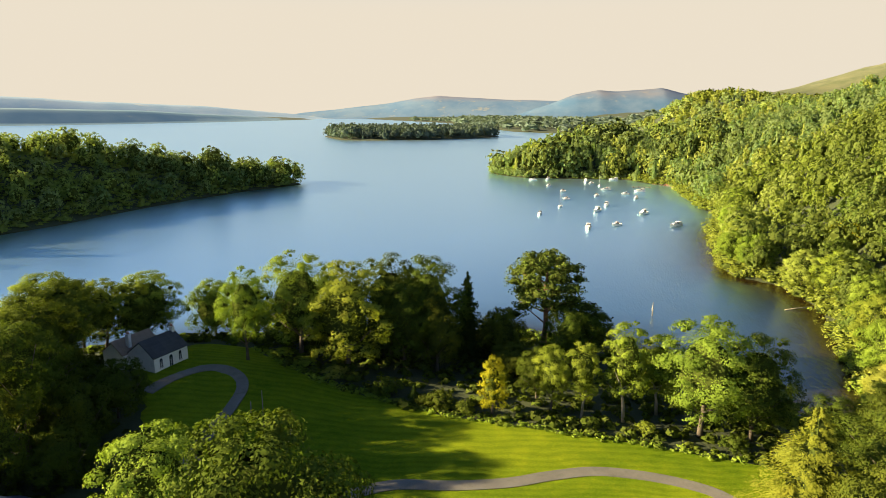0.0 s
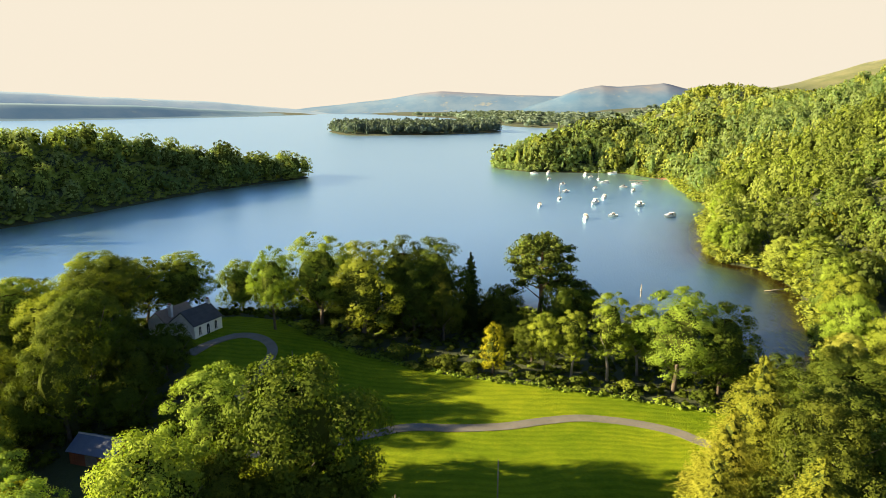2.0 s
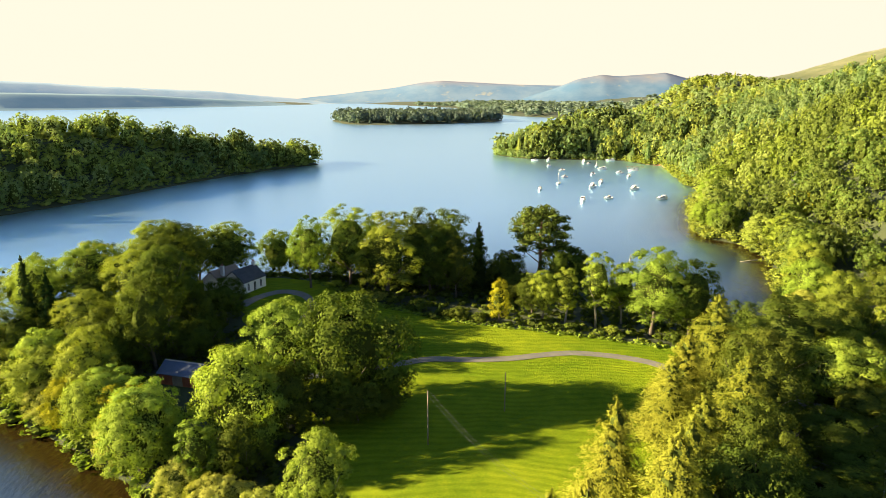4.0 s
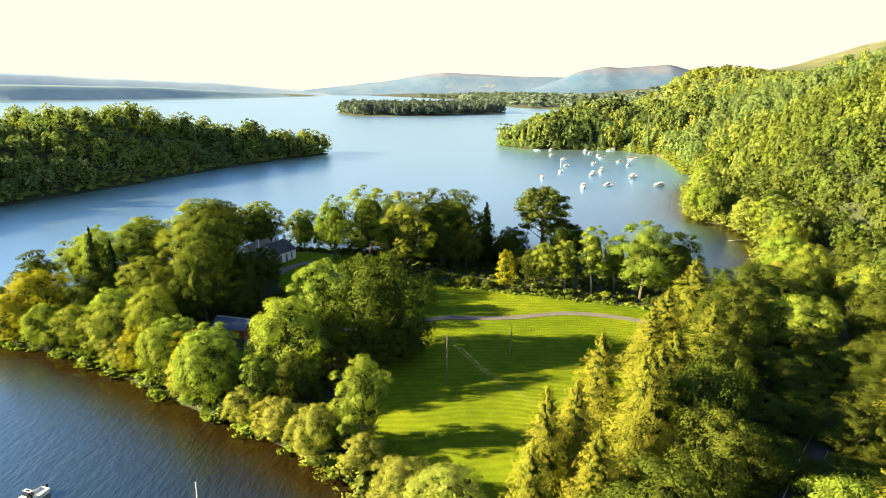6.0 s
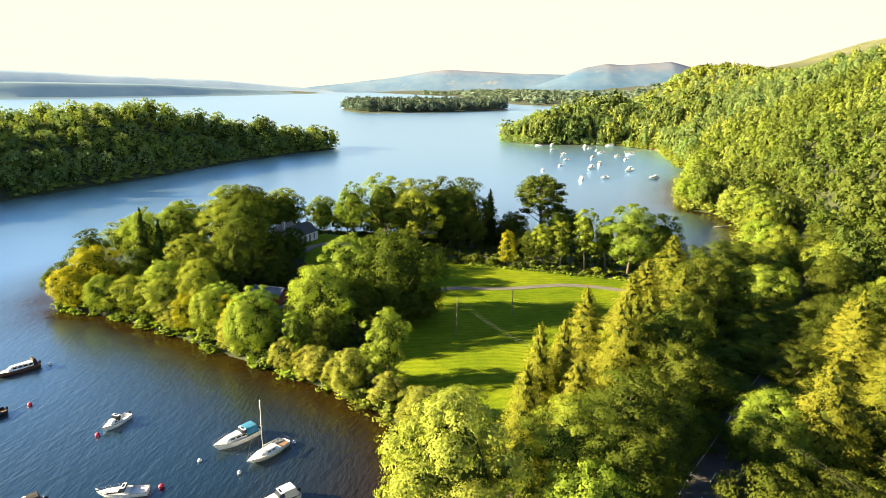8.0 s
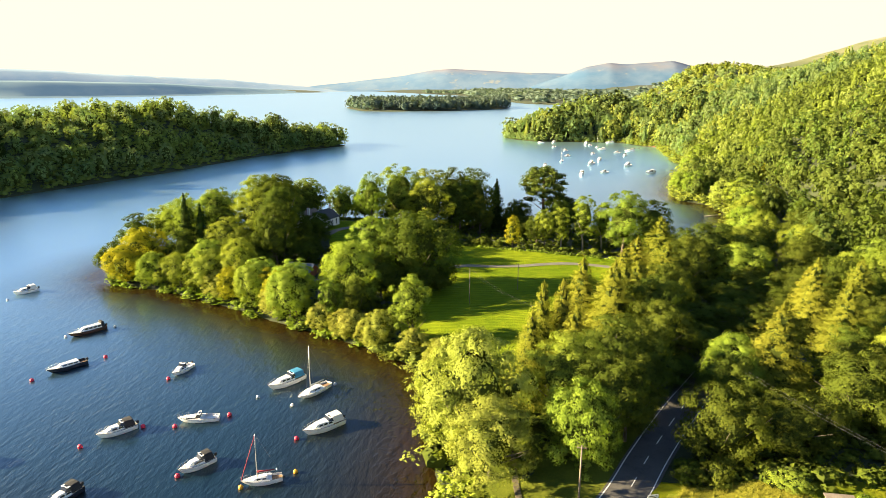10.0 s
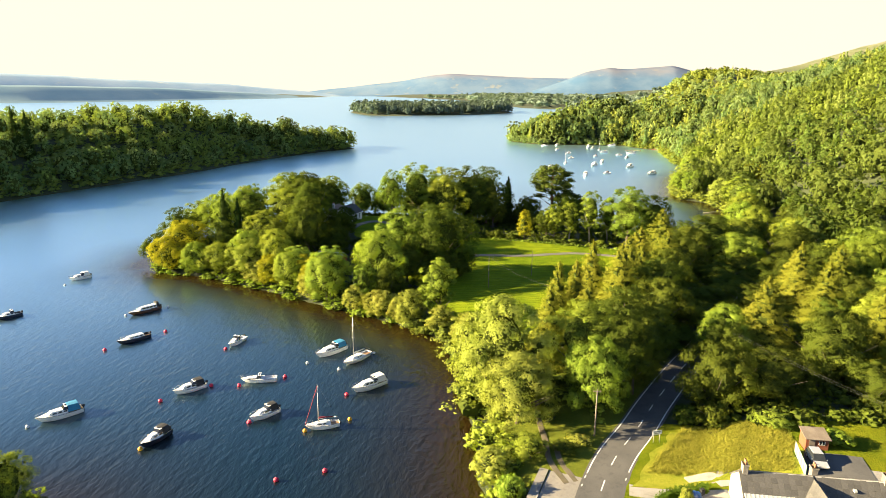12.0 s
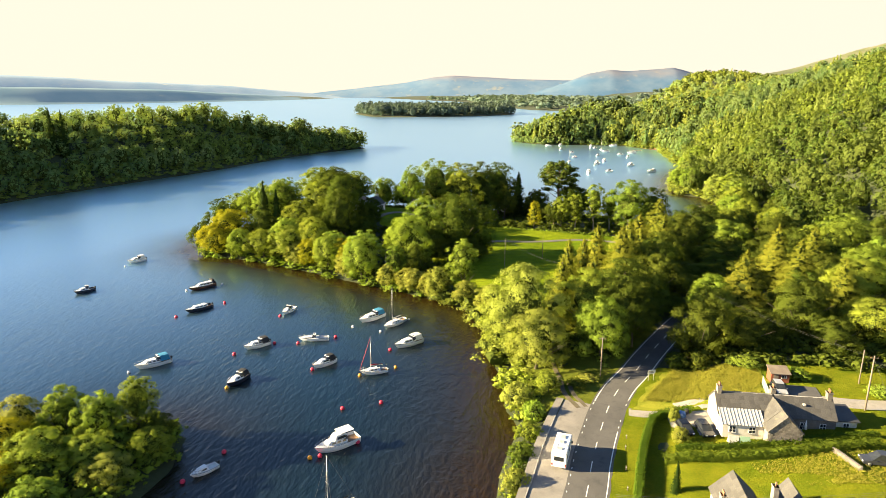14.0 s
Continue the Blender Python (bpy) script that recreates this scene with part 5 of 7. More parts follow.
# single shrubs along the field and by the road
for row in [("bush", -24.5, 152.5, 7.6, 2.6), ("bush", -17, 149.5, 6.3, 1.9), ("bush", -14, 149, 7.2, 2.4), ("bush", -9.5, 147.5, 6.6, 1.7), ("bush", -36, 157, 7.4, 2.4), ("bush", -43, 160, 7.8, 2.4), ("bush", -49, 163, 8.2, 2.2),
            ("fir", -19, 150, 8.0, 1.0), ("bush", 12, 146, 5.6, 1.6, None, None, 3), ("bush", 21, 145, 5.8, 1.8, None, None, 0), ("bush", 34, 142, 6.2, 2.0, None, None, 3), ("bush", 42, 137, 8, 3)]:
    plant(*row)
for row in [("bush", -3.6, 0.5, 4.2, 2.2), ("bush", -4.8, -6, 4, 2.2), ("bush", -5.5, -13, 4.2, 2.0), ("bush", -6.5, -21, 4.0, 2.4), ("bush", -3.0, 7, 4.6, 2.0), ("bush", 4.5, 17, 4.4, 1.8), ("bush", 6.5, 19, 4.6, 1.8), ("bush", 19.6, 6.2, 5.7, 1.0),
            ("bush", 19.2, -0.6, 5.9, 1.4), ("bush", 28, 27, 7.4, 2.6, None, None, 3), ("bush", 36, 24.5, 7.6, 2.4, None, None, 1), ("bush", 43, 20, 8, 2), ("bush", 54, 14, 8.2, 2), ("fir", 16.2, -13, 7.6, 0.8), ("bush", 24, 27.5, 6.4, 2.2, None, None, 3)]:
    plant(*row)
for kind, made in PROTO.items():
    for k, (ob, _, _) in enumerate(made):
        if (kind, k) not in USED:
            for o in (*ob.children_recursive, ob):
                bpy.data.objects.remove(o)


# ---------------------------------------------------------------- boats and buoys
M_GRP = surface("white_hull_paint", (0.70, 0.70, 0.67), (0.84, 0.84, 0.82), 3, 0.5, 0.28, 0.03)
M_GRPD = surface("off_white_deck", (0.62, 0.61, 0.57), (0.76, 0.75, 0.71), 4, 0.6, 0.5, 0.05)
M_NAVY = surface("dark_navy_paint", (0.012, 0.014, 0.022), (0.03, 0.032, 0.045), 3, 0.5, 0.3, 0.03)
M_ANTIFOUL = surface("antifouling", (0.03, 0.02, 0.02), (0.07, 0.035, 0.03), 4, 0.5, 0.7, 0.05)
M_BROWNHULL = surface("varnished_hull", (0.06, 0.028, 0.014), (0.12, 0.055, 0.025), 3, 0.5, 0.35, 0.05)
M_TINT = surface("tinted_glass", (0.012, 0.014, 0.017), (0.03, 0.033, 0.038), 2, 0.5, 0.06, 0)
M_BLUECLOTH = surface("blue_canvas", (0.02, 0.16, 0.30), (0.035, 0.24, 0.40), 8, 1.0, 0.85, 0.2)
M_BLACKCLOTH = surface("black_canvas", (0.012, 0.012, 0.014), (0.035, 0.035, 0.038), 8, 1.0, 0.85, 0.2)
M_REDCLOTH = surface("red_canvas", (0.22, 0.02, 0.03), (0.33, 0.035, 0.045), 8, 1.0, 0.85, 0.2)
M_ALLOY = surface("mast_alloy", (0.50, 0.50, 0.49), (0.66, 0.66, 0.65), 8, 1.0, 0.38, 0.03, 0.7)
M_STEEL = surface("stainless_rail", (0.55, 0.55, 0.55), (0.72, 0.72, 0.72), 8, 1.0, 0.25, 0.0, 1.0)
M_WIRE = surface("rigging_wire", (0.06, 0.06, 0.06), (0.11, 0.11, 0.11), 8, 1, 0.6, 0, 0.2)
M_TEAK = surface("teak_seat", (0.16, 0.09, 0.045), (0.28, 0.17, 0.09), 9, 1.2, 0.7, 0.2)
M_MOTOR = surface("outboard_paint", (0.02, 0.02, 0.022), (0.05, 0.05, 0.055), 5, 1, 0.4, 0.05)
M_RED_BUOY = surface("red_buoy_plastic", (0.55, 0.018, 0.05), (0.72, 0.04, 0.09), 4, 0.8, 0.5, 0.1)
M_YELLOW_BUOY = surface("yellow_buoy_plastic", (0.62, 0.28, 0.015), (0.75, 0.38, 0.03), 4, 0.8, 0.5, 0.1)
M_WHITE_BUOY = surface("white_buoy_plastic", (0.55, 0.56, 0.56), (0.75, 0.76, 0.76), 4, 0.8, 0.5, 0.1)


def hull_sections(L, B, free, n=13, stern=0.82, sheer=0.28, rake=0.14, draft=0.28):
    """Stations along the hull, bow at +x: for each the gunwale, chine, and keel points of one side."""
    rows = []
    for i in range(n):
        u = i / (n - 1)
        half = B / 2 * min(1.0, stern + (1 - stern) * min(1, u / 0.35)) * (1 - max(0, (u - 0.42) / 0.58) ** 2.3)
        half = max(half, 0.015)
        top = free * (1 + sheer * u * u)
        x_top = -L / 2 + L * u
        x_low = -L / 2 + L * u * (1 - rake * u)
        rows.append(((x_top, half, top), (x_top * 0.5 + x_low * 0.5, half * 0.93, top * 0.42), (x_low, half * 0.78, 0.02), (x_low, half * 0.12, -draft)))
    return rows


def hull_mesh(name, rows, mats, band=None):
    """band: slots for the strips from gunwale down to keel."""
    vs, fs, sl = [], [], []
    n, k = len(rows), 4
    for s in (1, -1):
        o = len(vs)
        for r in rows:
            vs += [(x, y * s, z) for x, y, z in r]
        for i in range(n - 1):
            for j in range(k - 1):
                a = o + i * k + j
                q = (a, a + 1, a + k + 1, a + k)
                fs.append(q if s > 0 else q[::-1])
                sl.append((band or (0, 0, 0))[j])
    o2 = n * k
    for j in range(k - 1):
        fs.append((j + 1, j, o2 + j, o2 + j + 1))
        sl.append((band or (0, 0, 0))[j])
    return mesh_of(name, vs, fs, mats, sl, smooth=False)


def deck_mesh(rows, mat, u0, u1, drop=0.03, inset=0.03):
    a = [r[0] for r in rows]
    n = len(a)
    i0, i1 = int(u0 * (n - 1)), int(u1 * (n - 1))
    vs, fs = [], []
    for x, y, z in a[i0:i1 + 1]:
        w = max(0.0, y - inset)
        vs += [(x, w, z - drop), (x, w * 0.4, z - drop + 0.05), (x, -w * 0.4, z - drop + 0.05), (x, -w, z - drop)]
    for i in range(i1 - i0):
        for j in range(3):
            o = i * 4 + j
            fs.append((o, o + 1, o + 5, o + 4))
    return mesh_of("deck", vs, fs, [mat])


def strake_mesh(rows, mat, r=0.03):
    tubes = []
    for s in (1, -1):
        pts = [(x, y * s, z - 0.03) for (x, y, z) in (q[0] for q in rows)]
        tubes.append((pts, [r] * len(pts), 5))
    return tubes_mesh("rubbing_strake", tubes, mat)


def house_mesh(name, x0, x1, w0, w1, z0, z1, mat, slope0=0.25, slope1=0.15, tuck=0.82):
    """A cabin: wider at the foot, with raked ends and a slightly cambered top."""
    bm = bmesh.new()
    low = [(x0, w0), (x1, w1), (x1, -w1), (x0, -w0)]
    a = [bm.verts.new((x, y, z0)) for x, y in low]
    top = [(x0 + slope0, w0 * tuck), (x1 - slope1, w1 * tuck), (x1 - slope1, -w1 * tuck), (x0 + slope0, -w0 * tuck)]
    b = [bm.verts.new((x, y, z1)) for x, y in top]
    c0, c1 = bm.verts.new((x0 + slope0, 0, z1 + 0.05)), bm.verts.new((x1 - slope1, 0, z1 + 0.05))
    for i in range(4):
        j = (i + 1) % 4
        if i == 1:
            bm.faces.new((a[1], a[2], b[2], c1, b[1]))
        elif i == 3:
            bm.faces.new((a[3], a[0], b[0], c0, b[3]))
        else:
            bm.faces.new((a[i], a[j], b[j], b[i]))
    bm.faces.new((b[0], b[1], c1, c0))
    bm.faces.new((c0, c1, b[2], b[3]))
    bmesh.ops.recalc_face_normals(bm, faces=bm.faces[:])
    bmesh.ops.bevel(bm, geom=bm.edges[:], offset=0.05, segments=2, affect="EDGES")
    me = bpy.data.meshes.new(name)
    bm.to_mesh(me)
    bm.free()
    me.materials.append(mat)
    return me


def window_strip(x0, x1, y, z0, z1, lean, mat):
    """A cabin side window, 8 mm thick, leaning inward."""
    bm = bmesh.new()
    s = 1 if y > 0 else -1
    o = [(x0, z0), (x1, z0), (x1 - 0.08, z1), (x0 + 0.12, z1)]
    a = [bm.verts.new((x, y - s * lean * (z - z0), z)) for x, z in o]
    b = [bm.verts.new((x, y - s * lean * (z - z0) + s * 0.012, z)) for x, z in o]
    bm.faces.new(a)
    bm.faces.new(b[::-1])
    for i in range(4):
        j = (i + 1) % 4
        bm.faces.new((a[j], a[i], b[i], b[j]))
    bmesh.ops.recalc_face_normals(bm, faces=bm.faces[:])
    me = bpy.data.meshes.new("cabin_window")
    bm.to_mesh(me)
    bm.free()
    me.materials.append(mat)
    return me


def pulpit(rows, mat, u0=0.62, h=0.5, both=True):
    a = [r[0] for r in rows]
    n = len(a)
    ks = range(int(u0 * (n - 1)), n)
    tubes, top = [], []
    for k in ks:
        x, y, z = a[k]
        y = max(0.0, y - 0.06)
        tubes.append((((x, y, z - 0.02), (x, y, z + h)), (0.014, 0.014), 5))
        tubes.append((((x, -y, z - 0.02), (x, -y, z + h)), (0.014, 0.014), 5))
        top.append((x, y, z + h))
    tubes.append((top + [(x, -y, z) for x, y, z in top[::-1]], [0.016] * (2 * len(top)), 5))
    return tubes_mesh("pulpit_rail", tubes, mat)


def motor_boat(label, m, L=6.5, B=2.4, free=0.85, hull=(0, 0, 1), hull_mat=None, cabin=(0.30, 0.78, 0.62), wheel=True, canopy=None, canopy_open=False, flybridge=False, motor=True, windows=2, group="moored boats", name="motor_boat"):
    t = thing(name, m, label, "boat", group)
    rows = hull_sections(L, B, free)
    part_mesh("hull", hull_mesh("hull", rows, [hull_mat or M_GRP, M_ANTIFOUL], hull), t)
    part_mesh("deck", deck_mesh(rows, M_GRPD, 0.34, 1.0), t)
    part_mesh("cockpit_floor", deck_mesh(rows, M_TEAK if windows > 2 else M_GRPD, 0.0, 0.42, free * 0.5, 0.12), t)
    part_mesh("rubbing_strake", strake_mesh(rows, M_NAVY), t)
    x0, x1 = -L / 2 + cabin[0] * L, -L / 2 + cabin[1] * L
    z0, z1 = free * 1.0, free + cabin[2]
    w0, w1 = B * 0.40, B * 0.25
    cab = part_mesh("cabin", house_mesh("cabin", x0, x1, w0, w1, z0, z1, M_GRP, 0.08, cabin[2] * 1.3), t)
    for s in (1, -1):
        for k in range(windows):
            a = x0 + 0.25 + k * (x1 - x0 - cabin[2] - 0.45) / windows
            b = a + (x1 - x0 - cabin[2] - 0.45) / windows - 0.12
            ym = s * (w0 + (w1 - w0) * ((a + b) / 2 - x0) / (x1 - x0) * 0.82 + 0.015)
            part_mesh("cabin_window", window_strip(a, b, ym * 0.985, z0 + cabin[2] * 0.38, z0 + cabin[2] * 0.8, 0.33 * w0 / cabin[2] * 0.6, M_TINT), cab, "dark tinted glass")
    if wheel:
        xs = x0 + 0.15
        house = house_mesh("windscreen", xs - 0.1, xs + 0.85, w0 * 0.98, w0 * 0.72, z1 - 0.1, z1 + 0.46, M_TINT, 0.05, 0.5)
        part_mesh("windscreen", house, t, "dark raked windscreen")
        bm = bmesh.new()
        box(bm, xs - 0.15, xs + 0.42, -w0 * 0.78, w0 * 0.78, z1 + 0.42, z1 + 0.48, 0.02)
        part("windscreen_top", bm, M_GRP, t)
    if canopy is not None:
        cx0, cx1 = -L / 2 + 0.35, x0 + 0.25
        me = house_mesh("canopy", cx0, cx1, B * 0.42, B * 0.40, free + 0.05, z1 + 0.55, canopy, 0.28, 0.1, 0.8)
        part_mesh("canopy", me, t)
    if flybridge:
        fb = part_mesh("flybridge", house_mesh("flybridge", x0 + 0.1, x0 + L * 0.30, w0 * 0.85, w0 * 0.7, z1, z1 + 0.75, M_GRP, 0.1, 0.55), t)
        bm = bmesh.new()
        box(bm, x0 - L * 0.16, x0 + L * 0.17, -w0 * 0.85, w0 * 0.85, z1 + 1.0, z1 + 1.06, 0.02)
        part("hard_top", bm, M_GRP, t)
        for a in (x0 - L * 0.14, x0 + L * 0.15):
            for s in (1, -1):
                part_mesh("top_post", tubes_mesh("top_post", [(((a, s * w0 * 0.8, free), (a, s * w0 * 0.8, z1 + 1.02)), (0.025, 0.025), 6)], M_STEEL), t)
        for s in (1, -1):
            part_mesh("flybridge_window", window_strip(x0 + 0.25, x0 + L * 0.24, s * w0 * 0.84, z1 + 0.2, z1 + 0.6, 0.15, M_TINT), fb)
    part_mesh("pulpit_rail", pulpit(rows, M_STEEL, 0.66, 0.42), t)
    if motor:
        bm = bmesh.new()
        box(bm, -L / 2 - 0.42, -L / 2 - 0.02, -0.17, 0.17, free * 0.75, free * 0.75 + 0.5, 0.07)
        box(bm, -L / 2 - 0.30, -L / 2 - 0.14, -0.07, 0.07, -0.3, free * 0.8, 0.03)
        part("outboard_motor", bm, M_MOTOR, t)
    return t


def sail_boat(label, m, L=6.2, B=2.2, mast=8.6, cover=None, furl=None):
    t = thing("sailing_yacht", m, label, "yacht", "moored boats")
    rows = hull_sections(L, B, 0.8, 13, 0.62, 0.22, 0.2, 0.35)
    part_mesh("hull", hull_mesh("hull", rows, [M_GRP, M_ANTIFOUL], (0, 0, 1)), t)
    part_mesh("deck", deck_mesh(rows, M_GRPD, 0.30, 1.0), t)
    part_mesh("cockpit_floor", deck_mesh(rows, M_TEAK, 0.0, 0.36, 0.35, 0.2), t)
    part_mesh("rubbing_strake", strake_mesh(rows, M_NAVY, 0.025), t)
    cab = part_mesh("coachroof", house_mesh("coachroof", -0.16 * L, 0.22 * L, B * 0.33, B * 0.22, 0.78, 1.2, M_GRP, 0.12, 0.5), t)
    for s in (1, -1):
        for k in range(2):
            part_mesh("cabin_window", window_strip(-0.12 * L + k * 0.8, -0.12 * L + k * 0.8 + 0.6, s * (B * 0.325 - k * 0.06), 0.92, 1.1, 0.3, M_TINT), cab)
    mx = 0.10 * L
    part_mesh("mast", tubes_mesh("mast", [(((mx, 0, 0.8), (mx - 0.05, 0, mast * 0.5), (mx - 0.12, 0, mast)), (0.075, 0.07, 0.045), 8)], M_ALLOY), t)
    part_mesh("spreader", tubes_mesh("spreader", [(((mx - 0.06, -0.55, mast * 0.55), (mx - 0.05, 0, mast * 0.56), (mx - 0.06, 0.55, mast * 0.55)), (0.02, 0.03, 0.02), 5)], M_ALLOY), t)
    boom = part_mesh("boom", tubes_mesh("boom", [(((mx, 0, 1.75), (-0.34 * L, 0, 1.7)), (0.05, 0.045), 7)], M_ALLOY), t)
    if cover is not None:
        part_mesh("sail_cover", tubes_mesh("sail_cover", [(((mx - 0.05, 0, 1.95), (mx - 0.9, 0, 1.9), (-0.33 * L, 0, 1.8)), (0.15, 0.13, 0.07), 8)], cover), boom)
    bow = rows[-1][0]
    wires = [((mx - 0.1, 0, mast * 0.97), (bow[0] - 0.1, 0, bow[2])), ((mx - 0.12, 0, mast), (-L / 2 + 0.05, 0, 0.85)), ((mx - 0.05, 0.55, mast * 0.55), (mx - 0.1, B * 0.44, 0.85)), ((mx - 0.05, -0.55, mast * 0.55), (mx - 0.1, -B * 0.44, 0.85)),
             ((mx - 0.1, 0, mast * 0.95), (mx - 0.05, 0.55, mast * 0.55)), ((mx - 0.1, 0, mast * 0.95), (mx - 0.05, -0.55, mast * 0.55))]
    for k, (a, b) in enumerate(wires):
        thick = 0.055 if (k == 0 and furl is not None) else 0.014
        part_mesh("forestay" if k == 0 else "stay", tubes_mesh("stay", [((a, b), (thick, thick), 5)], furl if (k == 0 and furl is not None) else M_WIRE), t)
    part_mesh("pulpit_rail", pulpit(rows, M_STEEL, 0.8, 0.5), t)
    part_mesh("pushpit_rail", tubes_mesh("pushpit_rail", [(((-L * 0.36, B * 0.36, 0.8), (-L * 0.36, B * 0.36, 1.35), (-L * 0.49, B * 0.26, 1.35), (-L * 0.49, -B * 0.26, 1.35), (-L * 0.36, -B * 0.36, 1.35), (-L * 0.36, -B * 0.36, 0.8)), [0.016] * 6, 5)], M_STEEL), t)
    bm = bmesh.new()
    box(bm, -L / 2 - 0.3, -L / 2 - 0.02, 0.25, 0.5, 0.4, 0.85, 0.05)
    part("outboard_motor", bm, M_MOTOR, t)
    return t


def afloat(x, y, bow):
    return pose(x, y, 0.0, 0, 0, bow)


motor_boat("white cabin cruiser with a bright blue canopy afloat", afloat(-81.7, 19.6, -129), 7.2, 2.6, 0.9, canopy=M_BLUECLOTH, windows=3)
motor_boat("small white cabin cruiser moored in open water", afloat(-135.3, 94.3, -122), 6.1, 2.3, canopy=M_GRPD)
motor_boat("long dark-hulled river launch with a full cabin", afloat(-99, 70.8, -121), 8.2, 2.4, 0.8, hull_mat=M_BROWNHULL, cabin=(0.12, 0.72, 0.75), wheel=False, windows=4, canopy=M_BLACKCLOTH)
motor_boat("navy-hulled motor launch with a white deck", afloat(-90.1, 53, -122), 7.4, 2.4, 0.85, hull_mat=M_NAVY, cabin=(0.2, 0.74, 0.5), wheel=False, windows=3)
motor_boat("small white fishing boat with a forward cuddy", afloat(-66.4, 55.2, -100), 5.6, 2.2, 0.75, cabin=(0.4, 0.8, 0.6))
motor_boat("white sports cruiser with a dark cockpit hood", afloat(-64.6, 32.2, -129), 6.2, 2.3, canopy=M_BLACKCLOTH, windows=2)
motor_boat("sleek white speedboat with a black windscreen", afloat(-53.4, 38, -163), 6.9, 2.2, 0.75, cabin=(0.42, 0.86, 0.3), windows=1, motor=False)
motor_boat("white open cruiser under a black folding hood", afloat(-46.6, 25.2, -124), 5.7, 2.2, canopy=M_BLACKCLOTH, windows=1)
motor_boat("navy and white weekender with a pale cabin", afloat(-60.8, 15, -105), 5.8, 2.2, hull_mat=M_NAVY, hull=(0, 0, 1), canopy=M_BLACKCLOTH, windows=2)
sail_boat("white sloop with a red sail cover on its boom", afloat(-35.4, 23.1, -153), 5.8, 2.1, 8.0, M_REDCLOTH, M_REDCLOTH)
motor_boat("white cabin cruiser with a turquoise rear awning", afloat(-43.8, 53.1, -123), 8.0, 2.8, 1.0, canopy=M_BLUECLOTH, windows=3)
sail_boat("white cruising yacht with bare mast and white cover", afloat(-37.3, 50.4, -116), 8.0, 2.6, 9.8, M_GRPD)
motor_boat("white motor cruiser with a long pale wheelhouse", afloat(-31.4, 38.5, -131), 7.6, 2.7, 1.0, canopy=M_GRPD, windows=3)
motor_boat("large white flybridge cruiser with a flat hard top", afloat(-34.3, -4.5, -133), 7.8, 2.9, 1.05, flybridge=True, windows=3, motor=False)
motor_boat("little white dayboat with a rounded cuddy", afloat(-51.8, -14.3, -122), 4.4, 1.8, 0.6, cabin=(0.38, 0.82, 0.5), wheel=False, windows=1)
sail_boat("white yacht with a tall alloy mast at mooring", afloat(-29.6, -20.6, -135), 7.0, 2.4, 9.2, M_BLACKCLOTH)

motor_boat("small navy and white motorboat in open water", afloat(-129.8, 61.9, -118), 5.6, 2.2, 0.8, hull_mat=M_NAVY, windows=2)
# the distant fleet: boats built once, then copied
far_cruiser = motor_boat("white cruiser moored in the distant bay", afloat(17.2, 578, -100), 8.5, 3.0, 1.15, windows=3, canopy=M_GRPD, group="boats in the far bay")
far_motor = motor_boat("small white motorboat moored in the distant bay", afloat(16.3, 531, -110), 6.8, 2.5, 0.95, windows=2, group="boats in the far bay")
far_flyer = motor_boat("tall white flybridge boat in the distant bay", afloat(40.1, 410.8, -115), 9.5, 3.2, 1.2, flybridge=True, windows=3, group="boats in the far bay")
far_sail = sail_boat("white sailing yacht moored in the distant bay", afloat(20.1, 425.3, -100), 8.5, 2.6, 11.0, M_NAVY)
tagged(far_sail, group="boats in the far bay")
for src, x, y, w in [(far_flyer, 47.1, 566, -95), (far_motor, 49.7, 551, -120), (far_sail, 55.1, 538, -100), (far_cruiser, 70.7, 583, -160), (far_motor, 25.2, 499, -120), (far_motor, 25.3, 458, -130), (far_motor, 7.7, 396, -95),
                     (far_motor, 46.5, 477.8, -110), (far_cruiser, 56.5, 513.5, -150), (far_cruiser, 48.1, 434, -100), (far_cruiser, 30.5, 356, -95), (far_motor, 44.9, 365.8, -140), (far_motor, 67, 489.7, -150), (far_cruiser, 79.2, 507, -165),
                     (far_motor, 71.1, 470.2, -110), (far_flyer, 64.5, 404.2, -125), (far_cruiser, 74, 368.4, -140), (far_motor, 5, 575, -170)]:
    copy_thing(src, afloat(x, y, w))


def buoy(x, y, mat, label, size=0.34):
    t = thing("mooring_buoy", pose(x, y, 0), label, "buoy", "mooring buoys")
    bm = bmesh.new()
    bmesh.ops.create_uvsphere(bm, u_segments=16, v_segments=10, radius=size, matrix=Matrix.Translation((0, 0, size * 0.55)) @ Matrix.Diagonal((1, 1, 0.92, 1)))
    part("float", bm, mat, t)
    part_mesh("ring", tubes_mesh("ring", [([(0.09 * math.cos(w), 0, size * 1.5 + 0.09 * math.sin(w)) for w in np.linspace(-0.6, 3.75, 9)], [0.018] * 9, 5)], M_STEEL), t)
    return t


red = buoy(-92.9, 47, M_RED_BUOY, "round red mooring buoy floating on the water", 0.40)
for x, y in [(-86, 59.1), (-67.6, 27.4), (-67.2, 51.6), (-56.2, 35.4), (-34.7, 34.9), (-37.1, 7.7), (-30.8, 11), (-31.3, -2.8), (-36, -7.6), (-51.4, -8.8), (-53.6, -17.1), (-49.0, 40.4), (-61.5, 34.6), (-48.2, 22.6)]:
    copy_thing(red, pose(x, y, 0))
yellow = buoy(-37.8, 21.4, M_YELLOW_BUOY, "round yellow mooring buoy floating on the water", 0.38)
for x, y in [(-31.5, 26.2), (-61.6, 12.2), (-37.4, -8.3)]:
    copy_thing(yellow, pose(x, y, 0))
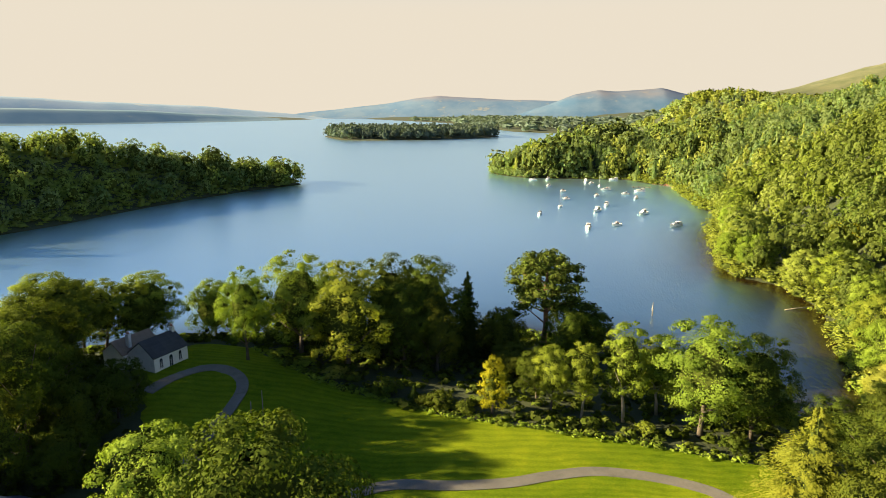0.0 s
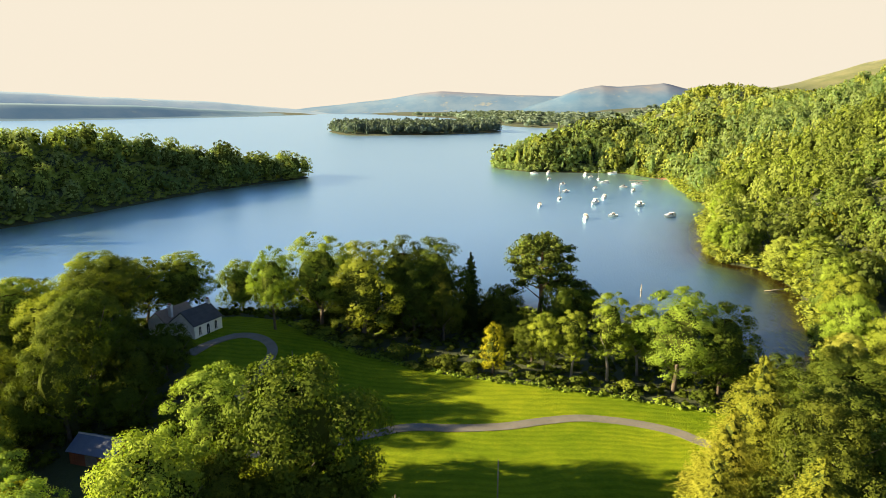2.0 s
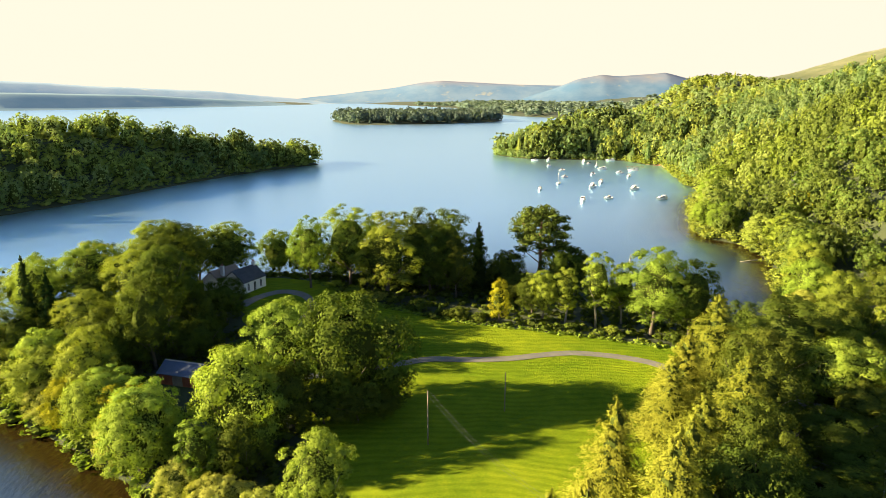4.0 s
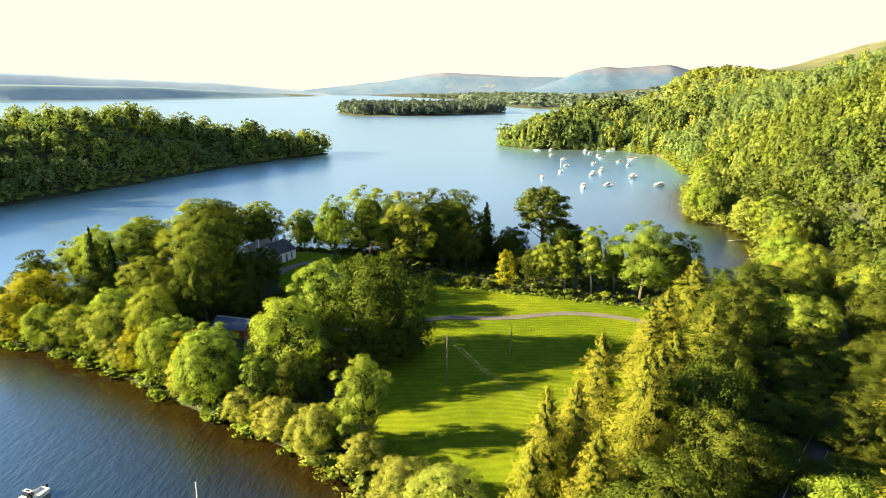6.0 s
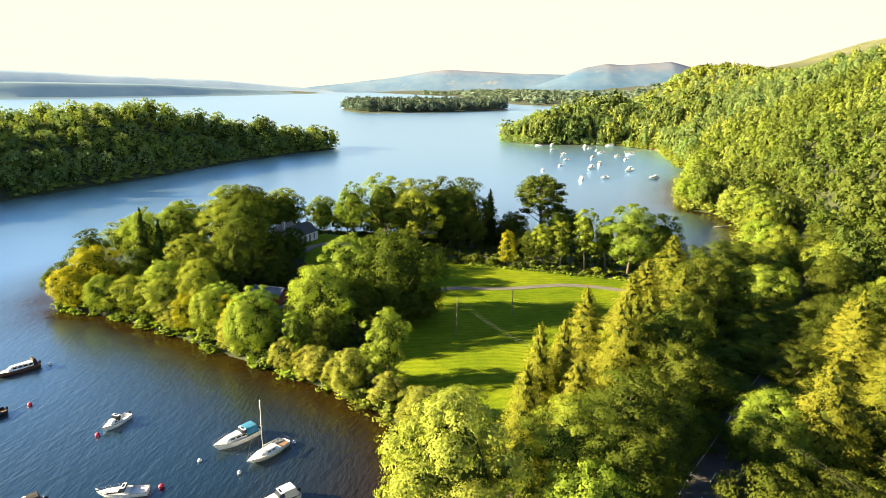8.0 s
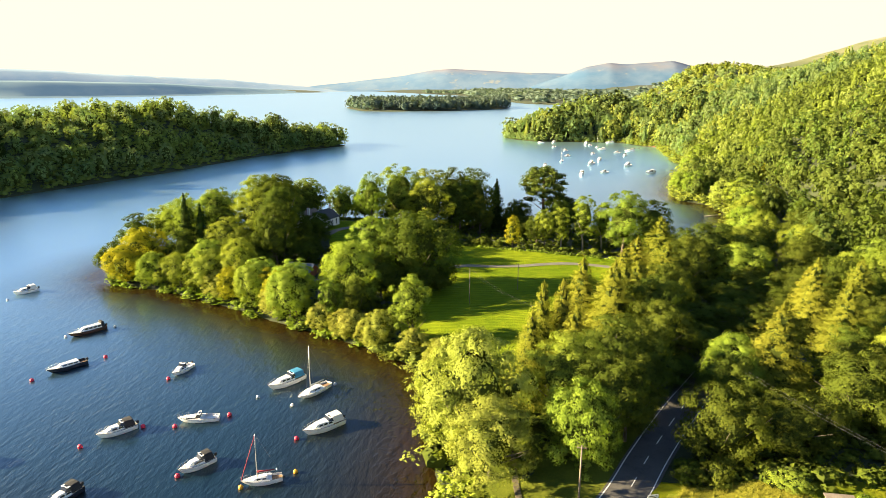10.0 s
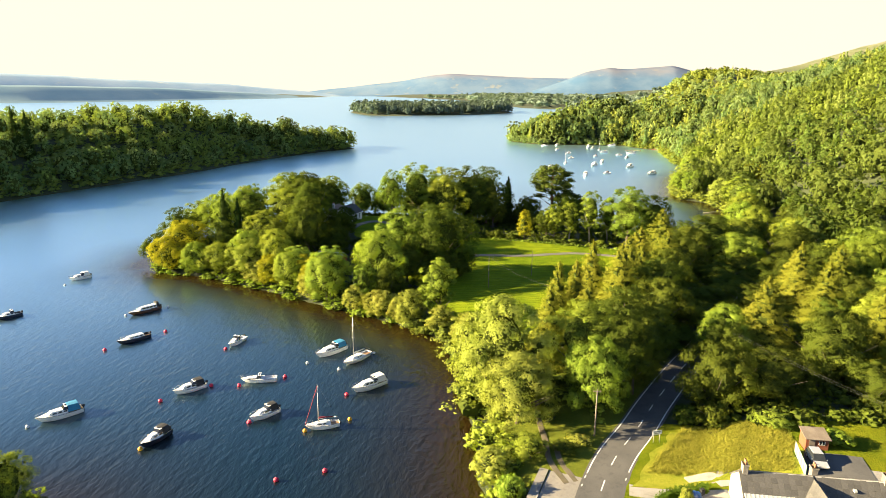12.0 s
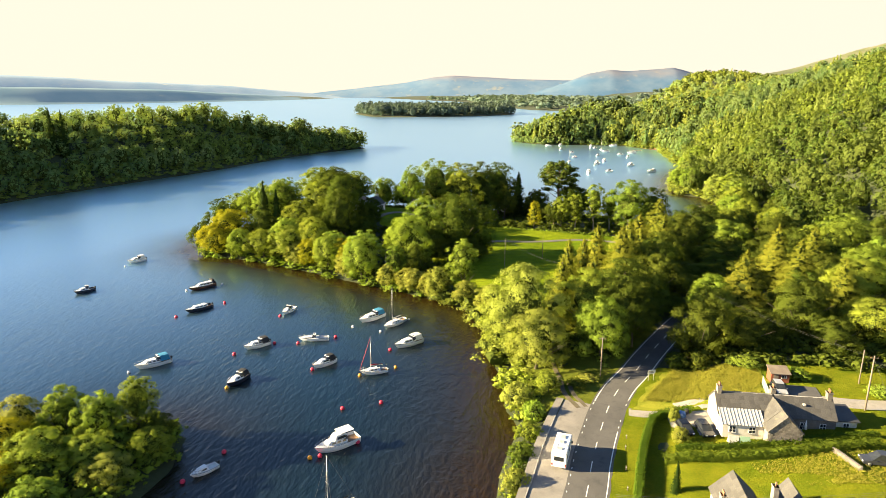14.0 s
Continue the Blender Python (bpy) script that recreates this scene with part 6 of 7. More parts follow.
white = buoy(-102, 67.6, M_WHITE_BUOY, "round white mooring buoy floating on the water", 0.33)
for x, y in [(-46.9, 47.3), (-39.5, 45.3), (-135.2, 88), (-95, 75), (-34.5, 54.3), (-84.5, 15.6)]:
    copy_thing(white, pose(x, y, 0))
# a navigation post standing in the inlet
t = thing("marker_post", pose(36, 221, -0.5), "pale wooden marker post standing in the inlet", "post")
part_mesh("post", tubes_mesh("post", [(((0, 0, -1), (0, 0, 3.2), (0.02, 0, 4.6)), (0.16, 0.15, 0.05), 8)], M_PALEBARK), t)
bm = bmesh.new()
box(bm, -0.3, 0.3, -0.03, 0.03, 2.2, 3.0, 0.02)
part("board", bm, M_GRP, t)


# ---------------------------------------------------------------- buildings
M_SLATE = surface("roof_slate", (0.055, 0.053, 0.051), (0.115, 0.109, 0.10), 4, 0.5, 0.75, 0.3, stain=(0.20, 0.19, 0.12), vary=0.18)
M_DARKSLATE = surface("dark_roof_slate", (0.022, 0.023, 0.026), (0.055, 0.056, 0.06), 4, 0.5, 0.6, 0.3, vary=0.18)
M_BROWNROOF = surface("weathered_brown_slates", (0.17, 0.12, 0.085), (0.30, 0.225, 0.165), 3.0, 0.4, 0.85, 0.3, stain=(0.10, 0.09, 0.05))
M_RENDER = surface("cream_render", (0.56, 0.52, 0.44), (0.72, 0.68, 0.60), 3, 0.4, 0.9, 0.2, stain=(0.42, 0.38, 0.30))
M_WHITE = surface("white_render", (0.66, 0.65, 0.61), (0.80, 0.79, 0.76), 3, 0.4, 0.9, 0.15, stain=(0.52, 0.50, 0.45))
M_STONE = surface("rubble_stone", (0.15, 0.13, 0.11), (0.30, 0.27, 0.23), 2.5, 0.6, 0.95, 0.7, depth=0.06, stain=(0.09, 0.085, 0.07), vary=0.25)
M_ZINC = surface("pale_metal_roof", (0.45, 0.44, 0.41), (0.60, 0.585, 0.54), 4, 0.6, 0.5, 0.1, 0.2, stain=(0.38, 0.34, 0.28))
M_FRAME = surface("white_window_paint", (0.70, 0.69, 0.66), (0.82, 0.81, 0.79), 6, 1, 0.5, 0.05)
M_GLASS = surface("dark_window_glass", (0.015, 0.018, 0.022), (0.04, 0.045, 0.05), 2, 0.6, 0.05, 0)
M_REDWOOD = surface("red_brown_boards", (0.16, 0.045, 0.022), (0.27, 0.085, 0.04), 7, 0.7, 0.8, 0.4)
M_GREENPAINT = surface("green_panel_paint", (0.18, 0.30, 0.20), (0.27, 0.40, 0.28), 5, 0.7, 0.6, 0.1)
M_POT = surface("clay_pot", (0.30, 0.13, 0.07), (0.42, 0.21, 0.12), 6, 1, 0.85, 0.2)
M_TIMBER = surface("weathered_timber", (0.13, 0.10, 0.075), (0.26, 0.215, 0.165), 7, 0.7, 0.9, 0.4)
M_BLUEROOF = surface("blue_grey_roof_sheet", (0.05, 0.075, 0.13), (0.09, 0.12, 0.19), 5, 0.6, 0.5, 0.15)

SLATES = {}


def slate_mesh(w, l, mat):
    """One slate course piece, shared by all of its size."""
    key = (round(w, 2), round(l, 2), mat.name)
    if key not in SLATES:
        vs = [(0, 0, 0), (w, 0, 0), (w, l, 0), (0, l, 0), (0.01, 0, 0.035), (w - 0.01, 0, 0.035), (w, l, 0.012), (0, l, 0.012)]
        fs = [(3, 2, 1, 0), (4, 5, 6, 7), (0, 1, 5, 4), (1, 2, 6, 5), (2, 3, 7, 6), (3, 0, 4, 7)]
        SLATES[key] = mesh_of("slate", vs, fs, [mat])
    return SLATES[key]


def slate_slope(parent, p, along, up, length, run, mat, wide=0.62, deep=0.55, seed=0):
    """Covers a roof slope from corner p: along the eave, and up the slope."""
    rng = random.Random(seed)
    a, u = Vector(along).normalized(), Vector(up).normalized()
    n = a.cross(u)
    rot = Matrix((a, u, n)).transposed().to_4x4()
    rows = max(1, round(run / deep))
    cols = max(1, round(length / wide))
    dw, dl = length / cols, run / rows
    for r in range(rows):
        for c in range(cols):
            ob = new("slate", slate_mesh(dw, dl * 1.12, mat))
            ob.parent = parent
            q = Vector(p) + a * (c * dw) + u * (r * dl) + n * (0.03 + rng.uniform(0, 0.012))
            ob.matrix_basis = Matrix.Translation(q) @ rot


def window_on(parent, m, w, h, arched=False, bars=(1, 1), sill=True):
    """A window in local x (across) and z (up), facing -y: frame, pane, bars and sill."""
    bm = bmesh.new()
    prof = [(-w / 2, 0), (w / 2, 0), (w / 2, h)]
    if arched:
        prof += [(w / 2 * math.cos(k * math.pi / 8), h + w / 2 * math.sin(k * math.pi / 8)) for k in range(1, 8)]
    prof += [(-w / 2, h)]
    prism(bm, prof, -0.05, 0.0, 1)
    win = part("window", bm, M_FRAME, parent)
    win.matrix_basis = m
    bm = bmesh.new()
    k = 0.84
    prism(bm, [(x * k, 0.06 + z * 0.9) for x, z in prof], -0.058, -0.04, 1)
    part("pane", bm, M_GLASS, win)
    bm = bmesh.new()
    for i in range(bars[0]):
        x = -w / 2 + w * (i + 1) / (bars[0] + 1)
        box(bm, x - 0.025, x + 0.025, -0.075, -0.05, 0.05, h * 0.97)
    for i in range(bars[1]):
        z = h * (i + 1) / (bars[1] + 1)
        box(bm, -w * 0.43, w * 0.43, -0.073, -0.051, z - 0.025, z + 0.025)
    part("glazing_bar", bm, M_FRAME, win)
    if sill:
        bm = bmesh.new()
        box(bm, -w / 2 - 0.08, w / 2 + 0.08, -0.14, 0.0, -0.1, 0.0, 0.015)
        part("sill", bm, M_KERB, win)
    return win


def gable_walls(parent, x0, x1, y0, y1, z0, eave, ridge, mat, ridge_y=None, name="wall"):
    """Long sides along x; gables at x0 and x1. Walls 0.35 m thick, as one shell of four walls."""
    ry = (y0 + y1) / 2 if ridge_y is None else ridge_y
    t = 0.35
    for ya, yb in ((y0, y0 + t), (y1 - t, y1)):
        bm = bmesh.new()
        box(bm, x0, x1, ya, yb, z0, eave)
        part(name, bm, mat, parent)
    for xa, xb in ((x0 + 0.003, x0 + t), (x1 - t, x1 - 0.003)):
        bm = bmesh.new()
        prism(bm, [(y0 + t + 0.003, z0), (y1 - t - 0.003, z0), (y1 - t - 0.003, eave + (ridge - eave) * t / (y1 - ry) * 0.9), (ry, ridge - 0.06), (y0 + t + 0.003, eave + (ridge - eave) * t / (ry - y0) * 0.9)], xa, xb, 0)
        part("gable_wall", bm, mat, parent)


def roof_plane(parent, p0, p1, p2, p3, mat, thick=0.12):
    """A roof slab from its four upper corners."""
    P = [Vector(p) for p in (p0, p1, p2, p3)]
    n = (P[1] - P[0]).cross(P[3] - P[0]).normalized()
    if n.z < 0:
        n = -n
    vs = [tuple(p) for p in P] + [tuple(p - n * thick) for p in P]
    fs = [(0, 1, 2, 3), (7, 6, 5, 4)] + [(i, i + 4, (i + 1) % 4 + 4, (i + 1) % 4) for i in range(4)]
    bm = bmesh.new()
    v = [bm.verts.new(q) for q in vs]
    for f in fs:
        bm.faces.new([v[i] for i in f])
    bmesh.ops.recalc_face_normals(bm, faces=bm.faces[:])
    return part("roof", bm, mat, parent)


def gable_roof(parent, x0, x1, y0, y1, eave, ridge, mat, over=0.25, slates=True, wide=0.7, deep=0.6, ridge_mat=None, seed=3):
    ry = (y0 + y1) / 2
    k = (ridge - eave) / (ry - y0)
    ye0, ye1, ze = y0 - over, y1 + over, eave - over * k
    front = roof_plane(parent, (x0 - over, ye0, ze), (x1 + over, ye0, ze), (x1 + over, ry, ridge), (x0 - over, ry, ridge), mat)
    back = roof_plane(parent, (x1 + over, ye1, ze), (x0 - over, ye1, ze), (x0 - over, ry, ridge), (x1 + over, ry, ridge), mat)
    run = math.hypot(ry - ye0, ridge - ze)
    if slates:
        slate_slope(front, (x0 - over, ye0, ze), (1, 0, 0), (0, ry - ye0, ridge - ze), x1 - x0 + 2 * over, run, mat, wide, deep, seed)
        slate_slope(back, (x1 + over, ye1, ze), (-1, 0, 0), (0, ry - ye1, ridge - ze), x1 - x0 + 2 * over, run, mat, wide * 1.6, deep * 1.5, seed + 1)
    bm = bmesh.new()
    prism(bm, [(ry - 0.18, ridge - 0.10), (ry, ridge + 0.09), (ry + 0.18, ridge - 0.10)], x0 - over, x1 + over, 0)
    part("ridge_tiles", bm, ridge_mat or M_KERB, parent)
    return front


def chimney(parent, x, y, z0, z1, mat, w=0.55, d=0.9, pots=2):
    bm = bmesh.new()
    box(bm, x - w / 2, x + w / 2, y - d / 2, y + d / 2, z0, z1, 0.02)
    box(bm, x - w / 2 - 0.07, x + w / 2 + 0.07, y - d / 2 - 0.07, y + d / 2 + 0.07, z1 - 0.16, z1, 0.02)
    c = part("chimney", bm, mat, parent)
    for k in range(pots):
        yy = y + (k - (pots - 1) / 2) * 0.4
        part_mesh("chimney_pot", tubes_mesh("chimney_pot", [(((x, yy, z1 - 0.02), (x, yy, z1 + 0.4), (x, yy, z1 + 0.48)), (0.13, 0.11, 0.14), 9)], M_POT), c)


def stone_cottage_house():
    z = ground_z(32, 4) - 0.15
    t = thing("house", pose(0, 0, 0), "long stone and render house with slate roofs", "house")
    # left block
    e, r = z + 2.9, z + 5.2
    gable_walls(t, 25.0, 33.4, 1.6, 7.4, z, e, r, M_RENDER)
    gable_roof(t, 25.0, 33.2, 1.6, 7.4, e, r, M_SLATE, 0.15)
    # lean-to with a metal roof in front of it
    for args in ((25.2, 31.0, -0.4, -0.1), (25.2, 25.5, -0.1, 1.6), (30.7, 31.0, -0.1, 1.6)):
        bm = bmesh.new()
        box(bm, *args, z, z + 2.3)
        part("wall", bm, M_RENDER, t)
    lean = roof_plane(t, (25.0, -0.7, z + 2.25), (31.2, -0.7, z + 2.25), (31.2, 2.2, z + 3.55), (25.0, 2.2, z + 3.55), M_ZINC, 0.08)
    run = math.hypot(2.9, 1.3)
    for k in range(13):
        bm = bmesh.new()
        box(bm, -0.03, 0.03, 0, run, 0.0, 0.06)
        rib = part("roof_rib", bm, M_ZINC, lean)
        rib.matrix_basis = Matrix.Translation((25.06 + k * 0.505, -0.7, z + 2.25)) @ Matrix.Rotation(math.atan2(1.3, 2.9), 4, "X")
    for x in (26.6, 29.4):
        window_on(t, pose(x, -0.4, z + 0.9), 1.0, 1.05, False, (1, 1))
    # cross gable to the front
    cx, y0 = 33.4, -2.2
    er, rr = z + 2.5, z + 5.0
    for xa, xb in ((31.05, 31.4), (35.4, 35.75)):
        bm = bmesh.new()
        box(bm, xa, xb, y0, 2.2, z, er)
        part("wall", bm, M_STONE, t)
    bm = bmesh.new()
    prism(bm, [(31.4, z), (35.4, z), (35.4, er + 0.35), (cx, rr - 0.06), (31.4, er + 0.35)], y0 + 0.003, y0 + 0.35, 1)
    gw = part("gable_wall", bm, M_STONE, t)
    srng = random.Random(5)
    for row in range(14):
        zz = z + 0.05 + row * 0.33
        half = 2.2 if zz < er else 2.2 * (rr - zz) / (rr - er) - 0.1
        x = cx - half
        while x < cx + half - 0.3 and half > 0.35:
            w = srng.uniform(0.3, 0.62)
            w = min(w, cx + half - x)
            bm = bmesh.new()
            box(bm, x + 0.015, x + w - 0.015, y0 - srng.uniform(0.02, 0.05), y0 + 0.02, zz + 0.015, zz + 0.31, 0.012)
            part("stone", bm, M_STONE, gw)
            x += w
    for s in (1, -1):
        xe = cx - s * 2.55
        rp = roof_plane(t, (xe, y0 - 0.15, er - 0.15), (cx, y0 - 0.15, rr), (cx, 4.4, rr), (xe, 3.4, er - 0.15), M_SLATE)
        slope = Vector((cx - xe, 0, rr - er + 0.15))
        if s > 0:
            slate_slope(rp, (xe, 3.2, er - 0.15), (0, -1, 0), slope, 3.35, slope.length, M_SLATE, 0.7, 0.6, 9)
        else:
            slate_slope(rp, (xe, y0 - 0.15, er - 0.15), (0, 1, 0), slope, 5.3, slope.length, M_SLATE, 0.7, 0.6, 10)
    # right wing
    gable_walls(t, 33.8, 42.0, 2.0, 7.2, z + 0.02, z + 2.8, z + 5.15, M_STONE)
    gable_roof(t, 33.8, 42.0, 2.0, 7.2, z + 2.8, z + 5.15, M_SLATE, 0.16, True, 0.7, 0.6, None, 12)
    for x in (37.4, 40.2):
        window_on(t, pose(x, 2.0, z + 0.95), 0.9, 1.1, False, (1, 1))
    bm = bmesh.new()
    box(bm, 38.4, 39.3, 1.94, 2.06, z, z + 2.05, 0.02)
    part("door", bm, M_TIMBER, t)
    # flat-roofed extension
    for args in ((42.3, 45.3, 2.8, 3.1), (45.0, 45.3, 3.1, 7.0), (42.3, 45.3, 7.0, 7.3)):
        bm = bmesh.new()
        box(bm, *args, z, z + 2.5)
        part("wall", bm, M_RENDER, t)
    roof_plane(t, (42.15, 2.5, z + 2.5), (45.6, 2.5, z + 2.5), (45.6, 7.5, z + 2.9), (42.15, 7.5, z + 2.9), M_DARKSLATE, 0.14)
    window_on(t, pose(43.8, 2.8, z + 0.9), 0.9, 1.1)
    chimney(t, 25.5, 4.5, r - 0.4, r + 1.0, M_STONE, 0.6, 0.9)
    chimney(t, 33.6, 5.0, r - 0.4, r + 1.0, M_STONE, 0.7, 0.9)
    chimney(t, 41.6, 4.6, r - 0.5, r + 0.95, M_STONE, 0.7, 0.9)
    bm = bmesh.new()
    box(bm, 37.6, 38.0, 3.2, 3.7, z + 4.2, z + 4.45, 0.03)
    part("roof_vent", bm, M_ZINC, t)
    return t


def lower_house():
    """The house below, of which the roofs show."""
    z = ground_z(24, -19) - 0.1
    t = thing("house", pose(0, 0, 0), "grey slate-roofed house with two gables", "house")
    gable_walls(t, 16.2, 32.0, -26.0, -20.0, z, z + 2.9, z + 5.2, M_RENDER)
    gable_roof(t, 16.2, 32.0, -26.0, -20.0, z + 2.9, z + 5.2, M_SLATE, 0.2, True, 0.9, 0.7, None, 21)
    for cx, w, top in ((22.0, 2.6, 5.3), (28.6, 1.7, 4.9)):
        for xa, xb in ((cx - w + 0.2, cx - w + 0.5), (cx + w - 0.5, cx + w - 0.2)):
            bm = bmesh.new()
            box(bm, xa, xb, -22, -16.6, z, z + 2.7)
            part("wall", bm, M_RENDER, t)
        bm = bmesh.new()
        prism(bm, [(cx - w + 0.5, z), (cx + w - 0.5, z), (cx + w - 0.5, z + 2.9), (cx, z + top - 0.08), (cx - w + 0.5, z + 2.9)], -16.95, -16.6, 1)
        part("gable_wall", bm, M_RENDER, t)
        for s in (1, -1):
            xe = cx - s * (w + 0.1)
            rp = roof_plane(t, (xe, -16.3, z + 2.55), (cx, -16.3, z + top), (cx, -23, z + top), (xe, -23, z + 2.55), M_SLATE)
            sl = Vector((cx - xe, 0, top - 2.55))
            if s > 0:
                slate_slope(rp, (xe, -16.3, z + 2.55), (0, -1, 0), sl, 6.6, sl.length, M_SLATE, 0.8, 0.7, 30)
            else:
                slate_slope(rp, (xe, -22.9, z + 2.55), (0, 1, 0), sl, 6.6, sl.length, M_SLATE, 0.8, 0.7, 31)
    chimney(t, 25.6, -20.5, z + 4, z + 6.3, M_STONE, 0.6, 0.9, 1)
    chimney(t, 19.0, -23, z + 4.5, z + 6.2, M_STONE)
    return t


stone_cottage_house()
lower_house()


def white_cottage():
    a = math.degrees(math.atan2(0.956, 0.293)) - 180
    base = 8.5
    gz = min(ground_z(-67.1, 147.1), ground_z(-64.8, 154.6), ground_z(-74, 149), ground_z(-77, 155))
    t = thing("cottage", Matrix.Translation((-64.75, 154.65, base)) @ Matrix.Rotation(radians(a), 4, "Z"), "white cottage with a dark slate roof and arched windows", "house")
    # local x runs along the front, which looks over the field
    L, D, low = 7.9, 6.8, gz - base - 0.3
    gable_walls(t, 0, L, -D, 0, low, 3.05, 5.6, M_WHITE)
    gable_roof(t, 0, L, -D, 0, 3.05, 5.6, M_DARKSLATE, 0.18, True, 0.7, 0.6, M_DARKSLATE, 41)
    for x, w, h in ((1.9, 0.8, 1.5), (4.1, 0.95, 2.0), (6.4, 0.8, 1.5)):
        window_on(t, Matrix.Translation((x, 0, 0.75 if h < 1.6 else 0.2)) @ Matrix.Rotation(math.pi, 4, "Z"), w, h, True, (1, 2), h < 1.6)
    chimney(t, 0.35, -D / 2, 5.2, 6.4, M_WHITE, 0.6, 0.9)
    # rear range under an older brown roof
    gable_walls(t, 0.6, 9.0, -D - 5.4, -D - 0.05, low, 2.9, 5.0, M_WHITE)
    gable_roof(t, 0.6, 9.0, -D - 5.4, -D - 0.05, 2.9, 5.0, M_BROWNROOF, 0.15, True, 0.8, 0.7, M_BROWNROOF, 44)
    chimney(t, L - 1.2, -D - 1.0, 3.6, 6.2, M_WHITE, 0.6, 0.9)
    window_on(t, Matrix.Translation((9.0, -D - 2.7, 0.8)) @ Matrix.Rotation(math.pi / 2, 4, "Z"), 0.8, 1.1, False, (1, 1))
    return t


white_cottage()


def boathouse():
    z = ground_z(-63, 107) - 0.1
    t = thing("boathouse", Matrix.Translation((-66.3, 108.0, z)) @ Matrix.Rotation(radians(-8), 4, "Z"), "red-brown boarded boathouse with a blue-grey roof", "shed")
    gable_walls(t, 0, 8.0, 0, 5.0, 0, 2.5, 4.0, M_REDWOOD)
    gable_roof(t, 0, 8.0, 0, 5.0, 2.5, 4.0, M_BLUEROOF, 0.3, False)
    for k in range(20):
        bm = bmesh.new()
        box(bm, 0.05 + k * 0.4, 0.05 + k * 0.4 + 0.36, -0.035, 0.0, 0.1, 2.45)
        part("board", bm, M_REDWOOD, t)
    bm = bmesh.new()
    box(bm, 3.0, 5.2, -0.07, -0.036, 0.05, 2.2, 0.01)
    part("door", bm, M_TIMBER, t)
    return t


boathouse()


def garden_shed():
    z = ground_z(39.4, 18) - 0.05
    t = thing("shed", pose(37.9, 17.6, z), "small red-brown garden shed with a felt roof", "shed")
    for args in ((0, 3.0, 0, 0.1), (0, 3.0, 2.1, 2.2), (0, 0.1, 0.1, 2.1), (2.9, 3.0, 0.1, 2.1)):
        bm = bmesh.new()
        box(bm, *args, 0, 2.0)
        part("wall", bm, M_REDWOOD, t)
    roof_plane(t, (-0.2, -0.3, 1.95), (3.2, -0.3, 1.95), (3.2, 2.5, 2.45), (-0.2, 2.5, 2.45), M_TIMBER, 0.1)
    bm = bmesh.new()
    box(bm, 0.4, 1.2, -0.05, 0.0, 0.05, 1.8, 0.01)
    part("door", bm, M_TIMBER, t)
    window_on(t, pose(2.1, 0, 1.0), 0.8, 0.6, False, (1, 0), False)


garden_shed()
t = thing("fence", pose(0, 0, 0), "pale green panel fence beside the drive", "fence")
for k in range(5):
    u0, u1 = k / 5, (k + 1) / 5
    x0, y0 = 36.4 - 0.8 * u0, 17.2 - 6.0 * u0
    x1, y1 = 36.4 - 0.8 * u1, 17.2 - 6.0 * u1
    zz = ground_z((x0 + x1) / 2, (y0 + y1) / 2)
    bm = bmesh.new()
    box(bm, -0.6, 0.6, -0.025, 0.025, 0.05, 1.75, 0.01)
    ob = part("panel", bm, M_GREENPAINT, t)
    ob.matrix_basis = Matrix.Translation(((x0 + x1) / 2, (y0 + y1) / 2, zz)) @ Matrix.Rotation(math.atan2(y1 - y0, x1 - x0), 4, "Z")
    bm = bmesh.new()
    box(bm, x0 - 0.05, x0 + 0.05, y0 - 0.05, y0 + 0.05, zz - 0.3, zz + 1.85, 0.01)
    part("post", bm, M_TIMBER, t)


# ---------------------------------------------------------------- vehicles
def paint(name, c):
    return surface(name, tuple(v * 0.9 for v in c), c, 3, 0.4, 0.25, 0.0, 0.15)


M_TYRE = surface("tyre_rubber", (0.012, 0.012, 0.012), (0.03, 0.03, 0.03), 8, 1, 0.85, 0.2)
M_RIM = surface("wheel_alloy", (0.35, 0.35, 0.36), (0.5, 0.5, 0.5), 8, 1, 0.35, 0.05, 0.8)
M_LAMP = surface("lamp_glass", (0.6, 0.6, 0.58), (0.75, 0.75, 0.73), 8, 1, 0.15, 0)
M_TAIL = surface("tail_lamp", (0.25, 0.01, 0.01), (0.4, 0.02, 0.02), 8, 1, 0.2, 0)


def wheels(parent, xs, half, r):
    for x in xs:
        for s in (1, -1):
            w = part_mesh("wheel", tubes_mesh("wheel", [(((x, s * (half - 0.2), r), (x, s * (half - 0.19), r), (x, s * (half - 0.01), r), (x, s * half, r)), (r * 0.9, r, r, r * 0.92), 18)], M_TYRE), parent)
            part_mesh("rim", tubes_mesh("rim", [(((x, s * (half - 0.04), r), (x, s * (half + 0.012), r)), (r * 0.62, r * 0.58), 14)], M_RIM), w)


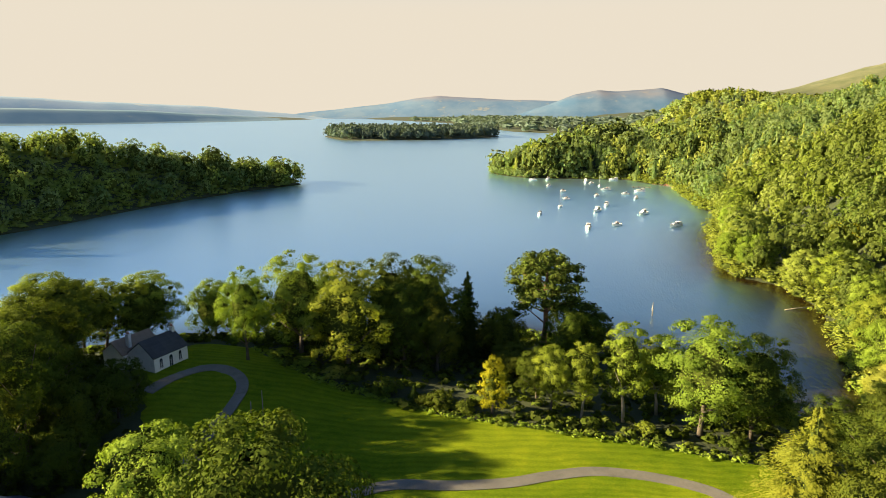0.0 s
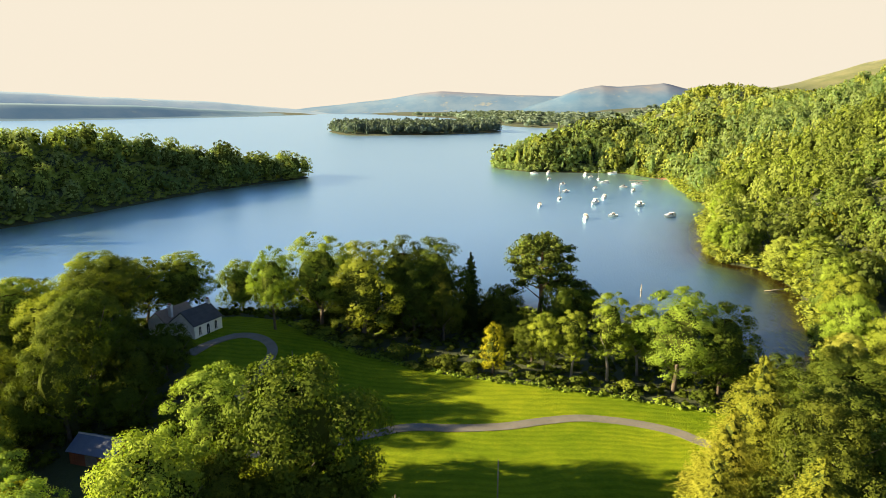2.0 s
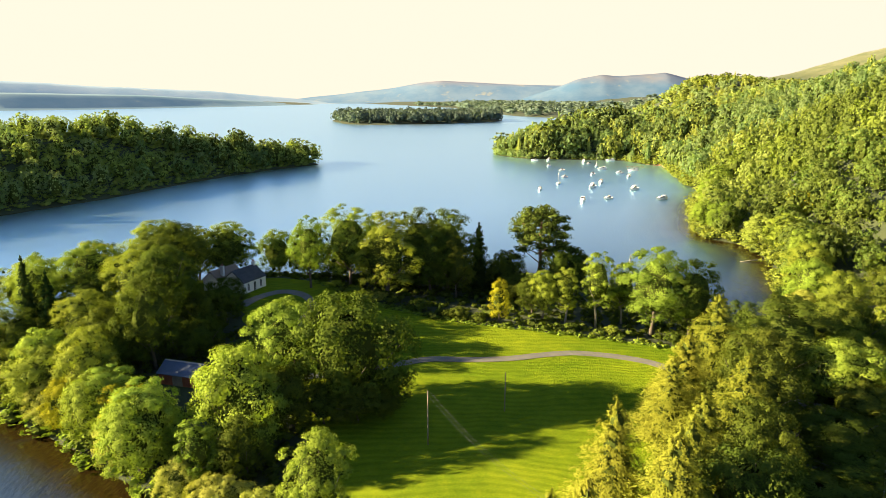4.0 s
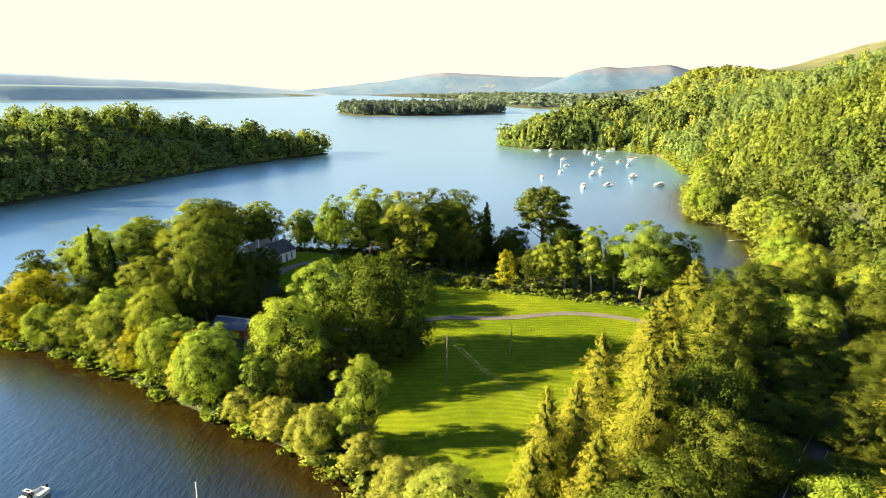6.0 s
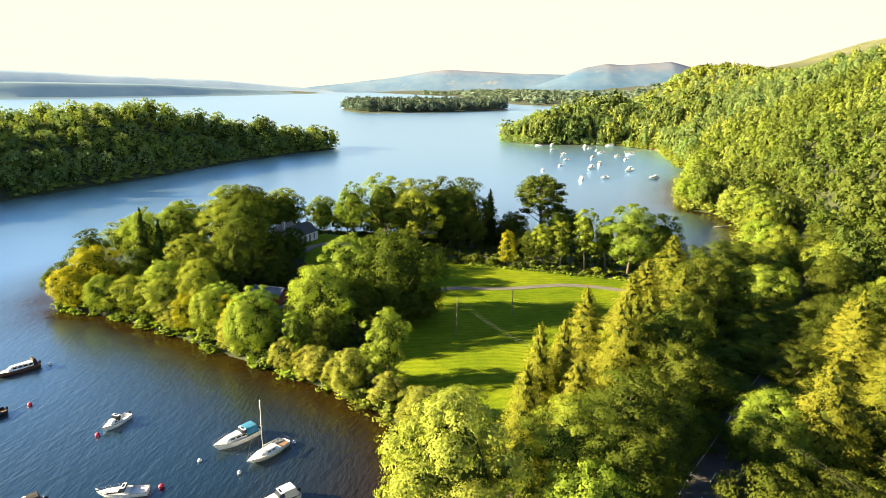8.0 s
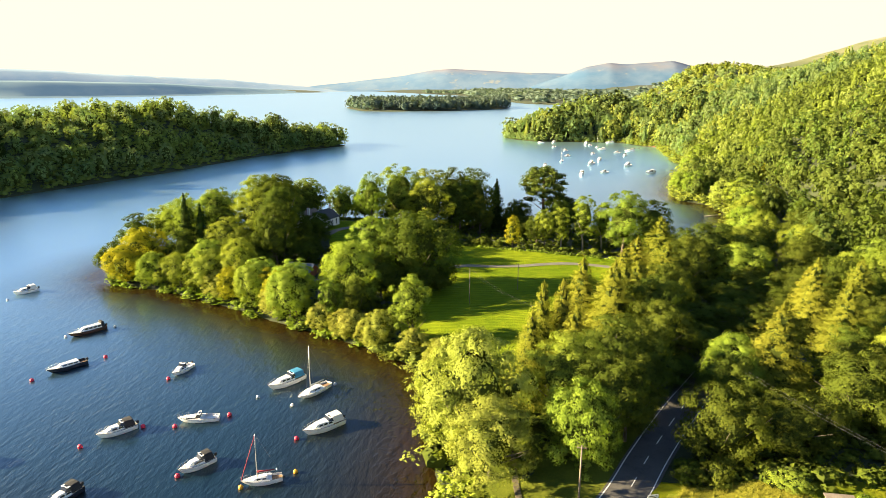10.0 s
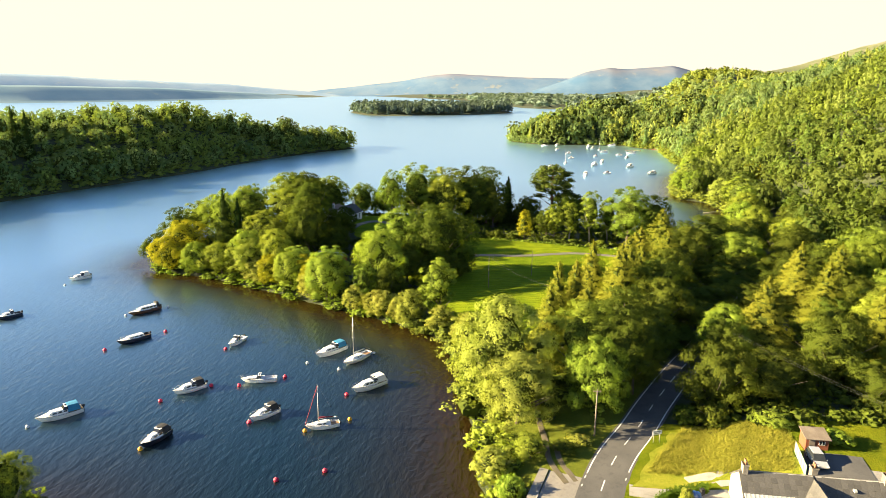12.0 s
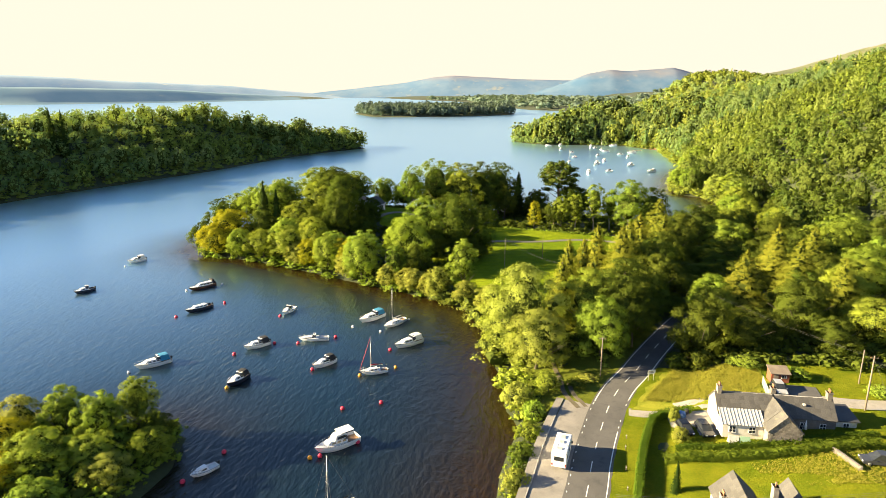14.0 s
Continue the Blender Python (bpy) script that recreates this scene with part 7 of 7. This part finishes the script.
def car(label, m, body, L=4.3, W=1.75, H=1.5, suv=False):
    t = thing("car", m, label, "car")
    hood = 0.95 if suv else 0.85
    prof = [(-L / 2, 0.32), (L / 2 - 0.1, 0.32), (L / 2, 0.5), (L / 2 - 0.05, hood * 0.82), (L * 0.22, hood), (-L / 2 + 0.1, hood + 0.05), (-L / 2, 0.6)]
    bm = bmesh.new()
    prism(bm, prof, -W / 2, W / 2, 1)
    bmesh.ops.bevel(bm, geom=bm.edges[:], offset=0.07, segments=3, affect="EDGES")
    part("body", bm, body, t)
    bm = bmesh.new()
    lo = [(L * 0.24, hood - 0.02), (-L / 2 + 0.12, hood - 0.02), (-L / 2 + (0.22 if suv else 0.5), H - 0.06), (L * 0.03, H - 0.06)]
    a = [bm.verts.new((x, W / 2 * (0.92 if k < 2 else 0.74), z)) for k, (x, z) in enumerate(lo)]
    b = [bm.verts.new((x, -W / 2 * (0.92 if k < 2 else 0.74), z)) for k, (x, z) in enumerate(lo)]
    bm.faces.new(a)
    bm.faces.new(b[::-1])
    for i in range(4):
        j = (i + 1) % 4
        bm.faces.new((a[j], a[i], b[i], b[j]))
    bmesh.ops.recalc_face_normals(bm, faces=bm.faces[:])
    part("window_band", bm, M_GLASS, t, "dark glass")
    bm = bmesh.new()
    box(bm, -L / 2 + (0.2 if suv else 0.46), L * 0.045, -W * 0.385, W * 0.385, H - 0.09, H, 0.04)
    part("roof", bm, body, t)
    for s in (1, -1):
        bm = bmesh.new()
        box(bm, L / 2 - 0.14, L / 2 - 0.0, s * W * 0.36 - 0.18, s * W * 0.36 + 0.18, 0.58, 0.72, 0.03)
        part("headlight", bm, M_LAMP, t)
        bm = bmesh.new()
        box(bm, -L / 2 - 0.01, -L / 2 + 0.1, s * W * 0.4 - 0.1, s * W * 0.4 + 0.1, 0.62, 0.85, 0.02)
        part("tail_light", bm, M_TAIL, t)
        bm = bmesh.new()
        box(bm, L * 0.17, L * 0.17 + 0.12, s * (W / 2 + 0.08) - 0.08, s * (W / 2 + 0.08) + 0.08, hood, hood + 0.14, 0.03)
        part("door_mirror", bm, body, t)
    wheels(t, (L * 0.31, -L * 0.3), W / 2 + 0.01, 0.33 if not suv else 0.38)
    return t


def on_ground(x, y, turn, lift=0.12):
    return pose(x, y, ground_z(x, y) + lift, 0, 0, turn)


car("black hatchback parked in the gravel yard", on_ground(20.6, 2.6, -80), paint("black_car_paint", (0.012, 0.013, 0.016)), 3.9, 1.7, 1.45)
car("dark blue estate car parked beside the house", on_ground(23.4, 2.0, -80), paint("dark_car_paint", (0.02, 0.024, 0.035)), 4.3, 1.75, 1.5)
car("silver hatchback parked on the tarmac pad", on_ground(38.2, 14.4, -92, 0.2), paint("silver_car_paint", (0.42, 0.43, 0.44)), 4.2, 1.75, 1.52)
car("dark grey off-road car parked by the garden", on_ground(43.6, -7.2, 176, 0.06), paint("grey_car_paint", (0.05, 0.055, 0.065)), 4.5, 1.85, 1.78, True)


def motorhome():
    x, y = 1.2, -6.4
    t = thing("motorhome", pose(x, y, ground_z(5.6, -7) + 0.085, 0, 0, 80), "white motorhome parked in the lay-by", "motorhome")
    bm = bmesh.new()
    prism(bm, [(-3.3, 0.45), (1.9, 0.45), (2.1, 1.2), (2.6, 1.75), (2.75, 2.2), (2.4, 2.85), (-3.3, 2.9)], -1.1, 1.1, 1)
    bmesh.ops.bevel(bm, geom=bm.edges[:], offset=0.09, segments=3, affect="EDGES")
    part("body", bm, M_GRP, t)
    bm = bmesh.new()
    prism(bm, [(1.7, 0.4), (3.35, 0.4), (3.4, 0.75), (3.2, 1.1), (2.45, 1.3), (1.9, 1.95), (1.7, 1.95)], -0.98, 0.98, 1)
    bmesh.ops.bevel(bm, geom=bm.edges[:], offset=0.06, segments=2, affect="EDGES")
    part("cab", bm, M_GRP, t)
    bm = bmesh.new()
    prism(bm, [(2.46, 1.31), (2.53, 1.33), (2.02, 1.93), (1.95, 1.91)], -0.86, 0.86, 1)
    part("windscreen", bm, M_GLASS, t)
    for s in (1, -1):
        for a, b, z0, z1 in ((-2.7, -1.6, 1.5, 2.1), (-0.9, 0.3, 1.5, 2.1)):
            bm = bmesh.new()
            box(bm, a, b, s * 1.105 - 0.012, s * 1.105 + 0.012, z0, z1, 0.01)
            part("side_window", bm, M_GLASS, t)
        bm = bmesh.new()
        box(bm, -3.25, 1.8, s * 1.103 - 0.006, s * 1.103 + 0.006, 0.85, 0.98)
        part("stripe", bm, M_ZINC, t, "grey body stripe")
    bm = bmesh.new()
    box(bm, -3.33, -3.29, -0.7, 0.7, 1.5, 2.15, 0.01)
    part("rear_window", bm, M_GLASS, t)
    for a, b in ((-2.6, -1.9), (-0.7, 0.0), (0.7, 1.6)):
        bm = bmesh.new()
        box(bm, a, b, -0.35, 0.35, 2.86, 3.0, 0.03)
        part("roof_light", bm, M_ZINC, t)
    part_mesh("roof_rail", tubes_mesh("roof_rail", [(((-3.0, s * 0.9, 2.9), (-3.0, s * 0.9, 3.05), (-1.2, s * 0.9, 3.05), (-1.2, s * 0.9, 2.9)), [0.02] * 4, 5) for s in (1, -1)], M_STEEL), t)
    wheels(t, (2.5, -1.9), 1.1, 0.35)
    for s in (1, -1):
        bm = bmesh.new()
        box(bm, 3.3, 3.4, s * 0.75 - 0.15, s * 0.75 + 0.15, 0.75, 0.95, 0.02)
        part("headlight", bm, M_LAMP, t)
        bm = bmesh.new()
        box(bm, -3.34, -3.28, s * 0.95 - 0.08, s * 0.95 + 0.08, 0.7, 1.1, 0.01)
        part("tail_light", bm, M_TAIL, t)
        bm = bmesh.new()
        box(bm, 2.2, 2.32, s * 1.2 - 0.12, s * 1.2 + 0.12, 1.4, 1.75, 0.02)
        part("door_mirror", bm, M_MOTOR, t)


motorhome()


# ---------------------------------------------------------------- poles, wires, sign and small things
def pole(x, y, h, label, r=0.13, arm=True, tilt=0.0):
    t = thing("utility_pole", pose(x, y, ground_z(x, y), tilt), label, "pole", "overhead line poles")
    part_mesh("post", tubes_mesh("post", [(((0, 0, -0.8), (0, 0, h * 0.5), (0, 0, h)), (r, r * 0.85, r * 0.65), 9)], M_TIMBER), t)
    if arm:
        bm = bmesh.new()
        box(bm, -0.6, 0.6, -0.05, 0.05, h - 0.45, h - 0.33, 0.01)
        part("crossarm", bm, M_TIMBER, t)
        for k in (-0.5, 0, 0.5):
            part_mesh("insulator", tubes_mesh("insulator", [(((k, 0, h - 0.34), (k, 0, h - 0.18)), (0.04, 0.05), 7)], M_POT), t)
    return t


def wire(points, label, sag=0.5, r=0.008, pair=0.0):
    t = thing("overhead_cable", pose(0, 0, 0), label, "cable")
    for a, b in zip(points, points[1:]):
        A, B = Vector(a), Vector(b)
        ps = []
        for k in range(9):
            u = k / 8
            p = A.lerp(B, u)
            p.z -= sag * 4 * u * (1 - u)
            ps.append(tuple(p))
        part_mesh("span", tubes_mesh("span", [(ps, [r] * 9, 5)], M_WIRE), t)
    return t


P1, P2, P3, P4 = (-1.6, 105.5), (-12.9, 93.7), (-41.4, 135.8), (-44.1, 137.2)
for (x, y), h in ((P1, 7.2), (P2, 9.2), (P3, 6.6), (P4, 3.4)):
    pole(x, y, h, "slender grey wooden utility pole on the field", 0.11, False)
pole(9.2, 21.4, 8.0, "weathered timber utility pole beside the road", 0.14)
pole(49.3, 9.0, 9.5, "timber utility pole in the garden", 0.15)
pole(52.8, 19.0, 6.5, "short timber utility pole near the wood", 0.12, False)


def top_of(p, h):
    return (p[0], p[1], ground_z(*p) + h)


for k in (-0.4, 0.4):
    wire([(P2[0] + k, P2[1], top_of(P2, 9.0)[2]), (7 + k, 68, 12), (9.2 + k, 21.4, top_of((9.2, 21.4), 7.7)[2])], "thin twin overhead cable across the field", 1.6)
    wire([(49.3 + k, 9.0, top_of((49.3, 9), 9.2)[2]), (34 + k, 40, 14.5)], "overhead cable from the garden pole to the wood", 0.6)
for k in (0.0, 0.35, 0.7):
    wire([(7.0, -23 + k, 8.2), (24, -21.5 + k, 8.6), (46, -17 + k, 9.2)], "thin overhead cable beside the lower house", 0.3, 0.014)
wire([top_of((49.3, 9.0), 9.0), (45, -14, 9.0)], "overhead cable over the gardens", 0.4, 0.014)

t = thing("road_sign", Matrix.Translation((18.3, 20.6, ground_z(18.3, 20.6))) @ Matrix.Rotation(radians(20), 4, "Z"), "white rectangular road sign on two posts", "sign")
bm = bmesh.new()
box(bm, -0.75, 0.75, -0.02, 0.02, 1.5, 2.2, 0.01)
panel = part("panel", bm, M_GRP, t)
for x in (-0.5, 0.5):
    part_mesh("post", tubes_mesh("post", [(((x, 0.05, -0.4), (x, 0.05, 2.1)), (0.04, 0.04), 7)], M_ALLOY), t)
bm = bmesh.new()
box(bm, -0.55, 0.55, -0.03, -0.021, 1.92, 2.02)
box(bm, -0.45, 0.45, -0.03, -0.021, 1.68, 1.78)
part("letter_bar", bm, M_NAVY, panel, "dark unreadable lettering bars")


def verge_post(x, y):
    t = thing("verge_post", on_ground(x, y, 0, 0), "short pale wooden verge post", "post", "verge posts")
    bm = bmesh.new()
    box(bm, -0.07, 0.07, -0.07, 0.07, -0.3, 0.85, 0.02)
    part("post", bm, M_TIMBER, t)
    bm = bmesh.new()
    box(bm, -0.075, 0.075, -0.075, 0.075, 0.62, 0.72)
    part("reflector", bm, M_GRP, t)


for x, y in ((9.9, -13.0), (10.3, -8.2), (10.9, -2.6), (11.4, 0.4)):
    verge_post(x, y)

M_TARP = surface("blue_tarpaulin", (0.02, 0.07, 0.22), (0.04, 0.12, 0.32), 4, 0.8, 0.5, 0.3)
t = thing("covered_trailer", on_ground(20.6, 7.0, 15, 0.1), "blue tarpaulin over a small trailer", "trailer")
bm = bmesh.new()
bmesh.ops.create_icosphere(bm, subdivisions=3, radius=1.0, matrix=Matrix.Translation((0, 0, 0.75)) @ Matrix.Diagonal((1.15, 0.75, 0.62, 1)))
for v in bm.verts:
    v.co += Vector((0.1 * math.sin(v.co.y * 7), 0.1 * math.sin(v.co.x * 6), 0.09 * math.sin(v.co.x * 9 + v.co.y * 5)))
    v.co.z = max(v.co.z, 0.3)
part("cover", bm, M_TARP, t)
wheels(t, (0.0,), 0.72, 0.28)
t = thing("wheelie_bin", on_ground(21.9, 8.0, 30, 0.1), "dark grey wheeled refuse bin", "bin")
bm = bmesh.new()
box(bm, -0.28, 0.28, -0.3, 0.3, 0.06, 0.95, 0.04)
part("body", bm, M_MOTOR, t)
bm = bmesh.new()
box(bm, -0.31, 0.31, -0.33, 0.33, 0.95, 1.05, 0.03)
part("lid", bm, M_BLACKCLOTH, t)
t = thing("garden_tent", on_ground(27.4, -1.4, 0, 0), "small green and grey garden shelter", "tent")
for k, mat in ((-0.8, M_ZINC), (0.8, M_GREENPAINT)):
    bm = bmesh.new()
    prism(bm, [(-0.8, 0), (0.8, 0), (0.05, 1.35), (-0.05, 1.35)], k - 0.7, k + 0.7, 0)
    part("canvas", bm, mat, t)
t = thing("garden_parasol", on_ground(37.2, 0.6, 0, 0), "folded pale garden parasol on a stand", "parasol")
part_mesh("pole", tubes_mesh("pole", [(((0, 0, 0), (0, 0, 2.4)), (0.03, 0.025), 7)], M_TIMBER), t)
part_mesh("canopy", tubes_mesh("canopy", [(((0, 0, 0.9), (0, 0, 1.6), (0, 0, 2.38)), (0.24, 0.16, 0.03), 10)], M_GRPD), t)
part_mesh("base", tubes_mesh("base", [(((0, 0, 0), (0, 0, 0.1)), (0.28, 0.26), 12)], M_KERB), t)

# dry-stone garden wall: each stone a piece
t = thing("stone_wall", pose(0, 0, 0), "low grey dry-stone wall in the garden", "wall")
wr = random.Random(8)
for k in range(26):
    u = k / 25
    x, y = 38.9 + 1.6 * u, -3.6 - 5.6 * u
    for lvl in range(3):
        bm = bmesh.new()
        s = 0.15 + wr.uniform(-0.02, 0.02)
        box(bm, -0.2, 0.2, -s, s, 0, 0.26, 0.05)
        ob = part("stone", bm, M_STONE, t)
        ob.matrix_basis = Matrix.Translation((x + wr.uniform(-0.03, 0.03), y, ground_z(x, y) + lvl * 0.26 + 0.03)) @ Matrix.Rotation(wr.uniform(-0.2, 0.2), 4, "Z")

# bare dead stems leaning over the shore
for x, y, h, lx in ((-46.6, 82.6, 9.0, -0.6), (-45.2, 81.8, 7.6, 0.7), (-44.4, 82.4, 8.2, 1.2)):
    t = thing("dead_tree", pose(x, y, ground_z(x, y) - 0.2), "bare grey dead tree at the water's edge", "tree")
    rng = np.random.default_rng(int(h * 10))
    part_mesh("trunk", tubes_mesh("trunk", [(((0, 0, -0.3), (lx * 0.3, -0.2, h * 0.5), (lx, -0.5, h)), (0.16, 0.11, 0.02), 7)], M_PALEBARK), t)
    for k in range(7):
        z = h * (0.35 + 0.08 * k)
        w = k * 2.2
        c = (lx * z / h * 0.8, -0.3 * z / h, z)
        part_mesh("branch", tubes_mesh("branch", [((c, (c[0] + 0.9 * math.cos(w), c[1] + 0.9 * math.sin(w), z + 0.7)), (0.04, 0.01), 5)], M_PALEBARK), t)
# drift log in the inlet
t = thing("drift_log", pose(79, 233, 0.15, 0, 0, 14), "pale fallen log lying in the shallows", "log")
part_mesh("log", tubes_mesh("log", [(((-4, 0, 0), (0, 0.3, 0.15), (4.5, 0, 0.45)), (0.12, 0.2, 0.25), 8)], M_PALEBARK), t)


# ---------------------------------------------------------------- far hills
# distance haze is painted: bluish base colours plus a faint glow of the surface
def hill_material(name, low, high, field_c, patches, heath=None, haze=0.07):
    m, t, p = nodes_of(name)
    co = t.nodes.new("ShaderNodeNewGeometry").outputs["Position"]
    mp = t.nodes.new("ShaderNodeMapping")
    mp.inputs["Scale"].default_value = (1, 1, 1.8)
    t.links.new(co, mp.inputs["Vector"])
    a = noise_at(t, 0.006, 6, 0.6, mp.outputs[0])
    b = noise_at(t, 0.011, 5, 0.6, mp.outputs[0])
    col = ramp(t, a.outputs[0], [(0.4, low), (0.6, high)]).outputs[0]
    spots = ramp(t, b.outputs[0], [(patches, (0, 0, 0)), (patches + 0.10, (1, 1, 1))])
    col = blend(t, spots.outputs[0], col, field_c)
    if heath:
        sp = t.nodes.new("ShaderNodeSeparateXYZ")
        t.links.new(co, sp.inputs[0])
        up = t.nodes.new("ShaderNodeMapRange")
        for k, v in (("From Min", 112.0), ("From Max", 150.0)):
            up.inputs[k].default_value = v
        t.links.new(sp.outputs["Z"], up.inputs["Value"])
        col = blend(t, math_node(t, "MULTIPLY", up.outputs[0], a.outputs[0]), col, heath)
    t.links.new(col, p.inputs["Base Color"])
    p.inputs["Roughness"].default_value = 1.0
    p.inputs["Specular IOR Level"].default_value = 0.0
    # the glow lifts the hill like haze in front of it
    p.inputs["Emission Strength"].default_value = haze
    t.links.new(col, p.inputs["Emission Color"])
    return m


M_HILL1 = hill_material("hazed_blue_hills", (0.10, 0.165, 0.245), (0.135, 0.195, 0.26), (0.23, 0.24, 0.22), 0.60, (0.23, 0.19, 0.19), 0.06)
M_HILL2 = hill_material("hazed_wooded_hills", (0.070, 0.128, 0.20), (0.105, 0.158, 0.218), (0.17, 0.19, 0.19), 0.62, (0.17, 0.155, 0.165))
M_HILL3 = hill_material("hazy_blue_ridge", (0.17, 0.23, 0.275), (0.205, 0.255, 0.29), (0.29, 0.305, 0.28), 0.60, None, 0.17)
M_HILL0 = hill_material("hazed_low_shore", (0.12, 0.18, 0.21), (0.15, 0.205, 0.225), (0.26, 0.285, 0.23), 0.66, None, 0.13)


def far_ridge(name, line, tops, depth, mat, label, seed, rough=0.06, n=110):
    """A long hill along a line of points whose crest follows tops (fractions along it, heights)."""
    P = np.array(line, float)
    run = np.concatenate([[0], np.cumsum(np.linalg.norm(np.diff(P, axis=0), axis=1))])
    u = np.linspace(0, 1, n)
    foot = np.stack([np.interp(u * run[-1], run, P[:, k]) for k in (0, 1)], 1)
    for _ in range(6):
        foot[1:-1] = 0.25 * foot[:-2] + 0.5 * foot[1:-1] + 0.25 * foot[2:]
    h = np.interp(u, [p[0] for p in tops], [p[1] for p in tops])
    h = h * (1 + rough * (np.sin(u * 23 + seed) * 0.4 + np.sin(u * 51 + 2 * seed) * 0.2))
    back = -sides_of(foot)
    vs, fs = [], []
    prof = [(-0.5, -0.02), (0.12, 0.16), (0.35, 0.5), (0.65, 0.86), (1.0, 1.0), (1.25, 0.6)]
    for i in range(n):
        for k, (q, z) in enumerate(prof):
            x, y = foot[i] + back[i] * q * depth
            vs.append((x, y, max(-1.0, h[i] * z - 1 + 2.0 * math.sin(i * 0.07 + k * 1.3) * (0 < k < 4))))
    m = len(prof)
    for i in range(n - 1):
        for k in range(m - 1):
            o = i * m + k
            fs.append((o, o + m, o + m + 1, o + 1))
    return tagged(new(name, mesh_of(name, vs, fs, [mat], smooth=True)), label, "hills", kind="structure")


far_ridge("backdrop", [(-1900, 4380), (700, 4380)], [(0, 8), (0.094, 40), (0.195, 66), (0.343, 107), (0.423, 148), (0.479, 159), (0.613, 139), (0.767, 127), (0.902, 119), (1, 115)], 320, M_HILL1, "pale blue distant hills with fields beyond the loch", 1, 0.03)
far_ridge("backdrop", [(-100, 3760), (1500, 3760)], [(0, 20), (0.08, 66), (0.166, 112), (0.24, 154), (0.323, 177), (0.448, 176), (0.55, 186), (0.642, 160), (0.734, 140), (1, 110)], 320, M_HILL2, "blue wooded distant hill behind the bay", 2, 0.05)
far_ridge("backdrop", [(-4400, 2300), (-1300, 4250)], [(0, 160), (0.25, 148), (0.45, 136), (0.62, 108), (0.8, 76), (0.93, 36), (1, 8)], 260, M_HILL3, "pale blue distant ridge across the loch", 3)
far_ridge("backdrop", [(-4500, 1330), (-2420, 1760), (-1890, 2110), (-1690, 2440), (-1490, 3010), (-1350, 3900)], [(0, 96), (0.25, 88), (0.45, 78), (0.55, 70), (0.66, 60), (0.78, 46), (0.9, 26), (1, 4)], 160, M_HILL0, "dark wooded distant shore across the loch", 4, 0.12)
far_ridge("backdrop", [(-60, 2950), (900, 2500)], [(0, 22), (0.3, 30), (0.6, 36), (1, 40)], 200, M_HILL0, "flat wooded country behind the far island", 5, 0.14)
# bald moorland hill behind the wooded ridge is part of the ground; jetty and beach in the far bay
t = thing("jetty", pose(0, 0, 0), "small grey timber jetty in the far bay", "jetty")
bm = bmesh.new()
box(bm, 78, 92, 530.5, 532.5, 0.55, 0.75, 0.03)
part("deck", bm, M_PALEBARK, t)
for x in (79, 83, 87, 91):
    for y in (530.8, 532.2):
        part_mesh("pile", tubes_mesh("pile", [(((x, y, -2.5), (x, y, 1.0)), (0.14, 0.13), 7)], M_BARK), t)


# small beach beside the jetty, with boats drawn up on it
M_SAND = surface("pale_beach", (0.26, 0.21, 0.15), (0.46, 0.39, 0.29), 2.0, 0.2, 0.95, 0.4, stain=(0.16, 0.15, 0.08), world_space=True)
sheet("beach", [528, 536, 546, 556, 564], [93, 90, 93, 96, 100], [104, 112, 116, 114, 108], M_SAND, 0.25, "small pale sandy beach beside the jetty", "beach", 2.0)


def beach_kayak(x, y, turn, mat, label):
    t = thing("kayak", Matrix.Translation((x, y, ground_z(x, y) + 0.3)) @ Matrix.Rotation(turn, 4, "Z"), label, "kayak")
    pts = [(0, 0.02, 0.30), (0.5, 0.2, 0.14), (1.3, 0.36, 0.05), (2.1, 0.42, 0.02), (2.9, 0.36, 0.05), (3.7, 0.2, 0.14), (4.2, 0.02, 0.30)]
    vs, fs = [], []
    for px_, w, k in pts:
        vs += [(px_, -w, 0.4), (px_, -w * 0.6, k), (px_, w * 0.6, k), (px_, w, 0.4), (px_, 0, 0.5)]
    for i in range(len(pts) - 1):
        for j in range(5):
            a, b = i * 5 + j, i * 5 + (j + 1) % 5
            fs.append((a, b, b + 5, a + 5))
    part_mesh("hull", mesh_of("hull", vs, fs, [mat], smooth=True), t)
    # flat dark disc painted for the cockpit's shaded hollow
    bm = bmesh.new()
    bmesh.ops.create_circle(bm, cap_ends=True, segments=10, radius=0.3, matrix=Matrix.Translation((2.1, 0, 0.515)) @ Matrix.Diagonal((1.5, 0.9, 1, 1)))
    part("cockpit", bm, M_INNERSHADE, t)


M_RED = surface("red_hull_plastic", (0.42, 0.035, 0.025), (0.55, 0.06, 0.04), 3, 0.5, 0.4, 0.05)
for k in range(5):
    beach_kayak(100 + 2.4 * k, 548 + 1.1 * (k % 2), radians(62 + 9 * k), M_RED, "red plastic kayak drawn up on the beach")
